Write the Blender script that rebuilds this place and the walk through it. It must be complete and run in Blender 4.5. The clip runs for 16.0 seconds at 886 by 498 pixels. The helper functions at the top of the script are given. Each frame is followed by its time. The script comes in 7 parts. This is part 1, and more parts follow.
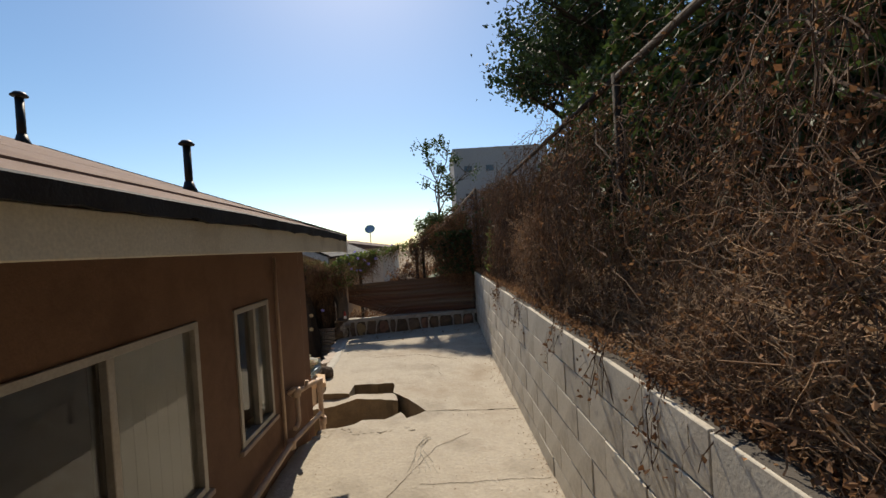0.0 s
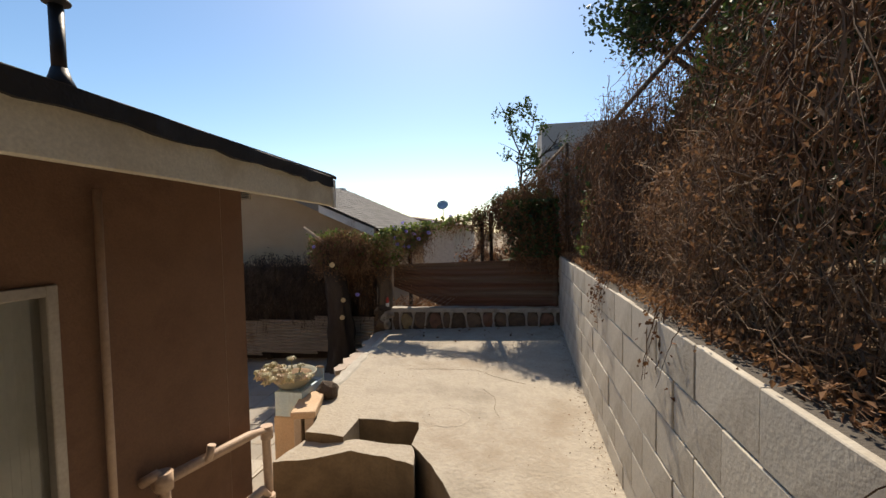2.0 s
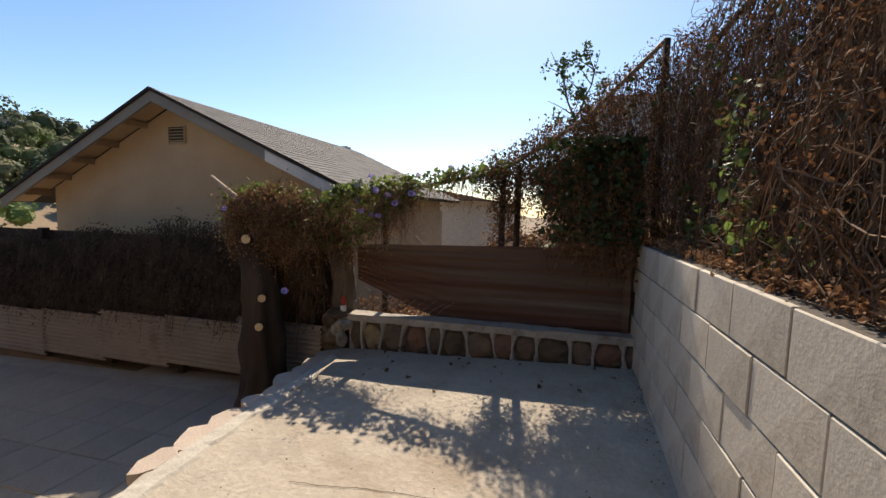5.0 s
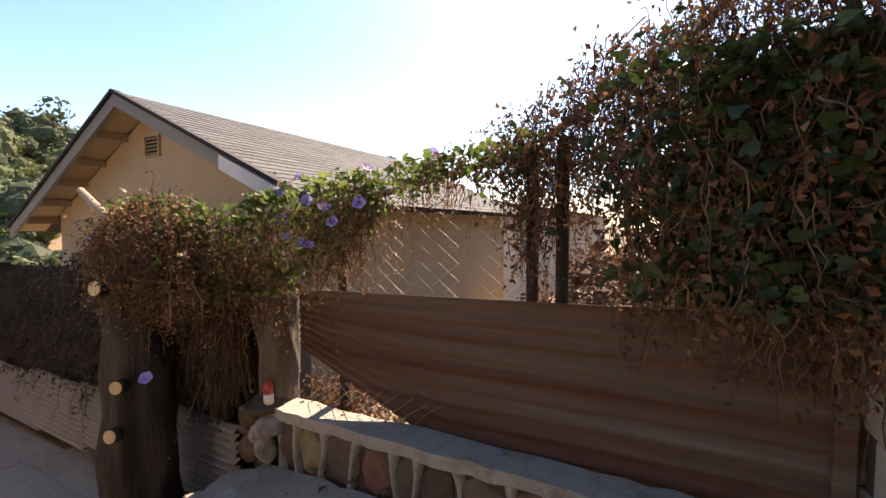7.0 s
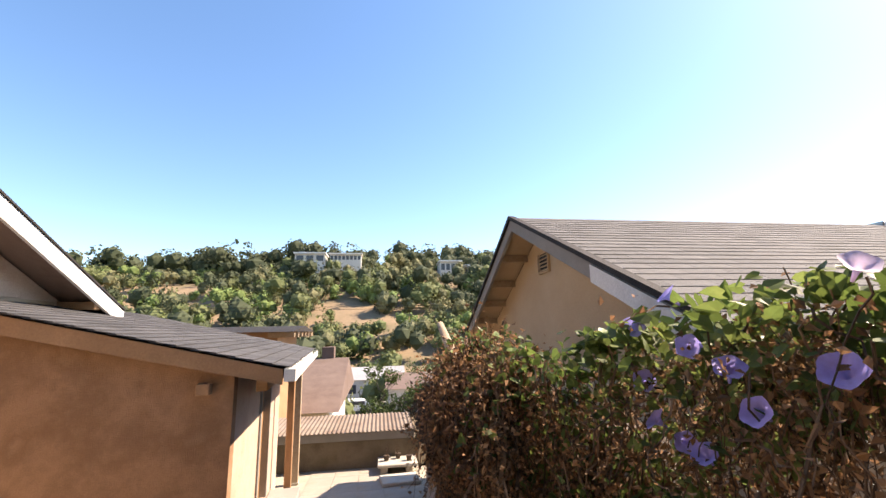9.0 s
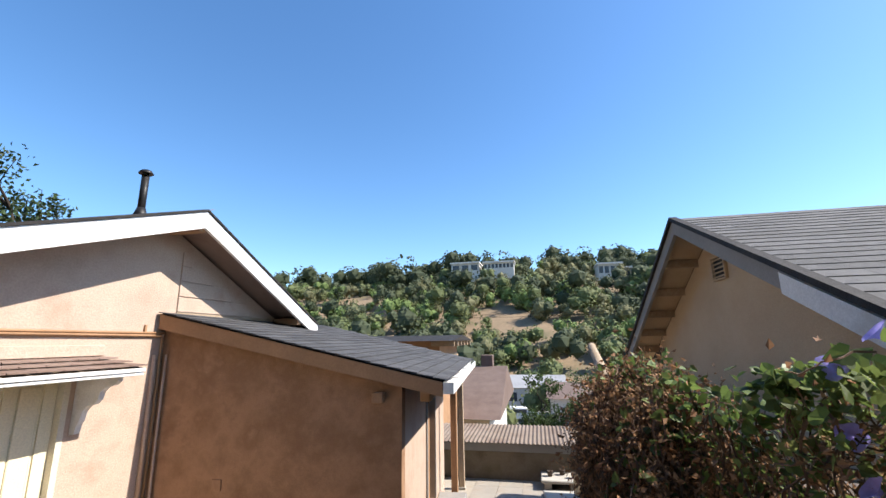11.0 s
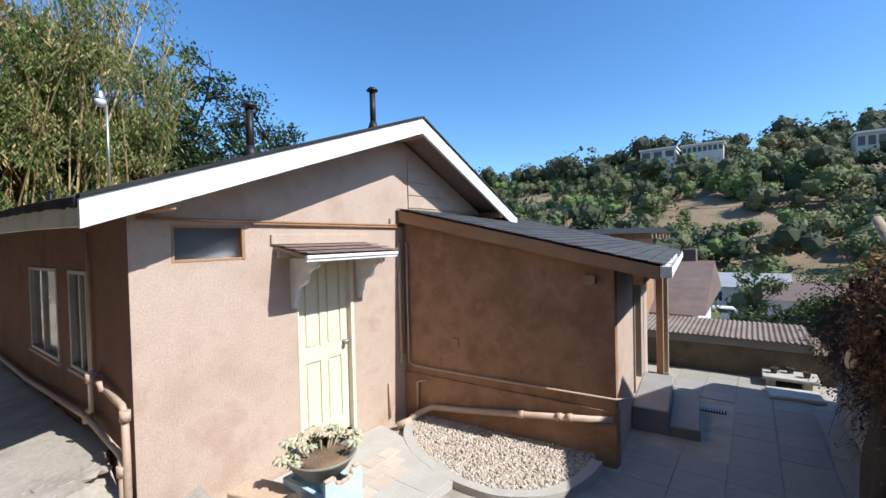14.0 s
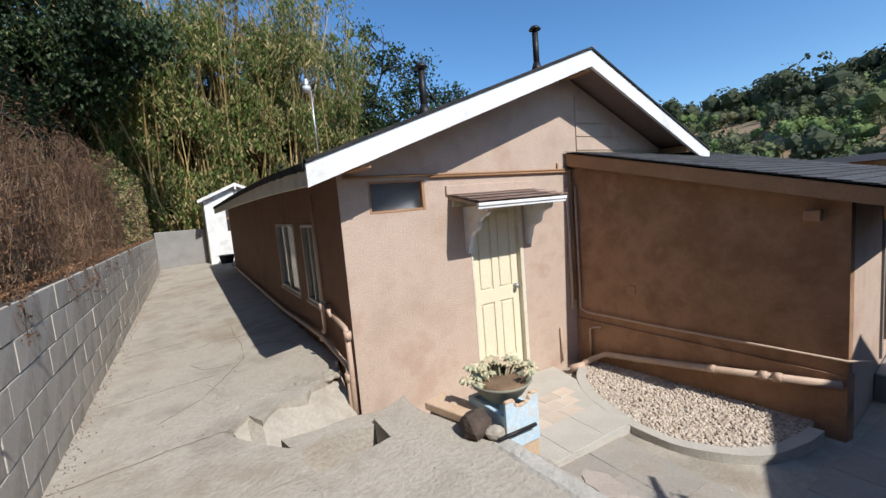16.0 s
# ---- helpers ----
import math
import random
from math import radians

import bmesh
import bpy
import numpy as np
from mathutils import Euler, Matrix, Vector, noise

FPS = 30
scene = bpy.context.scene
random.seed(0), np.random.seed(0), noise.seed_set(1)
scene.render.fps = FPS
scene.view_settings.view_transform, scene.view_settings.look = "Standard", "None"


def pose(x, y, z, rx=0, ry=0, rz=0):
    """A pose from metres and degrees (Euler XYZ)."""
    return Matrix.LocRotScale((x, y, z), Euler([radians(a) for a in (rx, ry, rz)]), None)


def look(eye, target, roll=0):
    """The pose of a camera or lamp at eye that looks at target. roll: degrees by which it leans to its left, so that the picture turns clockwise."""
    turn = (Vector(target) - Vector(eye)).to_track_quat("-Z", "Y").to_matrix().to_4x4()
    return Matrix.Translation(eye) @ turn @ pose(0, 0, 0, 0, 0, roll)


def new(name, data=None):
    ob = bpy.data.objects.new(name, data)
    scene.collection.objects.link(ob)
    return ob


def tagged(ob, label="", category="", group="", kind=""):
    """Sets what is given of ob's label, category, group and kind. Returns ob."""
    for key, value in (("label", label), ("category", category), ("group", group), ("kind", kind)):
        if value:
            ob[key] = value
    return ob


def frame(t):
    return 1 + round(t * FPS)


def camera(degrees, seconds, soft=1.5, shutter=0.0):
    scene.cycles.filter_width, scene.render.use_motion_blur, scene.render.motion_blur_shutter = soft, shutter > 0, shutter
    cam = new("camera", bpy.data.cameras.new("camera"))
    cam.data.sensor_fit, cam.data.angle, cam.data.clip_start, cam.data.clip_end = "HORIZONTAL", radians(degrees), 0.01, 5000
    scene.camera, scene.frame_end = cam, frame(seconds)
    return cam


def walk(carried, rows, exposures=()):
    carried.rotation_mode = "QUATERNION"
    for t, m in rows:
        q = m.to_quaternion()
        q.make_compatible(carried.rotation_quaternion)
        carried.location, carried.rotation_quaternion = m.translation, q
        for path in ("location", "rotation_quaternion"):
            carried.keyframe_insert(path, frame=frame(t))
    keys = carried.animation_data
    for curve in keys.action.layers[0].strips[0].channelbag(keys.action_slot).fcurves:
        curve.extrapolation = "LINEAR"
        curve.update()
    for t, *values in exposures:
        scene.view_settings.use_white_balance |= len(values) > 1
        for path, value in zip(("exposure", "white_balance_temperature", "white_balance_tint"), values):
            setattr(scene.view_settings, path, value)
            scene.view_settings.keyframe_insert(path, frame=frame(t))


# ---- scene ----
cam = camera(92.9, 16.0)
PATH = [
    (0, (0.413, 0.311, 2.459), (0.453, 2.311, 2.434), -3.6),
    (0.5, (0.511, 0.822, 2.413), (0.451, 2.821, 2.417), -5.8),
    (1, (0.523, 1.342, 2.346), (0.455, 3.34, 2.309), -1.7),
    (1.5, (0.563, 1.857, 2.308), (0.345, 3.845, 2.282), -3.0),
    (2, (0.58, 2.38, 2.277), (0.231, 4.347, 2.188), -1.1),
    (2.5, (0.561, 2.849, 2.253), (0.21, 4.817, 2.196), -0.1),
    (3, (0.556, 3.328, 2.198), (-0.126, 5.193, 1.959), -0.1),
    (3.5, (0.485, 3.738, 2.169), (-0.185, 5.612, 1.975), 3.7),
    (3.7, (0.487, 3.897, 2.176), (-0.05, 5.813, 1.976), 4.1),
    (5.8, (0.661, 5.902, 2.053), (0.131, 7.825, 1.896), -0.3),
    (6, (0.672, 6.115, 2.061), (0.22, 8.061, 1.965), -0.3),
    (6.5, (0.682, 6.618, 2.094), (0.161, 8.546, 1.981), -2.7),
    (7, (0.603, 7.07, 2.129), (-0.342, 8.829, 2.019), -0.2),
    (7.5, (0.423, 7.461, 2.183), (-0.755, 9.076, 2.12), 1.4),
    (8, (0.225, 7.746, 2.23), (-1.473, 8.8, 2.297), -1.4),
    (8.5, (0.014, 7.893, 2.278), (-1.906, 8.395, 2.528), -1.3),
    (9, (-0.144, 7.971, 2.323), (-2.086, 8.265, 2.703), -1.2),
    (9.2, (-0.173, 8.006, 2.33), (-2.114, 8.236, 2.754), -2.0),
    (11.3, (-0.089, 8.044, 2.403), (-1.968, 7.475, 2.785), -1.7),
    (11.5, (-0.124, 8.068, 2.395), (-1.975, 7.397, 2.746), -2.5),
    (12, (-0.135, 8.046, 2.389), (-1.943, 7.234, 2.656), -2.0),
    (12.5, (-0.139, 8.033, 2.364), (-1.872, 7.04, 2.469), -2.5),
    (13, (-0.087, 7.981, 2.331), (-1.731, 6.842, 2.302), -3.4),
    (13.5, (0.061, 7.891, 2.338), (-1.506, 6.651, 2.421), -1.5),
    (14, (0.185, 7.847, 2.309), (-1.427, 6.663, 2.269), -1.4),
    (14.5, (0.228, 7.812, 2.272), (-1.286, 6.515, 2.103), -1.7),
    (15, (0.229, 7.844, 2.266), (-1.187, 6.443, 2.098), -3.1),
    (15.5, (0.244, 7.877, 2.244), (-0.98, 6.306, 2.056), -3.3),
    (16, (0.26, 7.89, 2.237), (-0.765, 6.187, 2.021), -4.8),
]
walk(cam, [(t, look(eye, target, roll)) for t, eye, target, roll in PATH],
     [(0, 0.00, 7900, 9), (2, 0.30, 8200, 11), (3.5, 0.35, 8000, 12), (5.8, 0.70, 8400, 15), (7, 1.35, 9000, 20), (8, 1.52, 8800, 20), (9, 1.40, 8600, 19), (11.5, 0.75, 6400, 9), (13, 0.50, 5950, 8), (14.5, 0.45, 6150, 8), (16, 0.15, 6300, 9)])


# ---- world, sun, exposure ----
SUN_WAY = Vector((0.26, -1.80, -1.84))
world = bpy.data.worlds.new("sky")
scene.world = world
world.use_nodes = True
sky = world.node_tree.nodes.new("ShaderNodeTexSky")
sky.sky_type, sky.sun_disc = "NISHITA", False
sky.sun_elevation, sky.sun_rotation = math.atan2(1.84, 1.819), math.radians(360 - 8.2)
sky.altitude, sky.air_density, sky.dust_density, sky.ozone_density = 400, 1.0, 0.5, 4.0
back = world.node_tree.nodes["Background"]
back.inputs["Strength"].default_value = 0.15
vivid = world.node_tree.nodes.new("ShaderNodeHueSaturation")
vivid.inputs["Saturation"].default_value = 1.17
world.node_tree.links.new(sky.outputs["Color"], vivid.inputs["Color"])
world.node_tree.links.new(vivid.outputs["Color"], back.inputs["Color"])
sun = new("sun", bpy.data.lights.new("sun", "SUN"))
sun.data.energy, sun.data.angle, sun.data.color = 5.0, radians(0.53), (1.0, 0.965, 0.915)
sun.matrix_world = look((0, 0, 30), Vector((0, 0, 30)) + SUN_WAY)


# ---- small builders ----
def link_mesh(name, bm, material, parent=None, label="", smooth=False):
    me = bpy.data.meshes.new(name)
    bm.to_mesh(me)
    bm.free()
    return link_data(name, me, material, parent, label, smooth)


def link_data(name, me, material, parent=None, label="", smooth=False):
    if material and not me.materials:
        me.materials.append(material)
    if smooth:
        me.polygons.foreach_set("use_smooth", [True] * len(me.polygons))
    ob = new(name, me)
    if parent:
        ob.parent = parent
    return tagged(ob, label)


def part(name, bm, material, parent, label="", smooth=False):
    return link_mesh(name, bm, material, parent, label, smooth)


def thing(name, label, category, group="", at=(0, 0, 0)):
    ob = new(name)
    ob.location = at
    ob.empty_display_size = 0.1
    return tagged(ob, label, category, group)


def setting(ob, label, category=""):
    return tagged(ob, label, category, "", "structure")


def box(bm, x0, x1, y0, y1, z0, z1, bevel=0.0, m=None):
    vs = [bm.verts.new((x, y, z)) for z in (z0, z1) for y in (y0, y1) for x in (x0, x1)]
    fs = [bm.faces.new([vs[i] for i in q]) for q in ((0, 2, 3, 1), (4, 5, 7, 6), (0, 1, 5, 4), (2, 6, 7, 3), (0, 4, 6, 2), (1, 3, 7, 5))]
    if bevel:
        edges = list({e for f in fs for e in f.edges})
        out = bmesh.ops.bevel(bm, geom=edges, offset=bevel, segments=1, affect="EDGES")
        vs = list({v for f in out["faces"] for v in f.verts} | {v for v in vs if v.is_valid})
    if m:
        bmesh.ops.transform(bm, matrix=m, verts=[v for v in vs if v.is_valid])
    return bm


def boxes(*specs, bevel=0.0):
    bm = bmesh.new()
    for s in specs:
        box(bm, *s, bevel=bevel)
    return bm


def hexa(bm, low, high):
    """A block from four points below and the four above them."""
    a, b = [bm.verts.new(p) for p in low], [bm.verts.new(p) for p in high]
    n = len(a)
    bm.faces.new(a[::-1]), bm.faces.new(b)
    for i in range(n):
        bm.faces.new((a[i], a[(i + 1) % n], b[(i + 1) % n], b[i]))
    return bm


def prism(bm, pts, low, high):
    """Upright prism over a plan; low and high are heights or functions of x, y."""
    lo = low if callable(low) else (lambda x, y: low)
    hi = high if callable(high) else (lambda x, y: high)
    a = [bm.verts.new((x, y, lo(x, y))) for x, y in pts]
    b = [bm.verts.new((x, y, hi(x, y))) for x, y in pts]
    n = len(a)
    bot, top = bm.faces.new(a[::-1]), bm.faces.new(b)
    bot.normal_update(), top.normal_update()
    for i in range(n):
        bm.faces.new((a[i], a[(i + 1) % n], b[(i + 1) % n], b[i]))
    bmesh.ops.triangulate(bm, faces=[bot, top])
    return bm


def tube(bm, pts, r, n=8, r_end=None, caps=True):
    pts = [Vector(p) for p in pts]
    r_end = r if r_end is None else r_end
    rings = []
    for i, p in enumerate(pts):
        d = (pts[min(i + 1, len(pts) - 1)] - pts[max(i - 1, 0)]).normalized()
        u = d.orthogonal().normalized() if i == 0 else (u - d * u.dot(d)).normalized()
        v = d.cross(u)
        rr = r + (r_end - r) * i / max(1, len(pts) - 1)
        rings.append([bm.verts.new(p + rr * (u * math.cos(a) + v * math.sin(a))) for a in [2 * math.pi * k / n for k in range(n)]])
    for a, b in zip(rings, rings[1:]):
        for k in range(n):
            f = bm.faces.new((a[k], a[(k + 1) % n], b[(k + 1) % n], b[k]))
            f.smooth = True
    if caps:
        bm.faces.new(rings[0][::-1]), bm.faces.new(rings[-1])
    return bm


def lathe(bm, profile, n=20, at=(0, 0, 0)):
    rings = [[bm.verts.new((at[0] + r * math.cos(a), at[1] + r * math.sin(a), at[2] + z)) for a in [2 * math.pi * k / n for k in range(n)]] for r, z in profile]
    for a, b in zip(rings, rings[1:]):
        for k in range(n):
            bm.faces.new((a[k], a[(k + 1) % n], b[(k + 1) % n], b[k])).smooth = True
    bm.faces.new(rings[0][::-1]), bm.faces.new(rings[-1])
    return bm


def rough_edge(pts, step=0.12, amount=0.02, seed=0):
    """A plan outline broken into short uneven pieces."""
    rnd = random.Random(seed)
    out = []
    for (x0, y0), (x1, y1) in zip(pts, pts[1:] + pts[:1]):
        n = max(1, round(math.hypot(x1 - x0, y1 - y0) / step))
        for i in range(n):
            j = amount if i else amount * 0.3
            out.append((x0 + (x1 - x0) * i / n + rnd.uniform(-j, j), y0 + (y1 - y0) * i / n + rnd.uniform(-j, j)))
    return out


def data_mesh(name, verts, faces):
    me = bpy.data.meshes.new(name)
    me.from_pydata(verts.reshape(-1, 3).tolist(), [], faces.tolist())
    return me


def random_turns(rng, n, flat=0.0):
    """n turn matrices; flat leans the local z towards up."""
    q = rng.normal(size=(n, 4))
    q[:, 1:3] *= 1 - flat
    q /= np.linalg.norm(q, axis=1)[:, None]
    w, x, y, z = q.T
    return np.stack([1 - 2 * (y * y + z * z), 2 * (x * y - z * w), 2 * (x * z + y * w), 2 * (x * y + z * w), 1 - 2 * (x * x + z * z),
                     2 * (y * z - x * w), 2 * (x * z - y * w), 2 * (y * z + x * w), 1 - 2 * (x * x + y * y)], 1).reshape(n, 3, 3)


LEAF_V = np.array([(0, 0, 0), (0.32, 0.42, 0.14), (0, 1, -0.1), (-0.32, 0.42, 0.14)], float)
LEAF_F = np.array([(0, 1, 2), (0, 2, 3)])
HEART_V = np.array([(0, 0.05, 0), (0.28, -0.12, 0.06), (0.48, 0.2, 0.1), (0.3, 0.62, 0.05), (0, 1, -0.12), (-0.3, 0.62, 0.05), (-0.48, 0.2, 0.1), (-0.28, -0.12, 0.06)], float)
HEART_F = np.array([(0, 1, 2), (0, 2, 3), (0, 3, 4), (0, 4, 5), (0, 5, 6), (0, 6, 7)])
BLADE_V = np.array([(0, 0, 0), (0.13, 0.35, 0.04), (0, 1, -0.12), (-0.13, 0.35, 0.04)], float)


def leaves(name, places, size, seed, shape=(LEAF_V, LEAF_F), flat=0.0, droop=None):
    rng = np.random.default_rng(seed)
    n = len(places)
    v, f = shape
    turn = random_turns(rng, n, flat)
    if droop is not None:
        a = rng.uniform(0, 2 * np.pi, n)
        down = np.stack([np.cos(a) * droop, np.sin(a) * droop, -np.ones(n)], 1)
        down /= np.linalg.norm(down, axis=1)[:, None]
        side = np.cross(down, rng.normal(size=(n, 3)))
        side /= np.linalg.norm(side, axis=1)[:, None]
        turn = np.stack([side, down, np.cross(side, down)], 2)
    s = size * rng.uniform(0.6, 1.35, n)
    pts = np.einsum("nij,vj->nvi", turn, v) * s[:, None, None] + places[:, None, :]
    faces = f[None] + (np.arange(n) * len(v))[:, None, None]
    return data_mesh(name, pts, faces.reshape(-1, 3))


def strands(name, starts, steps, radius, seed):
    """Thin three-sided stems: starts (n, 3), steps (n, k, 3)."""
    rng = np.random.default_rng(seed)
    p = np.concatenate([starts[:, None], starts[:, None] + np.cumsum(steps, 1)], 1)
    n, k, _ = p.shape
    t = np.gradient(p, axis=1)
    t /= np.linalg.norm(t, axis=2)[:, :, None] + 1e-9
    u = np.cross(t, rng.normal(size=(n, 1, 3)))
    u /= np.linalg.norm(u, axis=2)[:, :, None] + 1e-9
    w = np.cross(t, u)
    r = (radius if np.ndim(radius) else np.full(n, radius))[:, None, None] * np.linspace(1, 0.45, k)[None, :, None]
    ring = np.stack([p + r * (u * math.cos(a) + w * math.sin(a)) for a in (0, 2.094, 4.189)], 2)
    i = np.arange(n)[:, None, None] * k * 3 + np.arange(k - 1)[None, :, None] * 3
    j = np.arange(3)[None, None, :]
    j2 = (j + 1) % 3
    faces = np.stack([i + j, i + j2, i + j2 + 3, i + j + 3], -1).reshape(-1, 4)
    return data_mesh(name, ring, faces), p


# ---- materials ----
def material(name, colors, scale=4.0, rough=0.85, fine=60.0, bump=0.25, metal=0.0, island=0.0, objects=0.0, spots=None, spot_scale=1.5, stretch=(1, 1, 1), through_light=0.0, spec=0.35):
    """Two-scale noise between colours, fine grain relief, optional stains; islands or objects vary in brightness."""
    mt = bpy.data.materials.new(name)
    mt.use_nodes = True
    nt = mt.node_tree
    nd, lk = nt.nodes, nt.links
    bsdf = nd["Principled BSDF"]
    tc = nd.new("ShaderNodeTexCoord")
    mp = nd.new("ShaderNodeMapping")
    mp.inputs["Scale"].default_value = stretch
    lk.new(tc.outputs["Object"], mp.inputs["Vector"])

    def noise_at(s, detail=6.0, r=0.6):
        n = nd.new("ShaderNodeTexNoise")
        n.inputs["Scale"].default_value, n.inputs["Detail"].default_value, n.inputs["Roughness"].default_value = s, detail, r
        lk.new(mp.outputs["Vector"], n.inputs["Vector"])
        return n.outputs["Fac"]

    big, small = noise_at(scale), noise_at(fine, 3.0)
    ramp = nd.new("ShaderNodeValToRGB")
    els = ramp.color_ramp.elements
    while len(els) < len(colors):
        els.new(0.5)
    for i, c in enumerate(colors):
        els[i].position = 0.3 + 0.4 * i / max(1, len(colors) - 1)
        els[i].color = (*c, 1)
    lk.new(big, ramp.inputs["Fac"])
    col = ramp.outputs["Color"]

    def mixed(kind, fac, a, b):
        m = nd.new("ShaderNodeMix")
        m.data_type, m.blend_type = "RGBA", kind
        for sock, val in ((m.inputs[0], fac), (m.inputs[6], a), (m.inputs[7], b)):
            if isinstance(val, (int, float)):
                sock.default_value = val
            elif isinstance(val, tuple):
                sock.default_value = (*val, 1)
            else:
                lk.new(val, sock)
        return m.outputs[2]

    def ranged(value, a, b, c, d):
        r = nd.new("ShaderNodeMapRange")
        for i, x in enumerate((a, b, c, d)):
            r.inputs[i + 1].default_value = x
        lk.new(value, r.inputs[0])
        return r.outputs[0]

    grey = nd.new("ShaderNodeCombineColor")
    g = ranged(small, 0.25, 0.75, 0.87, 1.13)
    for i in range(3):
        lk.new(g, grey.inputs[i])
    col = mixed("MULTIPLY", 1.0, col, grey.outputs[0])
    if spots:
        col = mixed("MIX", ranged(noise_at(spot_scale, 8.0, 0.7), 0.52, 0.66, 0.0, 0.75), col, spots)
    for amount, node, out in ((island, "ShaderNodeNewGeometry", "Random Per Island"), (objects, "ShaderNodeObjectInfo", "Random")):
        if amount:
            src = nd.new(node)
            gg = nd.new("ShaderNodeCombineColor")
            val = ranged(src.outputs[out], 0, 1, 1 - amount, 1 + amount)
            for i in range(3):
                lk.new(val, gg.inputs[i])
            col = mixed("MULTIPLY", 1.0, col, gg.outputs[0])
    lk.new(col, bsdf.inputs["Base Color"])
    lk.new(ranged(small, 0.2, 0.8, max(0, rough - 0.1), min(1, rough + 0.1)), bsdf.inputs["Roughness"])
    bsdf.inputs["Metallic"].default_value = metal
    bsdf.inputs["Specular IOR Level"].default_value = spec
    if bump:
        b = nd.new("ShaderNodeBump")
        b.inputs["Strength"].default_value, b.inputs["Distance"].default_value = bump, 0.01
        add = nd.new("ShaderNodeMath")
        add.operation = "ADD"
        lk.new(small, add.inputs[0]), lk.new(big, add.inputs[1])
        lk.new(add.outputs[0], b.inputs["Height"])
        lk.new(b.outputs["Normal"], bsdf.inputs["Normal"])
    if through_light:
        tr = nd.new("ShaderNodeBsdfTranslucent")
        lk.new(col, tr.inputs["Color"])
        mx = nd.new("ShaderNodeMixShader")
        mx.inputs[0].default_value = through_light
        lk.new(bsdf.outputs[0], mx.inputs[1]), lk.new(tr.outputs[0], mx.inputs[2])
        lk.new(mx.outputs[0], nd["Material Output"].inputs["Surface"])
    return mt


STUCCO = material("tan_stucco", [(0.43, 0.318, 0.245), (0.495, 0.375, 0.295), (0.45, 0.335, 0.26)], 2.2, 0.92, 60, 0.4, spots=(0.41, 0.27, 0.196), spot_scale=1.1)
# side wall stucco: redder, and darkened for the shade on that side
STUCCO_SIDE_SHADED = material("shade_darkened_stucco", [(0.168, 0.092, 0.058), (0.204, 0.114, 0.072), (0.18, 0.098, 0.062)], 2.2, 0.92, 110, 0.3, spots=(0.132, 0.07, 0.045), spot_scale=1.1)
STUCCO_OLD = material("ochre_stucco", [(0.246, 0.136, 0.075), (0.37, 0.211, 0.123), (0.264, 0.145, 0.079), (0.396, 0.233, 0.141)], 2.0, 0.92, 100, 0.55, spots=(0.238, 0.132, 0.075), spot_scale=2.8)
STUCCO_NEXT = material("cream_stucco", [(0.45, 0.333, 0.216), (0.504, 0.387, 0.261)], 2.0, 0.92, 120, 0.25)
CONCRETE = material("worn_concrete", [(0.289, 0.251, 0.200), (0.403, 0.355, 0.290), (0.338, 0.290, 0.229)], 1.7, 0.9, 34, 0.9, spots=(0.273, 0.215, 0.156), spot_scale=0.9)
CONCRETE_PALE = material("pale_concrete", [(0.408, 0.374, 0.319), (0.484, 0.451, 0.395)], 3.0, 0.9, 60, 0.5)
# dark concrete for stains and cracks, and for shade on sun-averted faces
CONCRETE_DARK = material("stain_and_shade_concrete", [(0.10, 0.072, 0.045), (0.20, 0.145, 0.09)], 4.0, 0.92, 50, 0.6)
BLOCK = material("painted_block", [(0.468, 0.419, 0.347), (0.522, 0.477, 0.401), (0.486, 0.436, 0.36)], 2.0, 0.88, 70, 0.2, objects=0.09, spots=(0.29, 0.245, 0.19), spot_scale=1.7)
MORTAR = material("block_mortar", [(0.07, 0.06, 0.05), (0.11, 0.095, 0.08)], 4.0, 0.95, 120, 0.4)
WHITE = material("white_paint", [(0.703, 0.694, 0.665), (0.779, 0.769, 0.75)], 5.0, 0.6, 90, 0.12, spots=(0.57, 0.541, 0.494), spot_scale=3.0)
CREAM = material("cream_paint", [(0.62, 0.56, 0.44), (0.69, 0.63, 0.50)], 3.0, 0.65, 90, 0.15, spots=(0.5, 0.44, 0.33), spot_scale=3.5)
DOOR = material("door_cream_paint", [(0.702, 0.63, 0.45), (0.747, 0.675, 0.495)], 2.0, 0.5, 80, 0.06)
WOOD = material("brown_painted_wood", [(0.30, 0.17, 0.09), (0.40, 0.23, 0.125)], 4.0, 0.75, 60, 0.2, stretch=(1, 1, 1))
WOOD_GREY = material("weathered_wood", [(0.33, 0.24, 0.16), (0.42, 0.33, 0.24)], 4.0, 0.85, 60, 0.3, stretch=(1, 6, 6))
ROOF_FELT = material("roll_roofing", [(0.20, 0.13, 0.10), (0.27, 0.19, 0.155), (0.24, 0.165, 0.13)], 2.0, 0.95, 220, 0.5)
TAR = material("black_tar", [(0.015, 0.013, 0.012), (0.035, 0.03, 0.027)], 6.0, 0.8, 60, 0.5)
SHINGLE_DARK = material("charcoal_shingle", [(0.055, 0.055, 0.058), (0.085, 0.083, 0.085)], 4.0, 0.92, 200, 0.5, objects=0.25)
SHINGLE_GREY = material("grey_shingle", [(0.115, 0.113, 0.112), (0.165, 0.161, 0.158)], 4.0, 0.92, 200, 0.5, objects=0.16, island=0.16)
BLACK_METAL = material("black_vent_metal", [(0.012, 0.012, 0.013), (0.03, 0.028, 0.027)], 8.0, 0.5, 60, 0.1, metal=0.3)
GALV = material("galvanised_metal", [(0.42, 0.42, 0.41), (0.55, 0.55, 0.54)], 8.0, 0.4, 60, 0.1, metal=0.8)
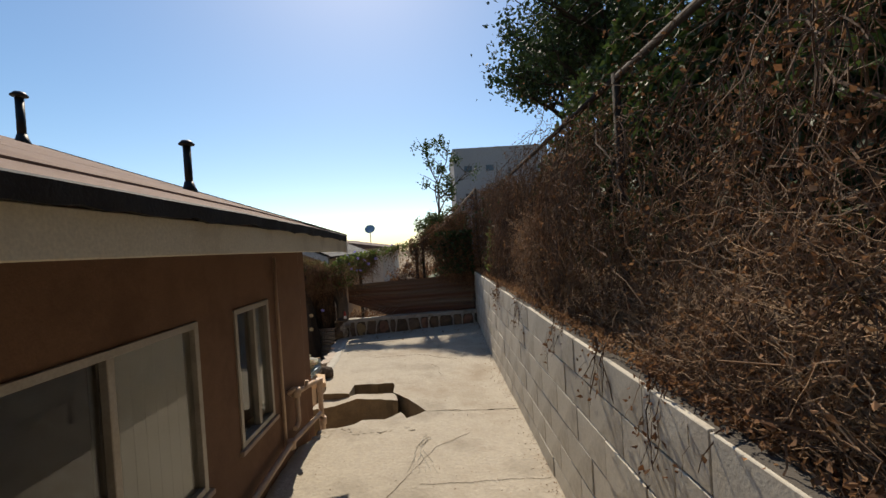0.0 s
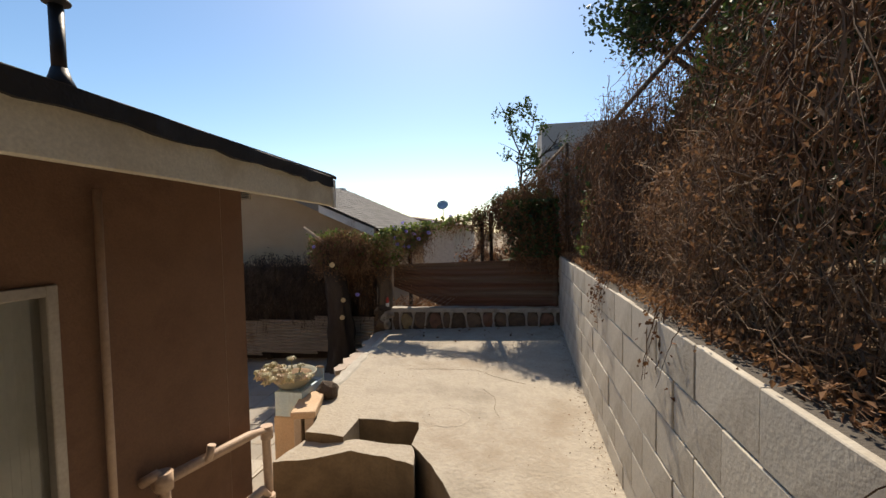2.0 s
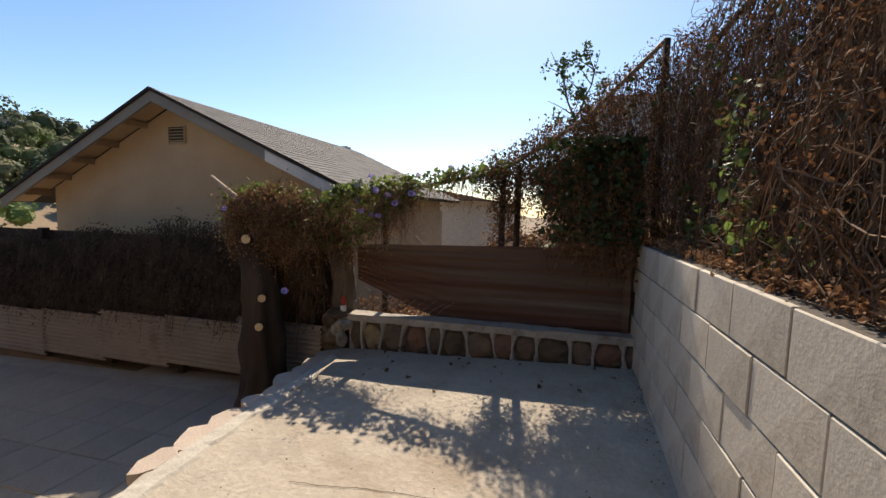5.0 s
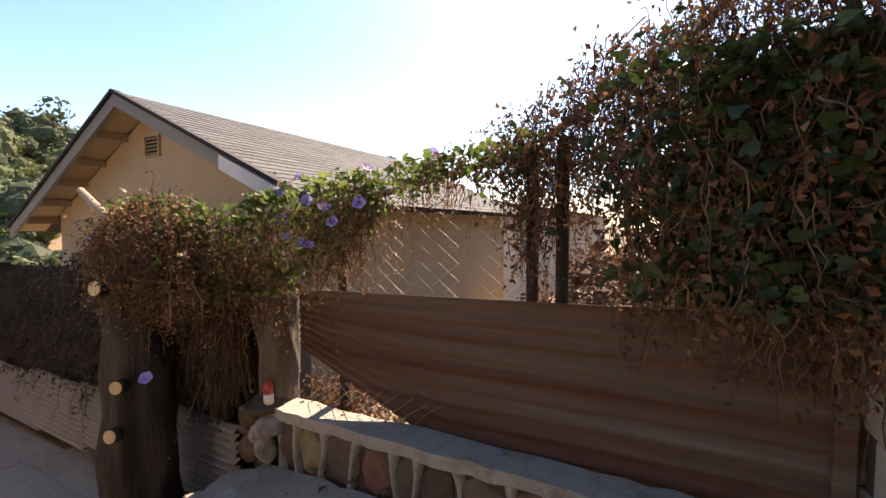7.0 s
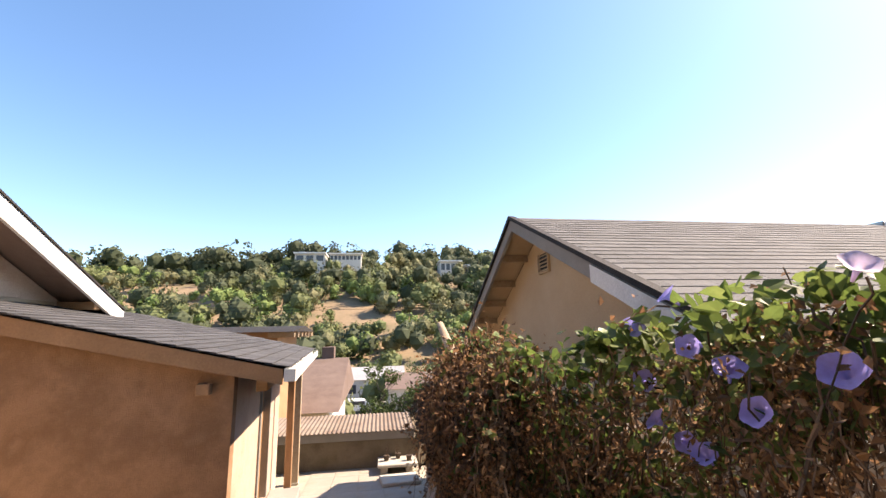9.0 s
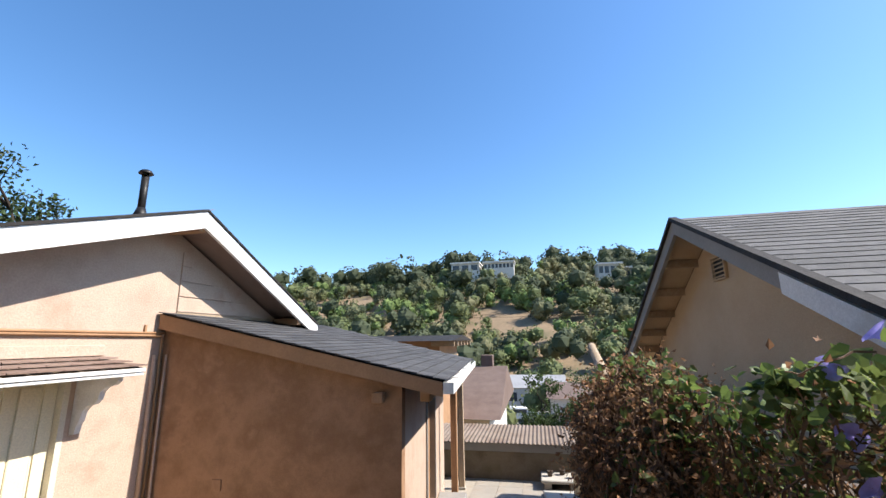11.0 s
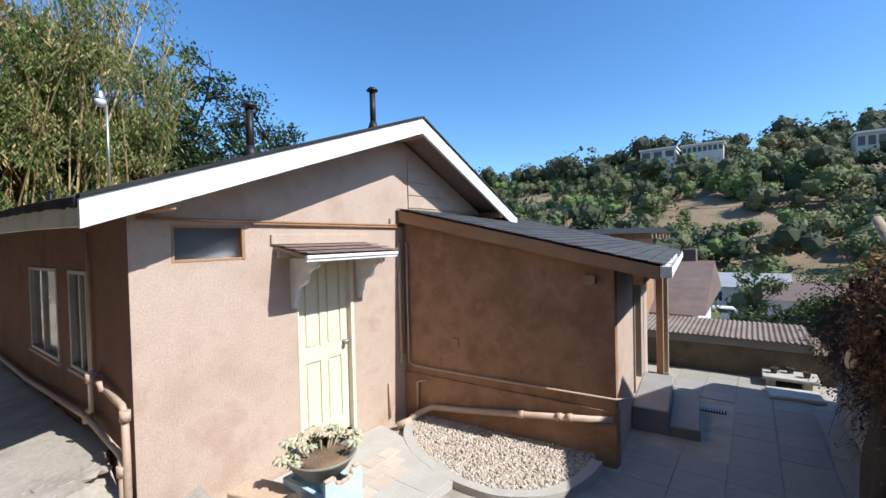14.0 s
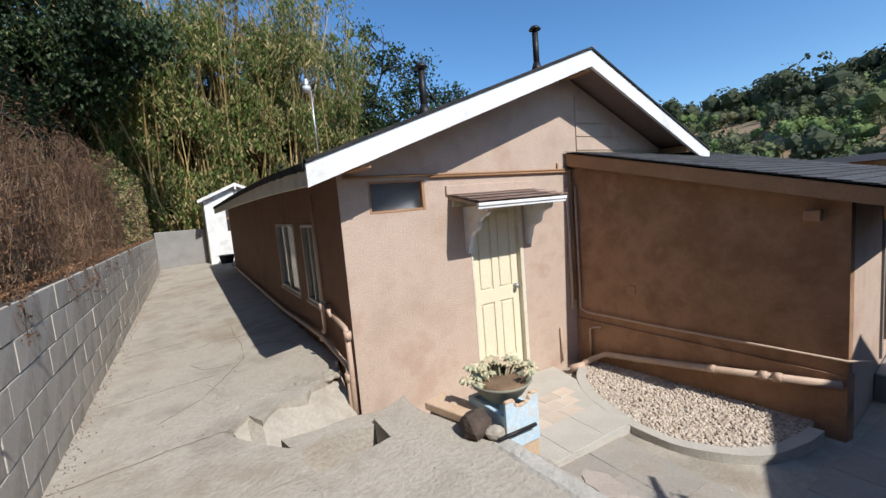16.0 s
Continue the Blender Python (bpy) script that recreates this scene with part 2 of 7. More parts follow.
RUST = material("rusted_sheet", [(0.085, 0.038, 0.025), (0.128, 0.064, 0.041), (0.136, 0.098, 0.072), (0.187, 0.153, 0.119)], 2.2, 0.85, 50, 0.25, metal=0.05, spots=(0.072, 0.034, 0.023), spot_scale=1.8, stretch=(0.12, 1, 4.0))
SHEET_PALE = material("pale_corrugated_sheet", [(0.27, 0.23, 0.195), (0.39, 0.345, 0.30)], 2.0, 0.75, 60, 0.2, spots=(0.16, 0.11, 0.08), spot_scale=2.0)
PIPE_TAN = material("tan_painted_pipe", [(0.46, 0.32, 0.23), (0.54, 0.39, 0.29)], 8.0, 0.55, 60, 0.1)
ALU = material("window_frame_metal", [(0.36, 0.32, 0.27), (0.45, 0.41, 0.36)], 6.0, 0.45, 80, 0.08, metal=0.4)
CURTAIN = material("window_blind", [(0.58, 0.53, 0.43), (0.66, 0.61, 0.50)], 3.0, 0.9, 90, 0.1)
# near-black puts the lack of light indoors into the colour
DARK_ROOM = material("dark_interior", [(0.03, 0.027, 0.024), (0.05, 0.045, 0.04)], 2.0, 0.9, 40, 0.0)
SOIL = material("leaf_litter_soil", [(0.10, 0.06, 0.035), (0.19, 0.12, 0.07), (0.25, 0.16, 0.09)], 5.0, 0.98, 60, 0.8)
EARTH = material("dry_hill_earth", [(0.18, 0.13, 0.08), (0.26, 0.185, 0.115), (0.12, 0.11, 0.06)], 0.06, 0.98, 1.5, 0.0)
VINE_STEM = material("dry_vine_stem", [(0.072, 0.041, 0.026), (0.13, 0.077, 0.047), (0.215, 0.145, 0.093)], 6.0, 0.9, 60, 0.2, island=0.5)
VINE_DRY = material("dry_vine_leaf", [(0.085, 0.04, 0.022), (0.155, 0.075, 0.038), (0.27, 0.15, 0.08)], 3.0, 0.85, 60, 0.1, island=0.5, through_light=0.3)
VINE_STRAW = material("straw_vine_stem", [(0.16, 0.093, 0.055), (0.265, 0.165, 0.098), (0.36, 0.26, 0.165)], 6.0, 0.9, 60, 0.2, island=0.5)
VINE_RUST = material("rust_brown_leaf", [(0.17, 0.085, 0.045), (0.27, 0.145, 0.075), (0.36, 0.22, 0.12)], 3.0, 0.85, 60, 0.1, island=0.5, through_light=0.3)
LEAF_GREEN = material("vine_leaf_green", [(0.075, 0.12, 0.03), (0.12, 0.17, 0.045), (0.19, 0.21, 0.07)], 3.0, 0.5, 60, 0.1, island=0.45, through_light=0.45)
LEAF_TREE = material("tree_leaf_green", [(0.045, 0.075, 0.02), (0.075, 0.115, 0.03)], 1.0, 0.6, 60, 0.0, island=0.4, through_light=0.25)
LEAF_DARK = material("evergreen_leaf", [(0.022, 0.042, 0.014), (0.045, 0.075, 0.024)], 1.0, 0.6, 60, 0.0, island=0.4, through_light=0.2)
# hill leaf colours are lightened to carry the haze of distance
LEAF_HILL = material("hill_leaf", [(0.085, 0.11, 0.04), (0.13, 0.155, 0.058), (0.16, 0.165, 0.075)], 0.05, 0.8, 2.0, 0.0, island=0.1, through_light=0.2)
LEAF_HILL_OLIVE = material("hill_olive_leaf", [(0.15, 0.155, 0.07), (0.21, 0.195, 0.10)], 0.05, 0.8, 2.0, 0.0, island=0.1, through_light=0.2)
LEAF_HILL_LIGHT = material("hill_fresh_leaf", [(0.13, 0.19, 0.055), (0.18, 0.24, 0.075)], 0.05, 0.8, 2.0, 0.0, island=0.1, through_light=0.2)
LEAF_HILL_DARK = material("hill_evergreen_leaf", [(0.05, 0.066, 0.032), (0.08, 0.095, 0.048)], 0.05, 0.8, 2.0, 0.0, island=0.1, through_light=0.2)
LEAF_BAMBOO = material("bamboo_leaf", [(0.09, 0.14, 0.03), (0.15, 0.20, 0.05), (0.24, 0.23, 0.08)], 0.5, 0.65, 60, 0.0, island=0.4, through_light=0.35)
LEAF_STRAW = material("dry_bamboo_leaf", [(0.36, 0.28, 0.13), (0.48, 0.38, 0.19)], 0.5, 0.75, 60, 0.0, island=0.35, through_light=0.3)
CULM = material("bamboo_culm", [(0.24, 0.18, 0.07), (0.34, 0.25, 0.10), (0.28, 0.15, 0.06)], 3.0, 0.5, 60, 0.0, island=0.4)
BARK = material("tree_bark", [(0.028, 0.02, 0.015), (0.06, 0.045, 0.034)], 6.0, 0.95, 50, 0.9, stretch=(1, 1, 0.3))
GNARLED = material("grey_brown_bark", [(0.081, 0.062, 0.05), (0.149, 0.118, 0.093), (0.112, 0.087, 0.068)], 7.0, 0.95, 40, 1.0, stretch=(1, 1, 0.25))
CUT_WOOD = material("cut_limb_face", [(0.48, 0.36, 0.20), (0.58, 0.45, 0.27)], 10.0, 0.8, 60, 0.2)
PETAL = material("blue_violet_petal", [(0.36, 0.30, 0.78), (0.50, 0.43, 0.86)], 12.0, 0.6, 60, 0.0, through_light=0.4)
PETAL_WHITE = material("pale_flower_throat", [(0.70, 0.55, 0.75), (0.8, 0.66, 0.84)], 12.0, 0.6, 60, 0.0, through_light=0.4)
TILE = material("patio_paver", [(0.284, 0.254, 0.215), (0.361, 0.327, 0.28)], 2.0, 0.85, 40, 0.3, objects=0.05, spots=(0.292, 0.232, 0.176), spot_scale=1.6)
BRICK_TILE = material("terracotta_paver", [(0.50, 0.405, 0.32), (0.55, 0.46, 0.375)], 6.0, 0.85, 60, 0.25, objects=0.08)
STEP = material("grey_step_concrete", [(0.22, 0.21, 0.195), (0.29, 0.275, 0.255)], 2.0, 0.85, 60, 0.25)
PEBBLE = material("river_gravel", [(0.40, 0.32, 0.25), (0.48, 0.40, 0.32), (0.54, 0.47, 0.39)], 8.0, 0.8, 60, 0.1, island=0.22)
STONE = material("wall_fieldstone", [(0.093, 0.066, 0.047), (0.157, 0.111, 0.076), (0.123, 0.082, 0.06)], 7.0, 0.85, 40, 0.5, objects=0.2)
STONE_DARK = material("dark_brown_stone", [(0.07, 0.05, 0.035), (0.13, 0.095, 0.065)], 9.0, 0.9, 40, 0.6, objects=0.2)
STONE_RED = material("reddish_stone", [(0.168, 0.084, 0.059), (0.21, 0.112, 0.077), (0.119, 0.07, 0.049)], 9.0, 0.85, 40, 0.5)
STONE_YELLOW = material("ochre_stone", [(0.255, 0.188, 0.098), (0.315, 0.24, 0.135)], 9.0, 0.85, 40, 0.5)
MORTAR_PALE = material("weathered_mortar", [(0.27, 0.24, 0.205), (0.38, 0.345, 0.30), (0.31, 0.28, 0.24)], 7.0, 0.92, 60, 0.6, spots=(0.16, 0.125, 0.09), spot_scale=5.0)
FLAG = material("flagstone", [(0.40, 0.325, 0.265), (0.47, 0.39, 0.325)], 5.0, 0.85, 60, 0.4, objects=0.1)
TERRACOTTA = material("terracotta", [(0.40, 0.18, 0.10), (0.50, 0.25, 0.15)], 6.0, 0.8, 60, 0.2)
BLUE_PAINT = material("peeling_blue_paint", [(0.40, 0.56, 0.68), (0.58, 0.68, 0.72)], 8.0, 0.7, 60, 0.3, spots=(0.62, 0.58, 0.52), spot_scale=7.0)
BOWL = material("grey_green_ceramic", [(0.21, 0.205, 0.155), (0.27, 0.26, 0.20)], 6.0, 0.6, 60, 0.15)
LAVA = material("dark_volcanic_rock", [(0.05, 0.035, 0.028), (0.11, 0.08, 0.06)], 12.0, 0.95, 50, 1.0)
SUCCULENT = material("succulent_leaf", [(0.30, 0.33, 0.20), (0.46, 0.41, 0.26), (0.52, 0.37, 0.26)], 9.0, 0.5, 60, 0.05, island=0.3)
SLATE_WALL = material("grey_render", [(0.26, 0.26, 0.265), (0.31, 0.31, 0.315)], 0.3, 0.9, 8, 0.0)
PALE_WALL = material("pale_house_wall", [(0.52, 0.50, 0.46), (0.60, 0.58, 0.54)], 0.3, 0.85, 8, 0.0)
BROWN_ROOF = material("brown_shingle_roof", [(0.13, 0.09, 0.075), (0.18, 0.13, 0.11)], 2.0, 0.95, 30, 0.2)
PANE_DARK = material("far_window_pane", [(0.03, 0.035, 0.045), (0.05, 0.055, 0.065)], 1.0, 0.2, 8, 0.0, spec=0.6)
CAR_PAINT = material("white_car_paint", [(0.74, 0.75, 0.77), (0.8, 0.8, 0.82)], 1.0, 0.3, 8, 0.0, spec=0.6)
RUBBER = material("black_rubber", [(0.015, 0.015, 0.016), (0.03, 0.03, 0.03)], 6.0, 0.8, 60, 0.1)
ASPHALT = material("street_asphalt", [(0.22, 0.21, 0.20), (0.27, 0.26, 0.245)], 0.4, 0.95, 12, 0.1)
RED = material("red_paint", [(0.42, 0.05, 0.04), (0.5, 0.08, 0.06)], 9.0, 0.5, 60, 0.1)
CLAY = material("clay_coping", [(0.52, 0.36, 0.235), (0.58, 0.42, 0.285)], 5.0, 0.85, 60, 0.2)
DARK_RENDER = material("dark_mottled_render", [(0.112, 0.086, 0.056), (0.18, 0.143, 0.098), (0.128, 0.105, 0.064)], 2.5, 0.95, 50, 0.4, spots=(0.075, 0.064, 0.038), spot_scale=1.5)
OLD_SHEET = material("browned_roof_sheet", [(0.161, 0.115, 0.084), (0.236, 0.186, 0.146)], 2.0, 0.8, 50, 0.2, spots=(0.118, 0.071, 0.05), spot_scale=1.4)
VINE_BLACK = material("rotten_vine_thatch", [(0.04, 0.03, 0.024), (0.075, 0.055, 0.042), (0.12, 0.09, 0.068)], 4.0, 0.95, 60, 0.2, island=0.4)
STEEL = material("dull_steel_wire", [(0.24, 0.235, 0.22), (0.34, 0.33, 0.31)], 9.0, 0.6, 60, 0.0, metal=0.3)
LAMP_GLASS = material("lamp_refractor", [(0.55, 0.57, 0.58), (0.66, 0.68, 0.69)], 9.0, 0.25, 60, 0.05, spec=0.6)


def glass(name, tint, rough=0.02):
    mt = bpy.data.materials.new(name)
    mt.use_nodes = True
    b = mt.node_tree.nodes["Principled BSDF"]
    b.inputs["Base Color"].default_value = (*tint, 1)
    b.inputs["Roughness"].default_value = rough
    b.inputs["Transmission Weight"].default_value = 1.0
    b.inputs["IOR"].default_value = 1.45
    return mt


GLASS = glass("window_glass", (0.85, 0.88, 0.88))
GLASS_FROST = glass("frosted_glass", (0.55, 0.60, 0.64), 0.35)


# ---- ground ----
def step01(v, a, b):
    s = min(1.0, max(0.0, (v - a) / (b - a)))
    return s * s * (3 - 2 * s)


def land(x, y):
    """The natural ground: a bank behind the block wall, the valley to the west and the hill beyond it."""
    z = -0.25
    east = step01(x, 1.24, 1.36) * (2.05 if y < 8.95 else max(0.6, 2.05 - (y - 8.95) * 1.5))
    z += east + 0.28 * max(0, min(x, 4.0) - 1.4) * (1 if y < 10 else 0.4) + 0.12 * max(0, min(x, 60.0) - 4.0)
    z += 0.9 * step01(y, 8.9, 9.2) * (1 - step01(x, 1.2, 2.0)) * step01(x, -3.0, -1.5)
    z -= 6.2 * step01(-x, 9.0, 36.0)
    hill = 21 + 6 * math.exp(-((y - 25) / 60) ** 2) - 10 * step01(-y, 80, 220)
    z += (hill + 6.2) * step01(-x, 62, 175) + 3.0 * noise.noise((x * 0.03, y * 0.03, 0)) * step01(-x, 60, 100)
    return z


xs = np.array([-900, -500, -320] + list(range(-240, -60, 6)) + list(range(-60, -10, 5)) + [-10, -8.6, -6, -3, -1.5, 0, 1.24, 1.28, 1.32, 1.36, 1.6, 2, 2.6, 3.3, 4, 7, 12, 20, 40, 60, 120, 300, 900.0])
ys = np.array([-900, -500, -300] + list(range(-200, -20, 8)) + [-20, -14, -10, -5, 0, 4, 8.9, 9.0, 9.2, 9.6, 10, 12, 16, 22, 30] + list(range(40, 240, 8)) + [300, 500, 900.0])
gv = np.array([(x, y, land(x, y)) for y in ys for x in xs])
gi = np.array([(j * len(xs) + i, j * len(xs) + i + 1, (j + 1) * len(xs) + i + 1, (j + 1) * len(xs) + i) for j in range(len(ys) - 1) for i in range(len(xs) - 1)])
ground = link_data("ground", data_mesh("ground", gv, gi), EARTH, smooth=True)
setting(ground, "dry brown hillside earth across the valley", "ground")


# ---- raised concrete alley and terrace ----
def slab_top(x, y):
    return 0.80 - 0.045 * (x + 0.8) + 0.05 * step01(-y, 5, 9) + 0.095 * (x + 0.3) * step01(y, 6.6, 8.5) + 0.012 * noise.noise((x * 1.3, y * 0.9, 4.0))


def patio_top(x, y):
    return 0.19 + 0.035 * (x + 2.5)


def slab(name, outline, material_used, label, seed, amount=0.015):
    """A concrete slab whose top is a fine uneven sheet inside a rough outline."""
    bm = bmesh.new()
    prism(bm, rough_edge(outline, 0.1, amount, seed), -0.2, 0.0)
    for cut in range(-10, 10):
        for axis, no in (((0, cut, 0), (0, 1, 0)), ((cut * 0.35, 0, 0), (1, 0, 0))):
            bmesh.ops.bisect_plane(bm, geom=bm.verts[:] + bm.edges[:] + bm.faces[:], plane_co=axis, plane_no=no)
    for v in bm.verts:
        if v.co.z > -0.1:
            v.co.z = slab_top(v.co.x, v.co.y)
    bm.normal_update()
    # south faces turn dark: brown stain plus shade put into the colour
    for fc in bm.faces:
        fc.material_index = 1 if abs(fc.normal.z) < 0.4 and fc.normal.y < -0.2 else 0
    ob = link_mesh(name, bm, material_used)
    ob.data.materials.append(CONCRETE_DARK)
    return setting(ob, label, "pavement")


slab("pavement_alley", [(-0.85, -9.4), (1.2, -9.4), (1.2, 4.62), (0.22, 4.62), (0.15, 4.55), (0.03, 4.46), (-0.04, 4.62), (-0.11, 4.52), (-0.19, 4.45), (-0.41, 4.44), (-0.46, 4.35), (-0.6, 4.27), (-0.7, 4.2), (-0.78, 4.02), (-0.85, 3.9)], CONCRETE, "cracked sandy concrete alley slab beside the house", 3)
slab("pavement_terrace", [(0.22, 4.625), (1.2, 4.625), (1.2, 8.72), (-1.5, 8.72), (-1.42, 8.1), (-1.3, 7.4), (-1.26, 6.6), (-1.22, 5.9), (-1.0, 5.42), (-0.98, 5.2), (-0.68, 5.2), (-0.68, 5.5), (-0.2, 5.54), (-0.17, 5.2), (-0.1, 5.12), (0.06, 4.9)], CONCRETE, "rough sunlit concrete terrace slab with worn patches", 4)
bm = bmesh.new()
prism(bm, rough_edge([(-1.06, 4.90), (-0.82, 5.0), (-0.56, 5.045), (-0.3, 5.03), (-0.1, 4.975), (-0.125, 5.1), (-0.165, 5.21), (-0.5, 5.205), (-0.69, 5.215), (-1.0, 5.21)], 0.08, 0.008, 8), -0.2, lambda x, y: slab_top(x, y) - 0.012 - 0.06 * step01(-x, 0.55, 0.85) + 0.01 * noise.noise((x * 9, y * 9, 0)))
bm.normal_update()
# the rim's south side is coloured for its stain and its shade
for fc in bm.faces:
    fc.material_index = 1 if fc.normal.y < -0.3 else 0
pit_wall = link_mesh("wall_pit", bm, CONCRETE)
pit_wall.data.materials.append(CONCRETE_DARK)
setting(pit_wall, "curved broken concrete pit wall", "wall")
bm = bmesh.new()
prism(bm, [(-0.69, 5.18), (-0.17, 5.18), (-0.19, 5.56), (-0.7, 5.52)], -0.1, 0.5)
setting(link_mesh("floor_recess", bm, CONCRETE), "dirty floor of the small concrete recess", "floor")
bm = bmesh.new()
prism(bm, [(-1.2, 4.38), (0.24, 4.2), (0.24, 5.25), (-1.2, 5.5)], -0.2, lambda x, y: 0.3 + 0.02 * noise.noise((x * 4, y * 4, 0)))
setting(link_mesh("floor_pit", bm, CONCRETE_DARK), "dark concrete pit floor beside the house corner", "floor")
bm = bmesh.new()
top = rough_edge([(-0.79, 3.98), (-0.46, 4.28), (-0.41, 4.38), (-0.19, 4.40), (-0.04, 4.56), (0.03, 4.42), (0.17, 4.5), (0.1, 4.76), (-0.1, 4.94), (-0.5, 4.98), (-0.79, 4.94)], 0.1, 0.006, 6)


def apron_z(x, y):
    edge = float(np.interp(x, [-0.8, -0.46, -0.19, -0.04, 0.05, 0.2], [4.02, 4.30, 4.41, 4.56, 4.44, 4.5]))
    return max(0.34, 0.79 - 0.045 * (x + 0.8) - 0.62 * max(0.0, y - edge)) + 0.008 * noise.noise((x * 7, y * 7, 2))


prism(bm, top, -0.1, 0.5)
for cut in range(24):
    for co, no in (((-0.8 + cut * 0.05, 0, 0), (1, 0, 0)), ((0, 3.95 + cut * 0.05, 0), (0, 1, 0))):
        bmesh.ops.bisect_plane(bm, geom=bm.verts[:] + bm.edges[:] + bm.faces[:], plane_co=co, plane_no=no)
for v in bm.verts:
    if v.co.z > 0.4:
        v.co.z = apron_z(v.co.x, v.co.y)
setting(link_mesh("slope_apron", bm, CONCRETE), "rough concrete slope running down into the pit", "pavement")
# broken lumps along the slab's end
bm = bmesh.new()
rnd = random.Random(5)
for i in range(16):
    x, y = rnd.uniform(-0.72, 0.1), rnd.uniform(4.1, 4.25)
    m = pose(x, y, slab_top(x, y) - 0.022, rnd.uniform(-12, 12), rnd.uniform(-12, 12), rnd.uniform(0, 180))
    s = rnd.uniform(0.03, 0.08)
    bmesh.ops.create_icosphere(bm, subdivisions=1, radius=1, matrix=m @ Matrix.Diagonal((s * 1.5, s, 0.03, 1)))
rubble = link_mesh("concrete_rubble", bm, CONCRETE)
tagged(rubble, "broken lumps of pale concrete at the slab's end", "rubble", "", "stuff")

# cracks and trowel marks in the concrete, and dirt along the foot of the block wall
rng = np.random.default_rng(17)


def groove(name, label, start, steps, width, seed):
    pts = [Vector((*start, 0))]
    r_ = random.Random(seed)
    for dx, dy, n_ in steps:
        for _ in range(n_):
            pts.append(pts[-1] + Vector((dx + r_.uniform(-0.012, 0.012), dy + r_.uniform(-0.012, 0.012), 0)))
    bm = bmesh.new()
    side = []
    for i, p in enumerate(pts):
        d = (pts[min(i + 1, len(pts) - 1)] - pts[max(0, i - 1)]).normalized()
        w_ = width * r_.uniform(0.4, 1.3)
        nrm = Vector((-d.y, d.x, 0)) * w_
        side.append([bm.verts.new((q.x, q.y, slab_top(q.x, q.y) + h)) for q, h in ((p - nrm, 0.0035), (p, 0.0055), (p + nrm, 0.0035))])
    for a, b in zip(side, side[1:]):
        for k in range(2):
            bm.faces.new((a[k], b[k], b[k + 1], a[k + 1]))
    bmesh.ops.recalc_face_normals(bm, faces=bm.faces)
    return tagged(link_mesh(name, bm, CONCRETE_DARK if name == "crack" else CONCRETE_PALE), label, "crack", "concrete cracks")


groove("crack", "dark crack across the concrete slab", (-0.1, 1.2), [(0.0, 0.07, 26), (0.03, 0.06, 14), (0.06, 0.05, 5)], 0.002, 1)
groove("crack", "dark crack across the concrete slab", (0.12, 4.6), [(0.06, 0.0, 8), (0.07, 0.005, 8)], 0.002, 2)
groove("crack", "dark crack across the concrete slab", (0.2, 3.3), [(0.055, 0.004, 17)], 0.0018, 4)
groove("crack", "dark crack across the concrete slab", (0.4, 1.6), [(0.05, 0.01, 14)], 0.0018, 5)
groove("crack", "dark crack across the concrete slab", (-0.6, 6.7), [(0.06, 0.01, 12), (0.05, -0.03, 10)], 0.0016, 6)
crack_way = random.Random(77)
for i in range(9):
    cx, cy = crack_way.uniform(-0.7, 0.7), crack_way.choice((-6.0, -4.2, -2.6, -0.8, 0.4, 6.0, 6.9, 7.6, 2.4)) + crack_way.uniform(-0.4, 0.4)
    turn = crack_way.uniform(0, 6.28)
    legs = []
    for _ in range(3):
        turn += crack_way.uniform(-0.7, 0.7)
        legs.append((0.05 * math.cos(turn), 0.05 * math.sin(turn), 4))
    groove("crack", "dark crack across the concrete slab", (min(0.5, max(-0.2, cx)), cy), legs, 0.0019, 60 + i)
for i in range(6):
    groove("trowel_mark", "curved trowel mark in the concrete", (0.1 + 0.045 * i, 3.45), [(0.006 - 0.004 * i, 0.045, 9), (0.016, 0.04, 4)], 0.0022, 20 + i)
n = 1300
p = np.stack([1.185 - np.abs(rng.normal(0, 0.07, n)), rng.uniform(-9.2, 8.6, n), np.zeros(n)], 1)
p[:, 2] = [slab_top(x, y) + 0.008 for x, y in p[:, :2]]
tagged(link_data("wall_foot_litter", leaves("wall_foot_litter", p, 0.014, 18, flat=0.6), VINE_DRY), "crumbled dry leaves along the foot of the block wall", "leaf litter", "", "stuff")
n = 500
p = np.stack([rng.uniform(-1.1, 1.15, n), rng.uniform(-2, 8.6, n), np.zeros(n)], 1)
p = p[[not (-0.95 < x < 0.25 and 3.85 < y < 5.6) for x, y in p[:, :2]]]
p[:, 2] = [slab_top(x, y) + 0.006 for x, y in p[:, :2]]
tagged(link_data("scattered_litter", leaves("scattered_litter", p, 0.011, 19, flat=0.6), VINE_DRY), "few dry leaf crumbs scattered over the concrete", "leaf litter", "", "stuff")

n = 26
p = np.stack([rng.uniform(-1.2, 1.05, n), 8.62 - np.abs(rng.normal(0, 0.28, n)), np.zeros(n)], 1)
p[:, 2] = [slab_top(x, y) + 0.012 for x, y in p[:, :2]]
tagged(link_data("fallen_leaves", leaves("fallen_leaves", p, 0.05, 23, flat=0.75), VINE_DRY), "curled brown leaves lying before the stone ledge", "leaf litter", "", "stuff")

# ---- patio ----
bm = bmesh.new()
prism(bm, [(-8.3, 4.3), (-0.83, 4.3), (-0.9, 5.3), (-1.25, 6.0), (-1.3, 8.9), (-8.3, 8.9)], -0.4, lambda x, y: patio_top(x, y) - 0.012)
patio = setting(link_mesh("pavement_patio", bm, CONCRETE), "patio paved with square concrete tiles", "pavement")

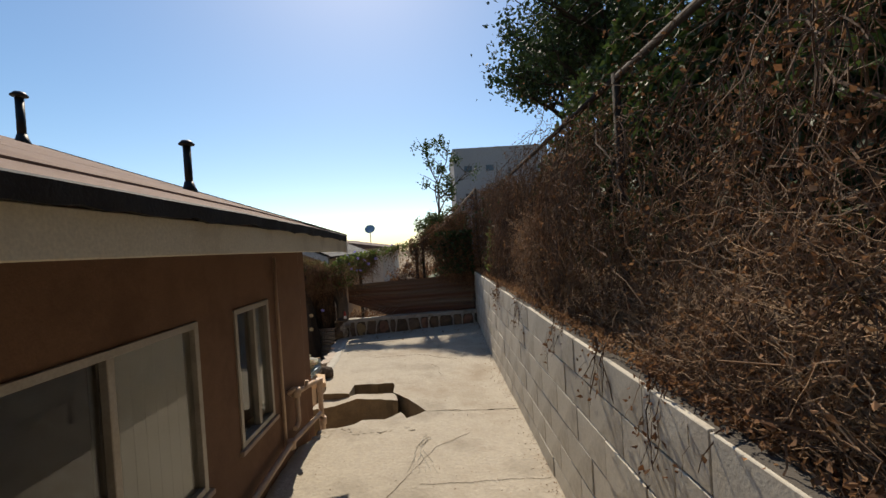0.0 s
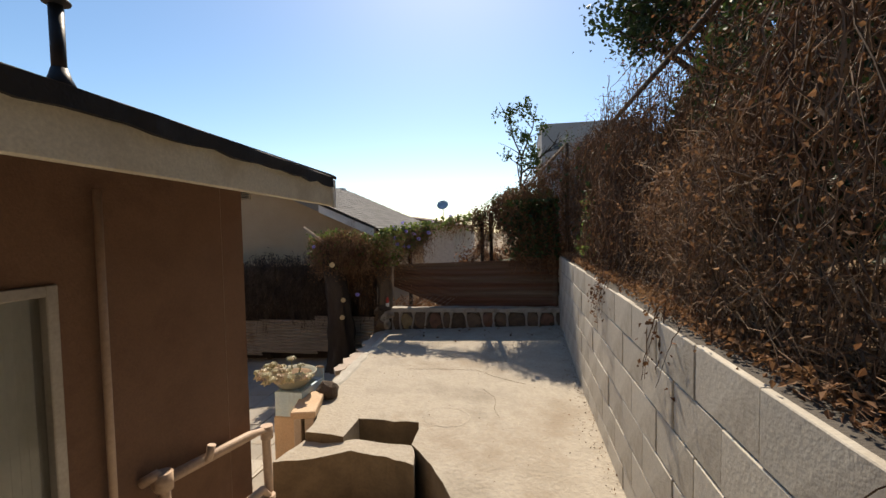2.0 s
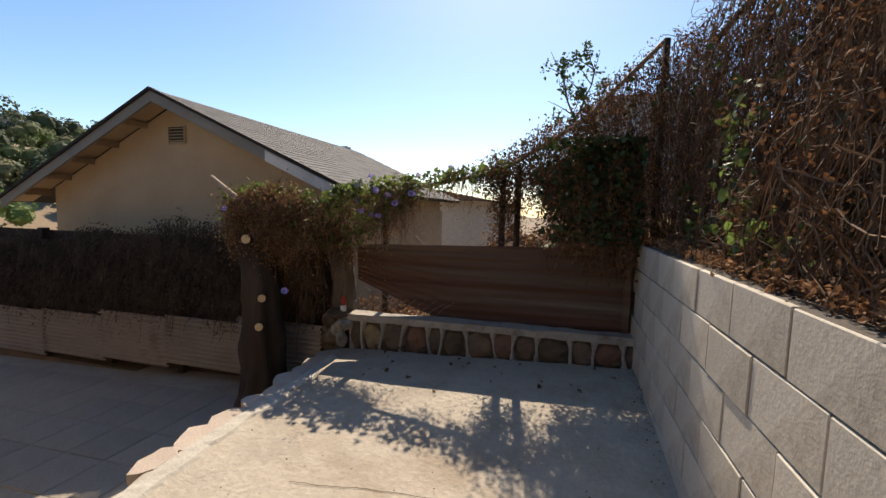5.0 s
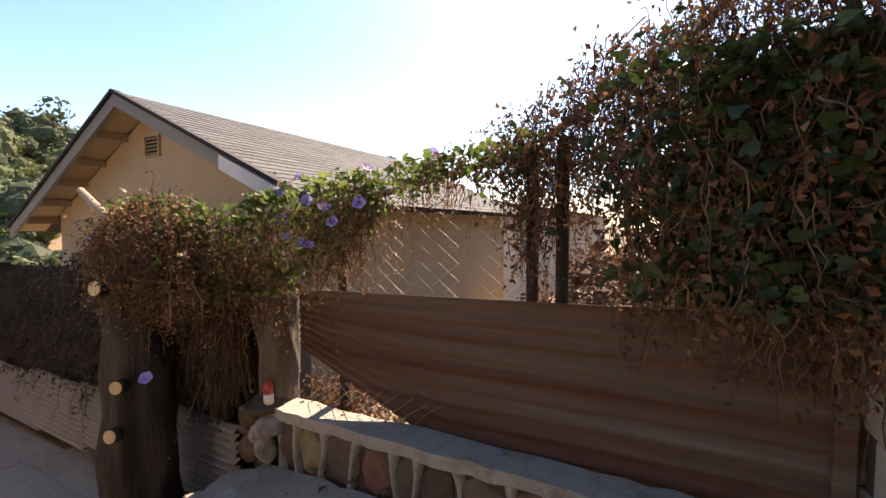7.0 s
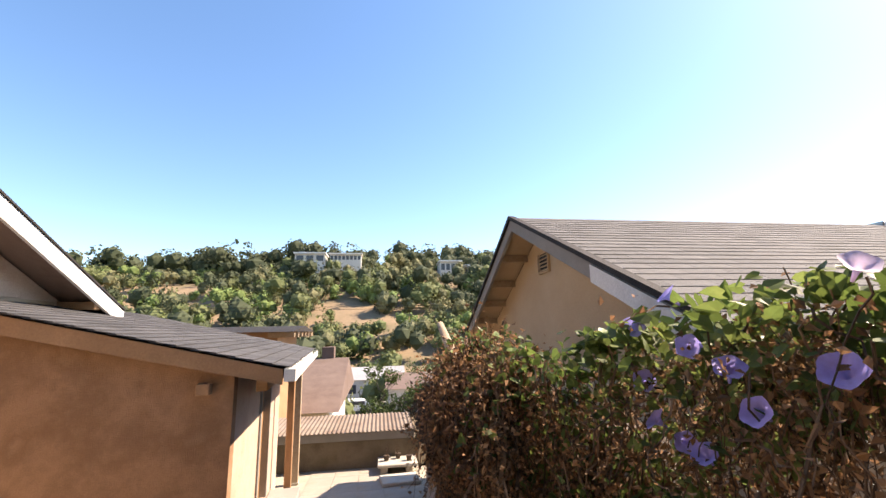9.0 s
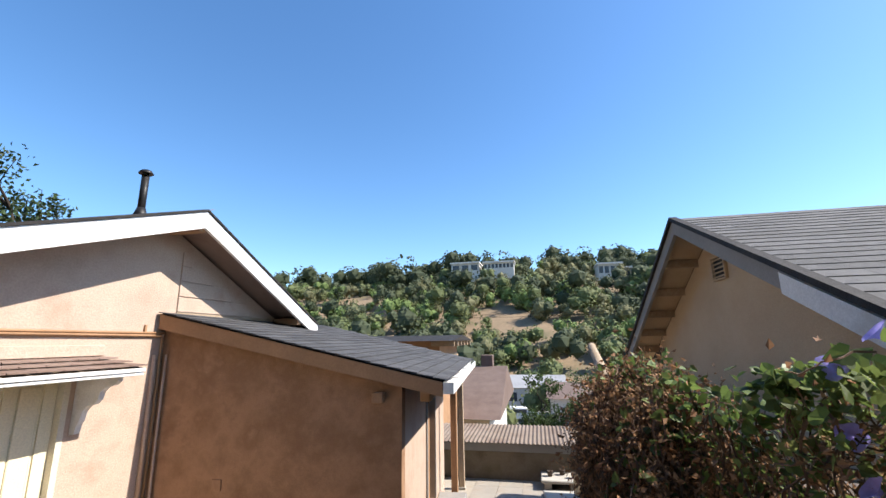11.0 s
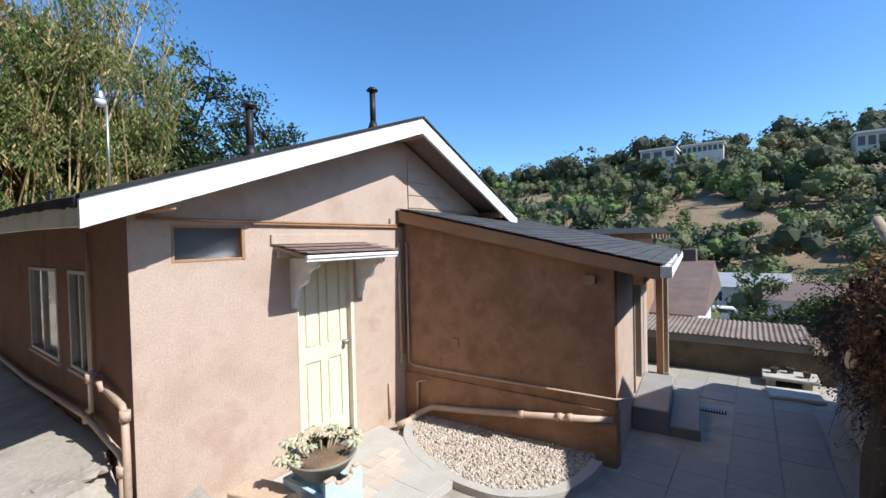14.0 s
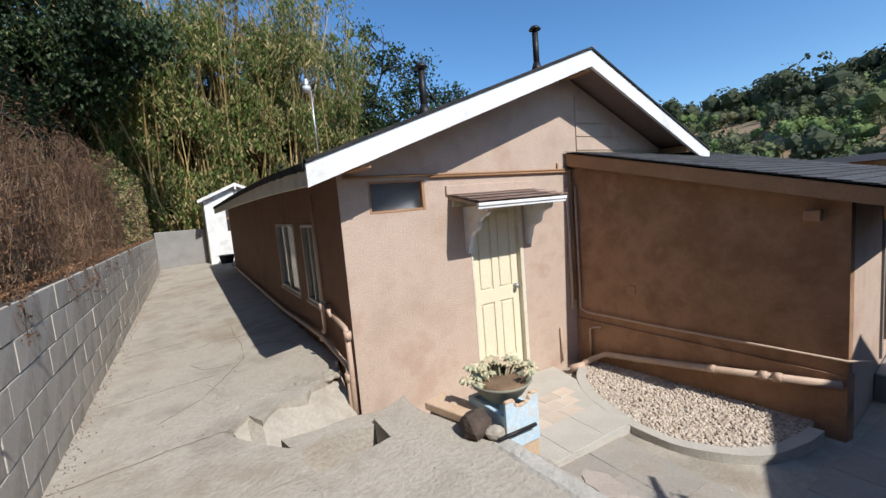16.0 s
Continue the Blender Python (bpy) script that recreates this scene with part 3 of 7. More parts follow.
# ---- block retaining wall ----
WALL_X, WALL_TOP = 1.19, 1.865
bm = boxes((WALL_X + 0.004, WALL_X + 0.19, -9.6, 8.93, -0.2, WALL_TOP - 0.004))
block_wall = setting(link_mesh("wall_block", bm, MORTAR), "painted grey concrete block retaining wall under dry vines", "wall")

# ---- the house ----
FRONT, SIDE, BACK = 4.40, -0.86, -6.0
RIDGE_X, RIDGE_Z, EAVE_X, EAVE_Z, WEST_X, WEST_Z = -3.60, 3.69, -0.52, 2.575, -5.95, 2.62


def under_roof(x, drop=0.0):
    if x > RIDGE_X:
        return RIDGE_Z + (EAVE_Z - RIDGE_Z) * (x - RIDGE_X) / (EAVE_X - RIDGE_X) - drop
    return RIDGE_Z + (WEST_Z - RIDGE_Z) * (x - RIDGE_X) / (WEST_X - RIDGE_X) - drop


def wall_y(name, x_cuts, y0, y1, z_low, z_high, holes, mat, label):
    """A wall along x with rectangular holes (x0, x1, z0, z1); z_high may follow x."""
    bm = bmesh.new()
    cuts = sorted({*x_cuts, *[h[0] for h in holes], *[h[1] for h in holes]})
    for a, b in zip(cuts, cuts[1:]):
        spans, z = [], z_low
        for h in sorted([h for h in holes if h[0] <= a + 1e-6 and h[1] >= b - 1e-6], key=lambda h: h[2]):
            spans.append((z, h[2]))
            z = h[3]
        spans.append((z, None))
        for lo, hi in spans:
            ta, tb = (z_high(a), z_high(b)) if hi is None else (hi, hi)
            if min(ta, tb) - lo > 1e-3:
                hexa(bm, [(a, y0, lo), (b, y0, lo), (b, y1, lo), (a, y1, lo)], [(a, y0, ta), (b, y0, tb), (b, y1, tb), (a, y1, ta)])
    bmesh.ops.remove_doubles(bm, verts=bm.verts, dist=1e-4)
    return setting(link_mesh(name, bm, mat), label, "wall")


def wall_x(name, x0, x1, y_cuts, z_low, z_high, holes, mat, label):
    bm = bmesh.new()
    cuts = sorted({*y_cuts, *[h[0] for h in holes], *[h[1] for h in holes]})
    for a, b in zip(cuts, cuts[1:]):
        spans, z = [], z_low
        for h in sorted([h for h in holes if h[0] <= a + 1e-6 and h[1] >= b - 1e-6], key=lambda h: h[2]):
            spans.append((z, h[2]))
            z = h[3]
        spans.append((z, z_high))
        for lo, hi in spans:
            if hi - lo > 1e-3:
                box(bm, x0, x1, a, b, lo, hi)
    bmesh.ops.remove_doubles(bm, verts=bm.verts, dist=1e-4)
    return setting(link_mesh(name, bm, mat), label, "wall")


WINDOWS = [(1.40, 2.54, 1.24, 2.135), (2.94, 3.47, 1.26, 2.13)]
BATH = (-1.69, -1.13, 2.19, 2.475)
DOORWAY = (-2.86, -2.17, 0.33, 2.27)
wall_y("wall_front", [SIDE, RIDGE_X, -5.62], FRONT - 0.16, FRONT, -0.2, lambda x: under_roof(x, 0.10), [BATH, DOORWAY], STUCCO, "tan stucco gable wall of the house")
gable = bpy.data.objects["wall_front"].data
gable.materials.append(STUCCO_SIDE_SHADED)
# the gable's end at the corner takes the shade-darkened colour too
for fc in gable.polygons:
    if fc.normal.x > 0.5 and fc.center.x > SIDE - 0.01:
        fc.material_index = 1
wall_x("wall_side", SIDE - 0.16, SIDE, [BACK, FRONT - 0.162], -0.2, under_roof(SIDE, 0.11), WINDOWS, STUCCO_SIDE_SHADED, "side wall of the house, brown stucco with shade in its colour")
wall_x("wall_west", -5.62, -5.46, [BACK, FRONT - 0.162], -0.2, under_roof(-5.62, 0.11), [], STUCCO, "tan stucco west wall of the house")
wall_y("wall_back", [SIDE - 0.162, RIDGE_X, -5.458], BACK, BACK + 0.16, -0.2, lambda x: under_roof(x, 0.10), [], STUCCO, "tan stucco back wall of the house")
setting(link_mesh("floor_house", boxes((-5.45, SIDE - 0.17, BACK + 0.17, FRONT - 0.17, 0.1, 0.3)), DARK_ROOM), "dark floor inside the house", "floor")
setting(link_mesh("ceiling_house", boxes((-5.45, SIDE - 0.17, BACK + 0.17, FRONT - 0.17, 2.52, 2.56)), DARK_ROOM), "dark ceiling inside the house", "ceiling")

RAKE_Y = 4.79


def eave_rise(y):
    """The old eave climbs a little away from the gable."""
    return float(np.interp(y, [0.5, 2.4, 3.6, RAKE_Y], [0.075, 0.058, 0.038, 0.0]))


def follow_eave(bm, share=1.0):
    for cut in (0.5, 1.5, 2.4, 3.0, 3.6, 4.2):
        bmesh.ops.bisect_plane(bm, geom=bm.verts[:] + bm.edges[:] + bm.faces[:], plane_co=(0, cut, 0), plane_no=(0, 1, 0))
    for v in bm.verts:
        v.co.z += share * eave_rise(v.co.y) * float(np.interp(v.co.x, [WEST_X, RIDGE_X, EAVE_X], [0.0, 0.6, 1.0]))
    return bm


roof = thing("house_roof", "low gable roof with brown roll roofing and white fascia boards", "roof")
for (xa, za, xb, zb), nm in (((RIDGE_X, RIDGE_Z, EAVE_X - 0.012, EAVE_Z + 0.004), "east"), ((RIDGE_X, RIDGE_Z, WEST_X, WEST_Z), "west")):
    bm = bmesh.new()
    p = [(xa, BACK - 0.3), (xb, BACK - 0.3), (xb, RAKE_Y), (xa, RAKE_Y)]
    z = [za, zb, zb, za]
    low, high = [(x, y, h - 0.07) for (x, y), h in zip(p, z)], [(x, y, h + 0.03) for (x, y), h in zip(p, z)]
    if nm == "west":
        low, high = low[::-1], high[::-1]
    hexa(bm, low, high)
    part("roof_deck", follow_eave(bm), ROOF_FELT, roof)
# laps of the roll roofing, and the black torn edge along the eave
for i in range(4):
    f = 0.14 + i * 0.23
    x, z = EAVE_X + (RIDGE_X - EAVE_X) * f, EAVE_Z + (RIDGE_Z - EAVE_Z) * f
    bm = bmesh.new()
    hexa(bm, [(x, BACK - 0.3, z + 0.03), (x - 0.66, BACK - 0.3, z + 0.275), (x - 0.66, RAKE_Y, z + 0.275), (x, RAKE_Y, z + 0.03)],
         [(x, BACK - 0.3, z + 0.041), (x - 0.66, BACK - 0.3, z + 0.281), (x - 0.66, RAKE_Y, z + 0.281), (x, RAKE_Y, z + 0.041)])
    part("roofing_lap", follow_eave(bm), ROOF_FELT, roof)
bm = bmesh.new()
rnd = random.Random(11)
y, prev = BACK - 0.3, None
rows = []
while y < RAKE_Y + 0.02:
    rows.append((y, 0.054 + rnd.uniform(-0.009, 0.009), rnd.uniform(-0.005, 0.008)))
    y += 0.09
for (ya, da, oa), (yb, db, ob_) in zip(rows, rows[1:]):
    xe = EAVE_X + 0.014
    hexa(bm, [(xe + oa, ya, EAVE_Z + 0.03 - da), (xe + ob_, yb, EAVE_Z + 0.03 - db), (xe - 0.03, yb, EAVE_Z + 0.03 - db), (xe - 0.03, ya, EAVE_Z + 0.03 - da)],
         [(xe + oa, ya, EAVE_Z + 0.032), (xe + ob_, yb, EAVE_Z + 0.032), (xe - 0.05, yb, EAVE_Z + 0.052), (xe - 0.05, ya, EAVE_Z + 0.052)])
part("torn_roofing_edge", follow_eave(bm), TAR, roof, "black torn tar edge along the eave")
fascia = boxes((EAVE_X - 0.03, EAVE_X, BACK - 0.3, RAKE_Y - 0.002, EAVE_Z - 0.138, EAVE_Z - 0.001), bevel=0.004)
part("eave_fascia", follow_eave(fascia, 0.6), CREAM, roof, "cream painted eave fascia board")
for xa, za, xb, zb in ((RIDGE_X, RIDGE_Z, EAVE_X + 0.005, EAVE_Z), (WEST_X, WEST_Z, RIDGE_X, RIDGE_Z)):
    bm = bmesh.new()
    hexa(bm, [(xa, RAKE_Y, za - 0.15), (xb, RAKE_Y, zb - 0.15), (xb, RAKE_Y + 0.035, zb - 0.15), (xa, RAKE_Y + 0.035, za - 0.15)],
         [(xa, RAKE_Y, za + 0.02), (xb, RAKE_Y, zb + 0.02), (xb, RAKE_Y + 0.035, zb + 0.02), (xa, RAKE_Y + 0.035, za + 0.02)])
    part("rake_fascia", bm, WHITE, roof, "white painted rake board")
    bm = bmesh.new()
    hexa(bm, [(xa, RAKE_Y - 0.02, za + 0.032), (xb, RAKE_Y - 0.02, zb + 0.032), (xb, RAKE_Y + 0.05, zb + 0.024), (xa, RAKE_Y + 0.05, za + 0.024)],
         [(xa, RAKE_Y - 0.02, za + 0.05), (xb, RAKE_Y - 0.02, zb + 0.05), (xb, RAKE_Y + 0.05, zb + 0.045), (xa, RAKE_Y + 0.05, za + 0.045)])
    part("roof_edge", bm, TAR, roof, "dark roofing edge above the rake board")
for x in (RIDGE_X, -0.98, -5.5):
    z = under_roof(x, 0.10)
    part("purlin_end", boxes((x - 0.045, x + 0.045, FRONT - 0.1, RAKE_Y - 0.002, z - 0.09, z), bevel=0.006), WOOD, roof, "brown painted beam end")


def vent_pipe(x, y, z, h, r, label):
    v = thing("vent_pipe", label, "vent pipe", "roof vents", (x, y, z))
    bm = bmesh.new()
    lathe(bm, [(r * 2.6, -0.03), (r * 1.5, 0.05), (r * 1.1, 0.1)], 16)
    part("flashing", bm, BLACK_METAL, v)
    bm = bmesh.new()
    tube(bm, [(0, 0, 0.0), (0, 0, h)], r, 14)
    part("pipe", bm, BLACK_METAL, v)
    bm = bmesh.new()
    lathe(bm, [(r * 1.9, h + 0.012), (r * 2.0, h + 0.02), (r * 1.2, h + 0.05), (0.01, h + 0.06)], 16)
    part("cap", bm, BLACK_METAL, v, "rusty flat rain cap")
    return v


vent_pipe(-3.33, 4.3, under_roof(-3.33) + 0.02, 0.44, 0.034, "black metal vent pipe with a round cap on the ridge")
vent_pipe(-1.83, 4.29, under_roof(-1.83) + 0.035, 0.43, 0.034, "black metal vent pipe with a tilted cap on the roof")
vent_pipe(-2.0, -3.5, under_roof(-2.0) + 0.02, 0.35, 0.04, "tall black metal vent pipe on the back of the roof")


# windows in the side wall
def slider(name, y0, y1, z0, z1, mull, label):
    w = setting(new(name), label, "window")
    x = SIDE
    fr = 0.035
    part("window_frame", boxes((x - 0.06, x + 0.012, y0, y0 + fr, z0, z1), (x - 0.06, x + 0.012, y1 - fr, y1, z0, z1), (x - 0.06, x + 0.012, y0 + fr, y1 - fr, z1 - fr, z1), (x - 0.06, x + 0.012, y0 + fr, y1 - fr, z0, z0 + fr), bevel=0.003), ALU, w)
    part("mullion", boxes((x - 0.045, x + 0.004, mull - 0.018, mull + 0.018, z0 + fr, z1 - fr), bevel=0.003), ALU, w)
    for a, b, dx in ((y0 + fr, mull - 0.018, 0.03), (mull + 0.018, y1 - fr, 0.018)):
        g = part("pane", boxes((x - dx - 0.004, x - dx, a, b, z0 + fr, z1 - fr)), GLASS, w)
        g.visible_shadow = False
    part("window_sill", boxes((x - 0.1, x + 0.03, y0 - 0.03, y1 + 0.03, z0 - 0.035, z0 - 0.002), bevel=0.006), STUCCO, w)
    bm = bmesh.new()
    n = 14
    a, b = mull + 0.02, y1 - fr
    for i in range(n):
        ya, yb = a + (b - a) * i / n, a + (b - a) * (i + 1) / n
        box(bm, x - 0.06 - 0.0012 * (i % 2), x - 0.056 - 0.0012 * (i % 2), ya, yb, z0 + fr, z1 - fr)
    part("curtain", bm, CURTAIN, w, "pale cloth curtain behind the glass")
    return w


slider("window_1", *WINDOWS[0], 1.95, "sliding window with dull metal frame and pale curtain")
slider("window_2", *WINDOWS[1], 3.24, "narrow sliding window with dull metal frame")
w = setting(new("window_3"), "small frosted transom window in the gable wall", "window")
x0, x1, z0, z1 = BATH
part("window_frame", boxes((x0, x0 + 0.03, FRONT - 0.07, FRONT + 0.008, z0, z1), (x1 - 0.02, x1, FRONT - 0.07, FRONT + 0.004, z0, z1), (x0 + 0.03, x1 - 0.02, FRONT - 0.07, FRONT + 0.004, z0, z0 + 0.022), (x0 + 0.03, x1 - 0.02, FRONT - 0.07, FRONT + 0.004, z1 - 0.02, z1), bevel=0.003), WOOD, w)
part("pane", boxes((x0 + 0.03, x1 - 0.02, FRONT - 0.045, FRONT - 0.04, z0 + 0.022, z1 - 0.02)), GLASS_FROST, w).visible_shadow = False
part("backing", boxes((x0, x1, FRONT - 0.15, FRONT - 0.14, z0, z1)), SLATE_WALL, w)

# ---- gable door, awning ----
x0, x1, z0, z1 = DOORWAY
door = setting(new("door_1"), "closed cream four-panel door under a small awning", "door")
part("door_frame", boxes((x0 - 0.0, x0 + 0.045, FRONT - 0.15, FRONT + 0.012, z0, z1), (x1 - 0.02, x1, FRONT - 0.15, FRONT + 0.004, z0, z1), (x0 + 0.045, x1 - 0.02, FRONT - 0.15, FRONT + 0.004, z1 - 0.03, z1)), CREAM, door)
bm = bmesh.new()
da, db, dz0, dz1, dy = x0 + 0.048, x1 - 0.022, z0 + 0.01, z1 - 0.033, FRONT - 0.05
mid, st, lock = (da + db) / 2, 0.09, dz0 + 0.86
pan = [(da + st, mid - 0.04, dz0 + 0.16, lock - 0.06), (mid + 0.04, db - st, dz0 + 0.16, lock - 0.06), (da + st, mid - 0.04, lock + 0.08, dz1 - 0.12), (mid + 0.04, db - st, lock + 0.08, dz1 - 0.12)]
box(bm, da, db, dy - 0.04, dy - 0.014, dz0, dz1)
for s in ((da, da + st, dz0, dz1), (db - st, db, dz0, dz1), (mid - 0.04, mid + 0.04, dz0 + 0.16, dz1 - 0.12), (da + st, db - st, dz0, dz0 + 0.16), (da + st, db - st, dz1 - 0.12, dz1), (da + st, mid - 0.04, lock - 0.06, lock + 0.08), (mid + 0.04, db - st, lock - 0.06, lock + 0.08)):
    box(bm, s[0], s[1], dy - 0.014, dy, s[2], s[3])
leaf = part("door_leaf", bm, DOOR, door)
for a, b, c, d in pan:
    part("door_panel", boxes((a + 0.02, b - 0.02, dy - 0.013, dy - 0.003, c + 0.02, d - 0.02), bevel=0.008), DOOR, leaf)
bm = bmesh.new()
lathe(bm, [(0.026, 0), (0.028, 0.008), (0.012, 0.012), (0.012, 0.03), (0.026, 0.04), (0.028, 0.055), (0.015, 0.065)], 16)
bmesh.ops.transform(bm, matrix=pose(x0 + 0.10, dy, dz0 + 0.93, -90, 0, 0), verts=bm.verts)
part("door_knob", bm, GALV, leaf, "round steel door knob")
part("threshold", boxes((x0, x1, FRONT - 0.15, FRONT + 0.03, z0 - 0.05, z0), bevel=0.005), CONCRETE_PALE, door)

awn = thing("door_awning", "small shingled door awning on white scrolled brackets", "awning")
AX0, AX1, AY = -3.06, -1.95, 4.86
bm = bmesh.new()
hexa(bm, [(AX0, FRONT, 2.27), (AX1, FRONT, 2.27), (AX1, AY, 2.185), (AX0, AY, 2.185)], [(AX0, FRONT, 2.30), (AX1, FRONT, 2.30), (AX1, AY, 2.215), (AX0, AY, 2.215)])
part("awning_roof", bm, WOOD_GREY, awn, "brown shingled awning roof")
for r in range(3):
    bm = bmesh.new()
    for i in range(7):
        xa = AX0 - 0.01 + (AX1 - AX0 + 0.02) * i / 7
        xb = xa + (AX1 - AX0 + 0.02) / 7 - 0.006
        ya, yb = FRONT + 0.155 * r, FRONT + 0.155 * (r + 1) + 0.03
        za, zb = 2.302 - 0.028 * r, 2.302 - 0.028 * (r + 1) + 0.012
        hexa(bm, [(xa, ya, za), (xb, ya, za), (xb, yb, zb), (xa, yb, zb)], [(xa, ya, za + 0.004), (xb, ya, za + 0.004), (xb, yb, zb + 0.01), (xa, yb, zb + 0.01)])
    part("shingle_course", bm, ROOF_FELT, awn)
part("awning_trim", boxes((AX0, AX1, AY - 0.004, AY + 0.02, 2.155, 2.18), (AX0, AX1, AY - 0.004, AY + 0.032, 2.182, 2.212), bevel=0.004), WHITE, awn, "white moulded trim")
part("back_board", boxes((AX0 - 0.02, AX1 + 0.03, FRONT, FRONT + 0.025, 2.31, 2.40), bevel=0.004), STUCCO, awn)
prof = [(0, 0), (0.40, 0), (0.40, -0.06), (0.36, -0.09), (0.30, -0.10), (0.25, -0.14), (0.235, -0.20), (0.20, -0.235), (0.14, -0.25), (0.10, -0.29), (0.085, -0.36), (0.06, -0.40), (0.05, -0.46), (0.0, -0.47)]
for bx in (-2.13, -2.93):
    bm = bmesh.new()
    lo = [(bx - 0.022, FRONT + a, 2.18 + b) for a, b in prof]
    hi = [(bx + 0.022, FRONT + a, 2.18 + b) for a, b in prof]
    hexa(bm, lo, hi)
    bmesh.ops.recalc_face_normals(bm, faces=bm.faces)
    part("bracket", bm, WHITE, awn, "white scroll-cut bracket")
part("rail", boxes((AX0 + 0.03, AX1 - 0.03, FRONT + 0.002, FRONT + 0.04, 2.19, 2.262)), CREAM, awn)

# pipes and trim on the gable wall
cond = thing("wall_conduit", "brown painted conduit running along the gable wall", "conduit")
bm = bmesh.new()
tube(bm, [(SIDE - 0.05, FRONT + 0.02, 2.515), (-3.66, FRONT + 0.02, 2.505)], 0.012, 6)
part("pipe", bm, WOOD, cond)
bm = bmesh.new()
tube(bm, [(-1.75, FRONT + 0.02, 2.49), (-3.62, FRONT + 0.02, 2.48), (-3.64, FRONT + 0.02, 2.46), (-3.64, FRONT + 0.02, 0.95)], 0.012, 6)
part("pipe", bm, WOOD, cond)
part("clip", boxes((-3.46, -3.44, FRONT, FRONT + 0.02, 2.5, 2.58)), WOOD, cond)
for xx, zz0, zz1, rr in ((-3.36, 0.25, 0.66, 0.012), (-3.58, 0.85, 2.3, 0.018)):
    bm = bmesh.new()
    tube(bm, [(xx, FRONT + 0.02, zz0), (xx, FRONT + 0.02, zz1)], rr, 8)
    tagged(link_mesh("wall_pipe", bm, PIPE_TAN), "thin tan painted pipe standing at the gable wall", "pipe", "wall pipes")
siding = setting(link_mesh("trim_siding", boxes((-5.4, -3.79, FRONT + 0.001, FRONT + 0.012, 2.5, 2.72)), WOOD_GREY), "weathered boards in the gable", "siding")
for i in range(4):
    z = 2.725 + i * 0.16
    bm = bmesh.new()
    xe = max(-5.4, -3.63 - (3.5 - z - 0.16) / 0.474)
    box(bm, xe, -3.79, FRONT + 0.001, FRONT + 0.016, z, z + 0.152, bevel=0.004)
    part("board", bm, STUCCO, siding)

# pipework on the side wall
drain = thing("drain_pipes", "tan painted waste pipes along the side wall and down the corner", "pipe")
X = SIDE + 0.045
for pts, rr in (([(X, 3.75, 1.31), (X, 4.33, 1.22), (X + 0.02, 4.44, 1.20), (X + 0.02, 4.45, 0.9), (X + 0.02, 4.45, 0.28)], 0.024),
                ([(X + 0.02, -5.5, 0.93), (X + 0.02, 1.5, 0.90), (X + 0.02, 3.6, 0.98), (X + 0.03, 4.38, 0.9), (X + 0.04, 4.42, 0.84), (X + 0.04, 4.42, 0.28)], 0.022),
                ([(X - 0.03, 3.72, 1.33), (X + 0.02, 3.74, 1.36), (X + 0.03, 3.76, 1.33), (X + 0.03, 3.77, 1.08), (X + 0.03, 3.72, 1.06), (X + 0.03, 3.68, 1.06)], 0.02),
                ([(X - 0.03, 4.0, 1.26), (X + 0.03, 4.0, 1.28), (X + 0.04, 4.01, 1.34)], 0.018),
                ([(X - 0.02, 3.60, 0.95), (X - 0.02, 3.60, 2.44)], 0.013)):
    bm = bmesh.new()
    tube(bm, pts, rr, 10)
    part("pipe", bm, PIPE_TAN, drain)
for p in ((X + 0.02, 4.45, 1.19), (X + 0.04, 4.42, 0.82), (X + 0.03, 3.76, 1.33), (X + 0.02, 3.6, 0.98)):
    bm = bmesh.new()
    tube(bm, [(p[0], p[1], p[2] - 0.04), (p[0], p[1], p[2] + 0.03)], 0.033, 10)
    part("fitting", bm, PIPE_TAN, drain)

# ---- annex ----
AY1, AXW = 6.82, -6.7


def annex_x(y):
    return -3.68


def annex_roof_z(y):
    return 2.70 - 0.232 * (y - FRONT)


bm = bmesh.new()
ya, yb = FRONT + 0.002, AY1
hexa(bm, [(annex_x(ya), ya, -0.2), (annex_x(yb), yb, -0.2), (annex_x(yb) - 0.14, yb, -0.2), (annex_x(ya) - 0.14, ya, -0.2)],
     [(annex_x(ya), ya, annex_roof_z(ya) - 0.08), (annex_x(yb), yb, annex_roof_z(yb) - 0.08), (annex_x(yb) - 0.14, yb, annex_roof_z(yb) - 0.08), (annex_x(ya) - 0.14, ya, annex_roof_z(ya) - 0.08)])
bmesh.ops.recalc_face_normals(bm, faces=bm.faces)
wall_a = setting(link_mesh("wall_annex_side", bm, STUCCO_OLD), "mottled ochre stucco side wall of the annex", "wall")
ADOOR = (-5.72, -4.98, 0.42, 1.9)
wall_b = wall_y("wall_annex_front", [AXW, annex_x(AY1) - 0.142], AY1 - 0.14, AY1, -0.2, lambda x: annex_roof_z(AY1) - 0.08, [ADOOR], STUCCO, "tan stucco annex wall facing the patio")
wall_c = wall_x("wall_annex_west", AXW, AXW + 0.14, [FRONT + 0.01, AY1 - 0.142], -0.2, 1.9, [], STUCCO, "tan stucco west wall of the annex")
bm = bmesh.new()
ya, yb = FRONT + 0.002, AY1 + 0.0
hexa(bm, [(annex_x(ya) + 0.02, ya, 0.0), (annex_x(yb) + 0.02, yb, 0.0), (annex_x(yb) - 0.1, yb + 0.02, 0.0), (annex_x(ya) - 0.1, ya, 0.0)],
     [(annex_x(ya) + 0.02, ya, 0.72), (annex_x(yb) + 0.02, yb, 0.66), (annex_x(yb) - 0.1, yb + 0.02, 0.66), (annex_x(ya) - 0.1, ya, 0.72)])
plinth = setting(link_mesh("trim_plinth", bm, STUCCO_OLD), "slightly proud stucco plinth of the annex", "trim")
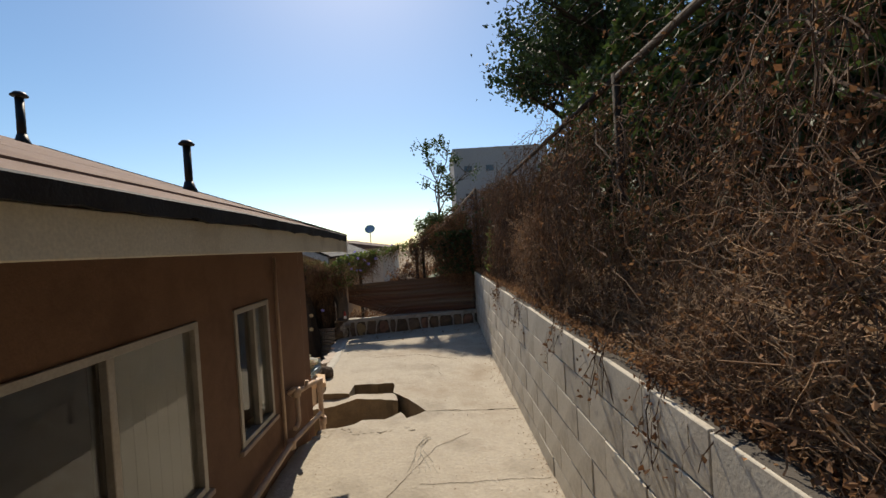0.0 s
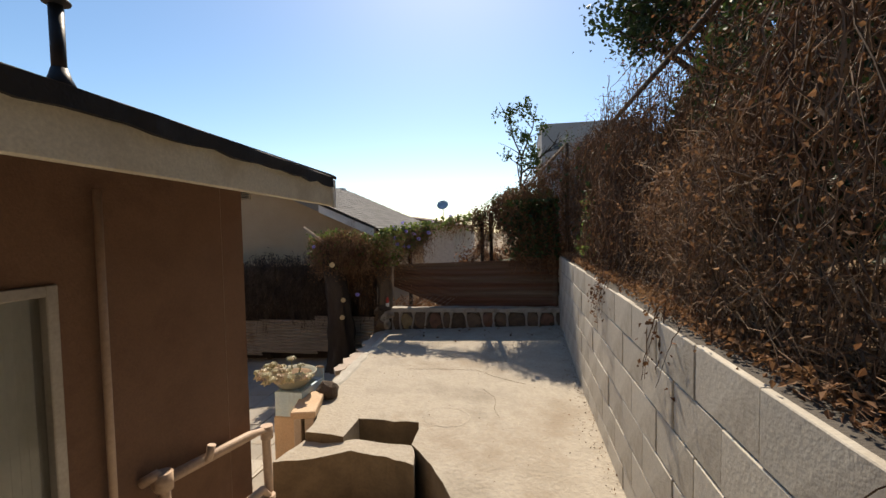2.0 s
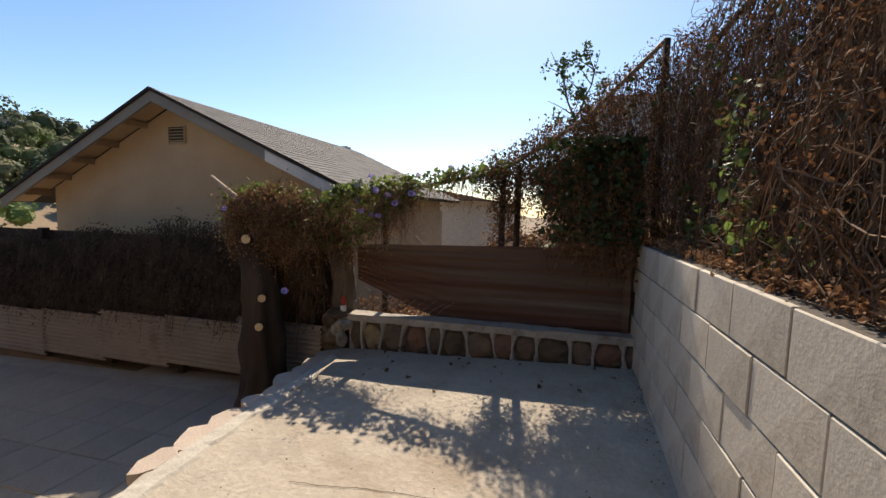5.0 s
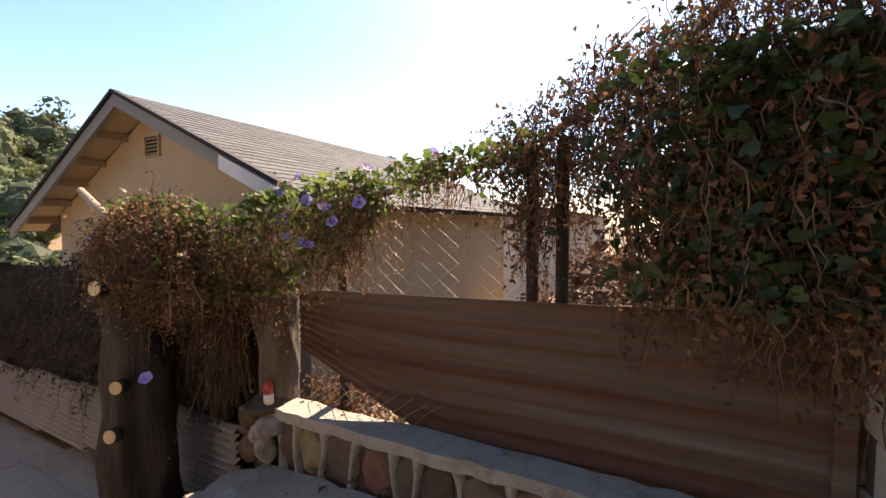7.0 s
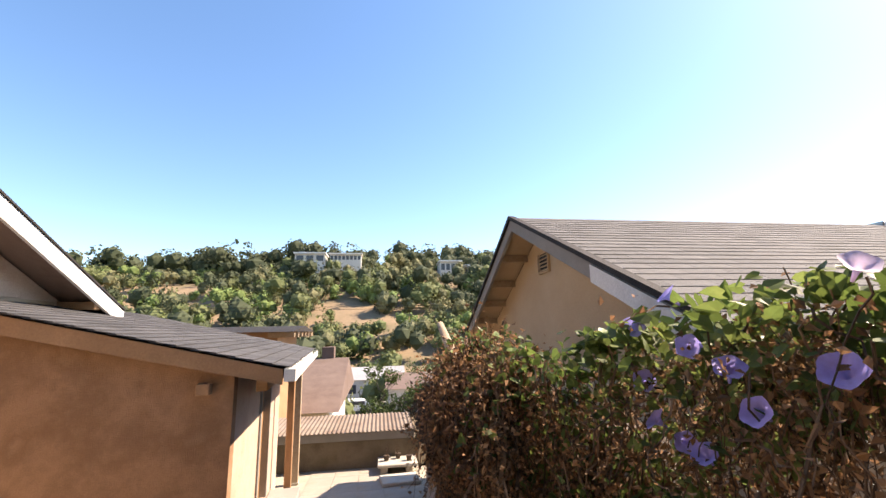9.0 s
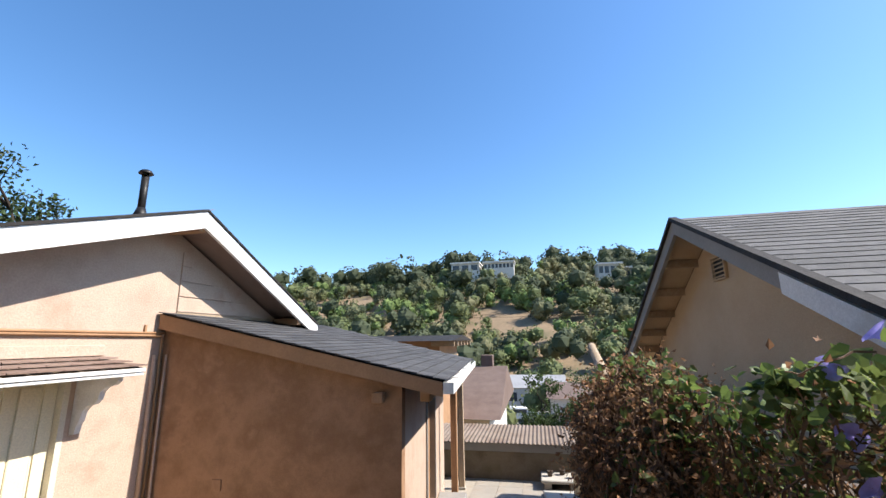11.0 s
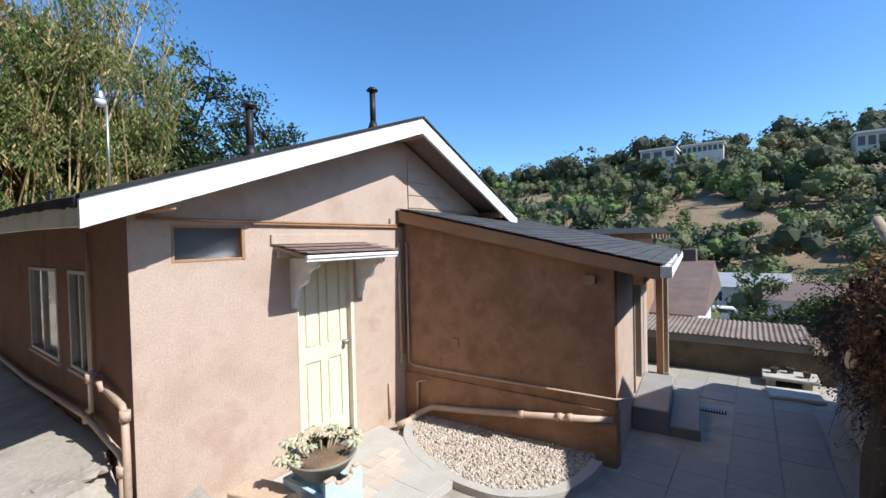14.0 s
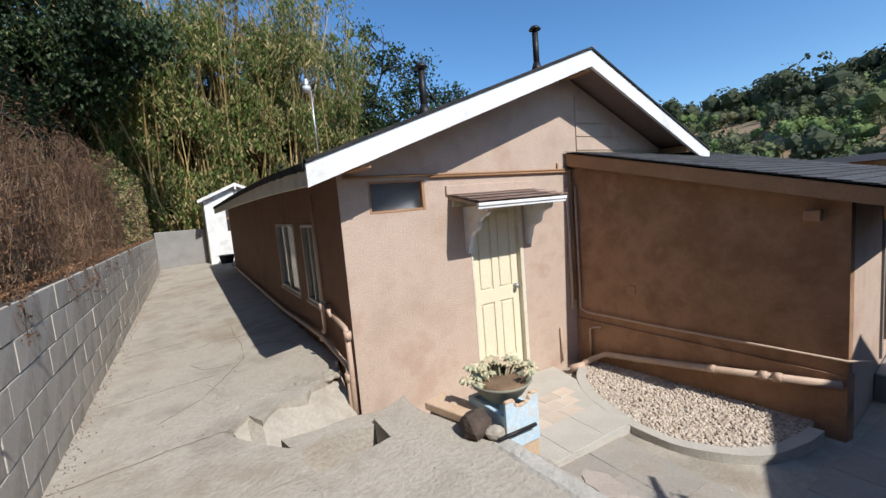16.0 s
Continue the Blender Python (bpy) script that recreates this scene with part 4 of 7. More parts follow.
adoor = setting(new("door_2"), "dark wooden annex door with a grey frame", "door")
part("door_leaf", boxes((ADOOR[0] + 0.06, ADOOR[1] - 0.06, AY1 - 0.1, AY1 - 0.06, ADOOR[2], ADOOR[3] - 0.05), bevel=0.004), WOOD, adoor)
part("door_frame", boxes((ADOOR[0], ADOOR[0] + 0.06, AY1 - 0.12, AY1 + 0.02, ADOOR[2], ADOOR[3]), (ADOOR[1] - 0.06, ADOOR[1], AY1 - 0.12, AY1 + 0.02, ADOOR[2], ADOOR[3]), (ADOOR[0] + 0.06, ADOOR[1] - 0.06, AY1 - 0.12, AY1 + 0.02, ADOOR[3] - 0.05, ADOOR[3])), STEP, adoor)
part("door_knob", boxes((ADOOR[1] - 0.13, ADOOR[1] - 0.10, AY1 - 0.06, AY1 - 0.02, 1.2, 1.24), bevel=0.008), GALV, adoor)

aroof = thing("annex_roof", "lean-to annex roof with charcoal asphalt shingles", "roof")
RY0, RY1 = FRONT + 0.012, 7.2
bm = bmesh.new()
xa, xb = annex_x(RY0) + 0.07, annex_x(RY1) + 0.09
hexa(bm, [(-7.5, RY0, annex_roof_z(RY0) - 0.08), (xa, RY0, annex_roof_z(RY0) - 0.08), (xb, RY1, annex_roof_z(RY1) - 0.08), (-7.5, RY1, annex_roof_z(RY1) - 0.08)],
     [(-7.5, RY0, annex_roof_z(RY0)), (xa, RY0, annex_roof_z(RY0)), (xb, RY1, annex_roof_z(RY1)), (-7.5, RY1, annex_roof_z(RY1))])
part("roof_deck", bm, TAR, aroof)
bm = bmesh.new()
hexa(bm, [(xa, RY0, annex_roof_z(RY0) - 0.15), (xa + 0.025, RY0, annex_roof_z(RY0) - 0.15), (xb + 0.025, RY1, annex_roof_z(RY1) - 0.13), (xb, RY1, annex_roof_z(RY1) - 0.13)],
     [(xa, RY0, annex_roof_z(RY0) - 0.01), (xa + 0.025, RY0, annex_roof_z(RY0) - 0.01), (xb + 0.025, RY1, annex_roof_z(RY1) - 0.01), (xb, RY1, annex_roof_z(RY1) - 0.01)])
part("rake_board", bm, WOOD, aroof, "ochre painted rake board")
bm = bmesh.new()
z = annex_roof_z(RY1)
for a, b, c, d in ((0.0, 0.006, -0.1, -0.005), (0.0, 0.09, -0.106, -0.1), (0.084, 0.09, -0.1, -0.02)):
    box(bm, -7.55, xb + 0.03, RY1 + 0.01 + a, RY1 + 0.01 + b, z + c, z + d)
box(bm, xb + 0.03, xb + 0.036, RY1 + 0.01, RY1 + 0.1, z - 0.106, z - 0.01)
part("gutter", bm, WHITE, aroof, "white metal rain gutter")
for i in range(6):
    part("gutter_strap", boxes((-7.3 + i * 0.65, -7.3 + i * 0.65 + 0.03, RY1 + 0.006, RY1 + 0.104, z - 0.012, z - 0.006)), WHITE, aroof)
part("eave_beam", boxes((-7.42, xb - 0.12, RY1 - 0.22, RY1 - 0.13, z - 0.19, z - 0.085), bevel=0.006), WOOD, aroof, "brown painted eave beam")
part("beam_end", boxes((annex_x(6.6) - 0.05, annex_x(6.6) + 0.08, 6.56, 6.66, 1.86, 1.95), bevel=0.006), WOOD, aroof)
post = thing("porch_post", "tan painted square porch post on the patio", "post", "porch posts", (-7.36, 7.03, patio_top(-7.6, 7.1)))
part("shaft", boxes((-0.05, 0.05, -0.05, 0.05, 0, z - 0.19 - patio_top(-7.6, 7.1)), bevel=0.008), WOOD_GREY, post)
part("shoe", boxes((-0.06, 0.06, -0.06, 0.06, 0, 0.03), bevel=0.004), CONCRETE_PALE, post)
post2 = thing("porch_post", "brown painted square post beside the annex door", "post", "porch posts", (-6.2, 7.03, patio_top(-6.4, 7.1)))
part("shaft", boxes((-0.045, 0.045, -0.045, 0.045, 0, z - 0.19 - patio_top(-6.4, 7.1)), bevel=0.008), WOOD, post2)

annex_steps = []
for y0_, y1_, h in ((AY1, 7.2, 0.36), (7.2, 7.5, 0.21)):
    bm = boxes((-6.1, -4.72, y0_ + 0.003, y1_, -0.1, h), bevel=0.012)
    annex_steps.append(link_mesh("step", bm, STEP))
    setting(annex_steps[-1], "grey painted concrete step below the annex door", "step")

# annex pipes
ap = thing("annex_waste_pipe", "tan plastic waste pipe along the foot of the annex wall", "pipe")
bm = bmesh.new()
tube(bm, [(annex_x(4.62) + 0.30, 4.58, 0.22), (annex_x(4.7) + 0.14, 4.68, 0.3), (annex_x(4.8) + 0.06, 4.80, 0.36), (annex_x(5.2) + 0.06, 5.2, 0.40), (annex_x(6.8) + 0.06, 6.8, 0.60)], 0.033, 12)
part("pipe", bm, PIPE_TAN, ap)
for yy, zz in ((5.9, 0.488), (6.3, 0.538), (6.4, 0.55)):
    bm = bmesh.new()
    tube(bm, [(annex_x(yy) + 0.06, yy - 0.03, zz - 0.004), (annex_x(yy) + 0.06, yy + 0.03, zz + 0.004)], 0.041, 12)
    part("coupling", bm, PIPE_TAN, ap)
bm = bmesh.new()
tube(bm, [(annex_x(4.62) + 0.36, 4.52, 0.20), (annex_x(4.62) + 0.24, 4.64, 0.24)], 0.045, 12)
part("cleanout", bm, PIPE_TAN, ap)
bm = bmesh.new()
tube(bm, [(annex_x(4.5) + 0.03, 4.47, 2.3), (annex_x(4.5) + 0.03, 4.47, 0.84), (annex_x(4.6) + 0.03, 4.55, 0.81), (annex_x(5.4) + 0.03, 5.4, 0.795), (annex_x(6.82) + 0.03, 6.82, 0.79), (annex_x(6.82) - 0.1, 6.95, 0.78)], 0.011, 8)
acond = tagged(link_mesh("annex_conduit", bm, PIPE_TAN), "thin tan conduit fixed along the annex wall", "conduit")
bm = bmesh.new()
tube(bm, [(annex_x(4.6) + 0.05, 4.6, 0.2), (annex_x(4.6) + 0.05, 4.6, 0.62), (annex_x(4.65) + 0.05, 4.66, 0.65), (annex_x(4.65) + 0.01, 4.72, 0.65)], 0.015, 8)
astub = tagged(link_mesh("stub_pipe", bm, PIPE_TAN), "short bent tan pipe in the annex corner", "pipe")
bm = boxes((annex_x(5.1) - 0.01, annex_x(5.1) + 0.012, 5.06, 5.15, 1.09, 1.19), bevel=0.004)
aplate = tagged(link_mesh("wall_plate", bm, STUCCO_OLD), "square painted cover plate on the annex wall", "cover plate")

# the annex stands slightly turned against the house
TURNED = Matrix.Translation((-3.68, FRONT, 0)) @ pose(0, 0, 0, 0, 0, 5.43) @ Matrix.Translation((3.68, -FRONT, 0))
for ob in (wall_a, wall_b, wall_c, plinth, adoor, aroof, post, post2, ap, acond, astub, aplate, *annex_steps):
    ob.matrix_basis = TURNED @ ob.matrix_basis


# ---- far end of the terrace: stone ledge, rusted sheet, fence ----
ledge = setting(new("wall_ledge"), "low mortared fieldstone wall with a concrete cap", "wall")
LEDGE_Y = 8.76


def ledge_top(x):
    return 1.065 + 0.012 * (x + 1.5)


def ledge_foot(x):
    return slab_top(x, LEDGE_Y - 0.05)


bm = bmesh.new()
prism(bm, [(-1.5, LEDGE_Y), (1.185, LEDGE_Y), (1.185, 8.88), (-1.56, 8.88)], -0.2, lambda x, y: ledge_top(x) - 0.05)
part("core", bm, STONE_DARK, ledge)
bm = bmesh.new()
prism(bm, rough_edge([(-1.58, LEDGE_Y - 0.045), (1.185, LEDGE_Y - 0.045), (1.185, 8.90), (-1.62, 8.90)], 0.09, 0.012, 2), lambda x, y: ledge_top(x) - 0.062 + 0.012 * noise.noise((x * 7, 0, 3)), lambda x, y: ledge_top(x) + 0.012 * noise.noise((x * 5, y * 5, 0)))
part("cap", bm, MORTAR_PALE, ledge)


def pebble(bm, m, rounds=2):
    bmesh.ops.create_icosphere(bm, subdivisions=rounds, radius=1, matrix=m)


def mortar_rib(x, lean, foot, seed):
    """A bent rib of mortar from the cap down to the floor, wider at both ends."""
    r_ = random.Random(seed)
    bm = bmesh.new()
    z0, z1 = ledge_foot(x) - 0.02, ledge_top(x) - 0.045
    bow = r_.uniform(-0.02, 0.02)
    rows = []
    for k in range(7):
        f = k / 6
        cx = lean * (1 - f) + bow * math.sin(f * math.pi) + r_.uniform(-0.004, 0.004)
        w = 0.015 + 0.028 * max(0.0, f - 0.55) ** 1.2 / 0.4 + foot * max(0.0, 0.35 - f)
        rows.append([(cx - w, 0.0), (cx - w * 0.5, -0.034), (cx + w * 0.5, -0.034), (cx + w, 0.0)])
    grid = [[bm.verts.new((px, LEDGE_Y + py, z0 + (z1 - z0) * k / 6)) for px, py in row] for k, row in enumerate(rows)]
    for a, b in zip(grid, grid[1:]):
        for k in range(3):
            bm.faces.new((a[k], a[k + 1], b[k + 1], b[k])).smooth = True
    bm.faces.new(grid[0]), bm.faces.new(grid[-1])
    ob = part("mortar_rib", bm, MORTAR_PALE, ledge)
    ob.location.x = x


rnd = random.Random(21)
x, i = -1.40, 0
while x < 1.12:
    gap = rnd.uniform(0.13, 0.27)
    mortar_rib(x, rnd.uniform(-0.06, 0.06), rnd.uniform(0.0, 0.05), i)
    mid, z0, z1 = x + gap / 2, ledge_foot(x), ledge_top(x) - 0.07
    bm = bmesh.new()
    pebble(bm, pose(0, 0, 0, 0, rnd.uniform(-20, 20), 0) @ Matrix.Diagonal((gap * rnd.uniform(0.43, 0.5), 0.03, (z1 - z0) * rnd.uniform(0.46, 0.54), 1)), 3)
    for v in bm.verts:
        v.co += 0.022 * Vector((noise.noise(v.co * 10 + Vector((i, 0, 0))), 0.7 * noise.noise(v.co * 14 + Vector((0, 0, i))), noise.noise(v.co * 10 + Vector((0, i, 0)))))
    st = part("stone", bm, (STONE, STONE_DARK, STONE, STONE_RED)[i % 4] if i != 1 else STONE_YELLOW, ledge)
    st.location = (mid, LEDGE_Y - 0.002, (z0 + z1) / 2 + rnd.uniform(-0.015, 0.01))
    if gap > 0.2:
        bm = bmesh.new()
        pebble(bm, Matrix.Diagonal((0.045, 0.03, 0.03, 1)))
        for v in bm.verts:
            v.co += 0.014 * Vector((noise.noise(v.co * 20 + Vector((i, 0, 0))), noise.noise(v.co * 20), noise.noise(v.co * 20 + Vector((0, i, 0)))))
        part("stone", bm, STONE_DARK, ledge).location = (mid + gap * 0.3, LEDGE_Y - 0.004, z0 + 0.03)
    x, i = x + gap, i + 1
for k, (px, py, pz, w, h) in enumerate(((-1.55, 8.74, 0.84, 0.10, 0.11), (-1.44, 8.72, 0.95, 0.09, 0.07), (-1.58, 8.73, 0.99, 0.09, 0.08), (-1.66, 8.76, 0.76, 0.09, 0.10), (-1.46, 8.70, 0.82, 0.06, 0.09), (-1.52, 8.74, 1.06, 0.13, 0.045), (-1.62, 8.72, 0.9, 0.05, 0.06), (-1.5, 8.69, 0.9, 0.045, 0.06))):
    bm = bmesh.new()
    pebble(bm, Matrix.Diagonal((w, w, h, 1)), 3)
    for v in bm.verts:
        v.co += 0.028 * Vector((noise.noise(v.co * 12 + Vector((k, 0, 0))), noise.noise(v.co * 12), noise.noise(v.co * 10 + Vector((0, k, 0))))) + 0.010 * Vector((noise.noise(v.co * 34), noise.noise(v.co * 34 + Vector((k, 3, 0))), 0))
    part("end_stone", bm, (STONE, MORTAR_PALE, STONE_DARK)[k % 3], ledge).location = (px, py, pz)


def shell(bm, thick):
    """A second skin behind a thin sheet, along y and z, closed round the rim."""
    front = bm.faces[:]
    rim = [e for e in bm.edges if len(e.link_faces) == 1]
    twin = {v: bm.verts.new(v.co + thick) for v in bm.verts[:]}
    for f in front:
        bm.faces.new([twin[v] for v in reversed(f.verts)])
    for e in rim:
        a, b = e.verts
        bm.faces.new((a, b, twin[b], twin[a]))
    bmesh.ops.recalc_face_normals(bm, faces=bm.faces)
    return bm


def corrugated(bm, place, u_len, v_len, pitch, depth, cut=None, n_along=24):
    """A sheet with waves along v; place(u, v, w) gives the point, cut(u) the lower limit."""
    n = int(v_len / pitch * 10)
    grid = []
    for i in range(n_along + 1):
        u = u_len * i / n_along
        lo = cut(u) if cut else 0.0
        grid.append([bm.verts.new(place(u, lo + (v_len - lo) * j / n, depth * math.sin(2 * math.pi * (v_len * j / n) / pitch))) for j in range(n + 1)])
    for a, b in zip(grid, grid[1:]):
        for j in range(n):
            bm.faces.new((a[j], b[j], b[j + 1], a[j + 1]))
    return bm


bm = bmesh.new()
corrugated(bm, lambda u, v, w: (-1.40 + u, 8.925 + w, 0.98 + v + 0.03 * u), 2.64, 0.76, 0.084, 0.008, lambda u: max(0.0, 0.40 - 0.42 * u), n_along=48)
shell(bm, Vector((0, 0.004, 0)))
sheet = thing("corrugated_sheet", "rusted corrugated iron sheet fixed behind the stone ledge", "metal sheet")
part("sheet", bm, RUST, sheet)
part("edge_strip", boxes((1.10, 1.16, 8.87, 8.91, 0.9, 1.80), bevel=0.004), RUST, sheet, "rusted steel end post")

fence = thing("chain_link_fence", "old chain-link fence with rusty posts overgrown by vines", "fence")
for x, h in ((0.03, 2.5), (0.17, 2.52), (-1.15, 2.3), (1.33, 3.55)):
    bm = bmesh.new()
    tube(bm, [(x, 9.04, 0.6), (x, 9.04, h)], 0.03, 10)
    part("post", bm, BARK, fence)
bm = bmesh.new()
tube(bm, [(-1.15, 9.04, 2.25), (-0.6, 9.03, 2.36), (0.0, 9.02, 2.47), (0.7, 9.02, 2.9), (1.33, 9.04, 3.55)], 0.02, 8)
part("top_rail", bm, WOOD_GREY, fence)
cols = np.arange(-1.35, 0.02, 0.058)
turns = np.where(np.arange(15) % 2 == 0, 1, -1)
zig = np.stack([turns * 0.058, turns * 0.003, np.full(15, 0.046)], 1)
s0 = np.stack([cols, np.full(len(cols), 9.04), np.full(len(cols), 1.70)], 1)
s0[1::2, 0] += 0.058
rise = np.repeat(zig[None], len(cols), 0)
rise[1::2, :, 0] *= -1
me, _ = strands("mesh_wire", s0, rise, 0.002, 3)
tagged(link_data("mesh_wire", me, STEEL, fence), "galvanised diamond mesh wire")
# torn mesh sticking out below the sheet
rng = np.random.default_rng(4)
for i in range(18):
    f, up = i // 2 / 8, i % 2
    x0 = -1.30 + 0.75 * f
    z0 = 1.08 + 0.24 * (1 - f) if up else 1.09
    step = np.array([(0.026, -0.004, -0.022 if up else 0.020)])
    me, _ = strands("loose_wire", np.array([(x0, 8.90, z0)]), (step + rng.normal(0, 0.003, (7, 3)))[None], 0.003, 5 + i)
    link_data("loose_wire", me, STEEL, fence)

n = 900
p = np.stack([rng.uniform(-1.5, -0.4, n), rng.uniform(8.95, 9.25, n), 0.98 + 0.22 * rng.random(n) ** 1.5], 1)
tagged(link_data("fence_foot_litter", leaves("fence_foot_litter", p, 0.035, 27), VINE_DRY), "dry leaves heaped behind the torn sheet", "leaf litter", "", "stuff")
n = 9000
p = np.stack([rng.uniform(-2.0, 4.0, n), rng.uniform(9.1, 13.0, n), np.zeros(n)], 1)
p[:, 2] = [land(x, y) + 0.03 for x, y in p[:, :2]]
tagged(link_data("slope_litter", leaves("slope_litter", p, 0.06, 28, flat=0.5), VINE_DRY), "brown leaf litter on the ground beyond the fence", "leaf litter", "", "stuff")

# left part of the fence with pale sheets below a thatch of dead vine
yard = thing("patio_fence", "wooden fence with pale corrugated sheets below dead vines", "fence")
for x in (-2.5, -3.6, -4.7, -5.8, -6.9):
    part("post", boxes((x - 0.045, x + 0.045, 8.80, 8.89, 0.0, 1.75), bevel=0.006), BARK, yard)
for i in range(5):
    bm = bmesh.new()
    corrugated(bm, lambda u, v, w: (-1.66 - i * 0.98 - u, 8.655 + 0.014 * (i % 2) + w, 0.36 - 0.05 * i + v), 1.0, 0.58 - 0.03 * (i % 2), 0.05, 0.02, n_along=4)
    shell(bm, Vector((0, 0.003, 0)))
    part("sheet", bm, SHEET_PALE, yard, "pale corrugated metal sheet")
part("kerb", boxes((-7.0, -1.7, 8.70, 8.9, -0.2, 0.12), bevel=0.01), CONCRETE_DARK, yard)
part("rail", boxes((-6.95, -1.68, 8.78, 8.80, 0.75, 0.85), (-6.95, -1.68, 8.78, 8.80, 1.5, 1.6), bevel=0.004), BARK, yard)
part("boarding", boxes((-6.95, -1.68, 8.90, 8.92, 0.1, 1.72), bevel=0.004), BARK, yard, "dark weathered boarding")


def vine_mass(name, label, n_stem, n_leaf, sample, fall, seed, stem_r=(0.0012, 0.0042), leaf_size=0.045, k=12, green=None, stems=VINE_STEM, dry=VINE_DRY, shape=(LEAF_V, LEAF_F), n_green=0, green_size=0.07, green_mat=LEAF_GREEN, spread=(0.007, 0.018, 0.02), wiggle=0.014, keep=None):
    """Hanging stems and leaves: sample(rng, n) gives points, fall the mean step."""
    v = new(name)
    tagged(v, label, "vine")
    rng = np.random.default_rng(seed)
    s = sample(rng, n_stem)
    drift = rng.normal(fall, spread, (n_stem, 1, 3)) + rng.normal(0, wiggle, (n_stem, k, 3))
    if keep is not None:
        s, drift = keep(s, drift)
    r = rng.uniform(*stem_r, n_stem) * np.where(rng.random(n_stem) < 0.05, 1.5, 1)
    me, path = strands("stem_tangle", s, drift, r, seed)
    tagged(link_data("stem_tangle", me, stems, v), kind="stuff")
    if n_leaf:
        along = path.reshape(-1, 3)[rng.integers(0, n_stem * (k + 1), n_leaf)] + rng.normal(0, 0.03, (n_leaf, 3))
        tagged(link_data("dry_leaves", leaves("dry_leaves", along, leaf_size, seed + 1, shape), dry, v), kind="stuff")
    if n_green:
        p = green(rng, n_green)
        tagged(link_data("green_leaves", leaves("green_leaves", p, green_size, seed + 2, (HEART_V, HEART_F), 0.3), green_mat, v), kind="stuff")
    return v


# dead vines over the fence above the block wall
def bank_points(rng, n):
    y = rng.uniform(-9.3, 9.1, n)
    f = rng.random(n) ** 0.8
    top = np.interp(y, [-2, 1.5, 5, 9], [3.6, 3.35, 3.3, 3.5]) + 0.12 * np.sin(y * 1.7) + 0.08 * np.sin(y * 4.1)
    z = 1.9 + f * (top - 1.9)
    x = 1.62 + 0.16 * np.sin(y * 2.3 + z) + 0.10 * np.sin(z * 5 + y) - 0.12 * (1 - f) + rng.normal(0, 0.09, n)
    return np.stack([x, y, z], 1)


def hold_back(s, d):
    """Stems stay behind the face of the block wall."""
    x = s[:, None, 0] + np.cumsum(d[:, :, 0], 1)
    x = np.maximum(x, 1.27 + 0.03 * np.sin(s[:, None, 1] * 9))
    d[:, :, 0] = np.diff(np.concatenate([s[:, None, 0], x], 1), axis=1)
    z = np.maximum(s[:, None, 2] + np.cumsum(d[:, :, 2], 1), 1.87)
    d[:, :, 2] = np.diff(np.concatenate([s[:, None, 2], z], 1), axis=1)
    return s, d


def bank_green(rng, n):
    y = np.concatenate([rng.uniform(6.6, 8.95, n // 2), rng.uniform(-9.2, -4, n - n // 2)])
    z = np.concatenate([rng.uniform(1.75, 3.2, n // 2), rng.uniform(2.1, 3.6, n - n // 2)])
    return np.stack([1.42 + rng.normal(0, 0.08, n), y, z], 1)


vine_mass("dead_vines", "tangle of dead brown vines over the fence on the bank", 7600, 36000, bank_points, (-0.005, 0.0, -0.052), 31, k=9, leaf_size=0.022, spread=(0.011, 0.036, 0.030), wiggle=0.030, green=bank_green, n_green=150, green_size=0.05, green_mat=LEAF_DARK, keep=hold_back)


def tuft_points(rng, n):
    """Loose dry growth standing out from the curtain, in tufts."""
    c = rng.integers(0, 130, n)
    own = np.random.default_rng(6)
    y = (0.6 + 4.6 * own.random(130))[c] + rng.normal(0, 0.16, n)
    z = (1.93 + 0.65 * own.random(130) ** 1.5)[c] + rng.normal(0, 0.12, n)
    x = 1.60 + 0.16 * np.sin(y * 2.3 + z) + 0.10 * np.sin(z * 5 + y) - np.interp(z, [1.85, 2.4, 3.2], [0.24, 0.22, 0.12]) + rng.normal(0, 0.06, n)
    return np.stack([np.maximum(x, 1.30), y, np.maximum(z, 1.9)], 1)


# paler stems and leaves put sunlight into this outer growth's colour
vine_mass("dry_growth", "loose straw-brown dry growth standing out from the dead vines", 4200, 9000, tuft_points, (-0.005, 0.0, -0.008), 35, k=7, stem_r=(0.0008, 0.0021), leaf_size=0.019, stems=VINE_STRAW, dry=VINE_RUST, spread=(0.013, 0.036, 0.030), wiggle=0.022, keep=hold_back)


def back_points(rng, n):
    q = bank_points(rng, n)
    q[:, 1] = rng.uniform(-9.2, -2.0, n)
    q[:, 0] -= 0.16 + np.abs(rng.normal(0, 0.05, n))
    q[:, 0] = np.maximum(q[:, 0], 1.3)
    return q


vine_mass("bank_bush", "sunlit yellow-green bush hanging over the block wall", 700, 7000, back_points, (-0.004, 0.0, -0.03), 39, k=7, leaf_size=0.045, dry=LEAF_STRAW, green=back_points, n_green=2600, green_size=0.055, keep=hold_back)


def corner_points(rng, n):
    q = bank_points(rng, n)
    q[:, 1] = rng.uniform(5.6, 9.2, n)
    q[:, 0] += 0.06 + np.abs(rng.normal(0, 0.12, n))
    return q


vine_mass("dead_vines", "thicker tangle of dead vines at the fence corner", 2800, 15000, corner_points, (-0.005, 0.0, -0.062), 37, k=9, leaf_size=0.022, keep=hold_back)


def top_points(rng, n):
    y = rng.uniform(-9.3, 9.1, n)
    return np.stack([1.66 + rng.normal(0, 0.12, n), y, 3.4 + 0.1 * np.sin(y * 1.7) + rng.normal(0, 0.1, n)], 1)


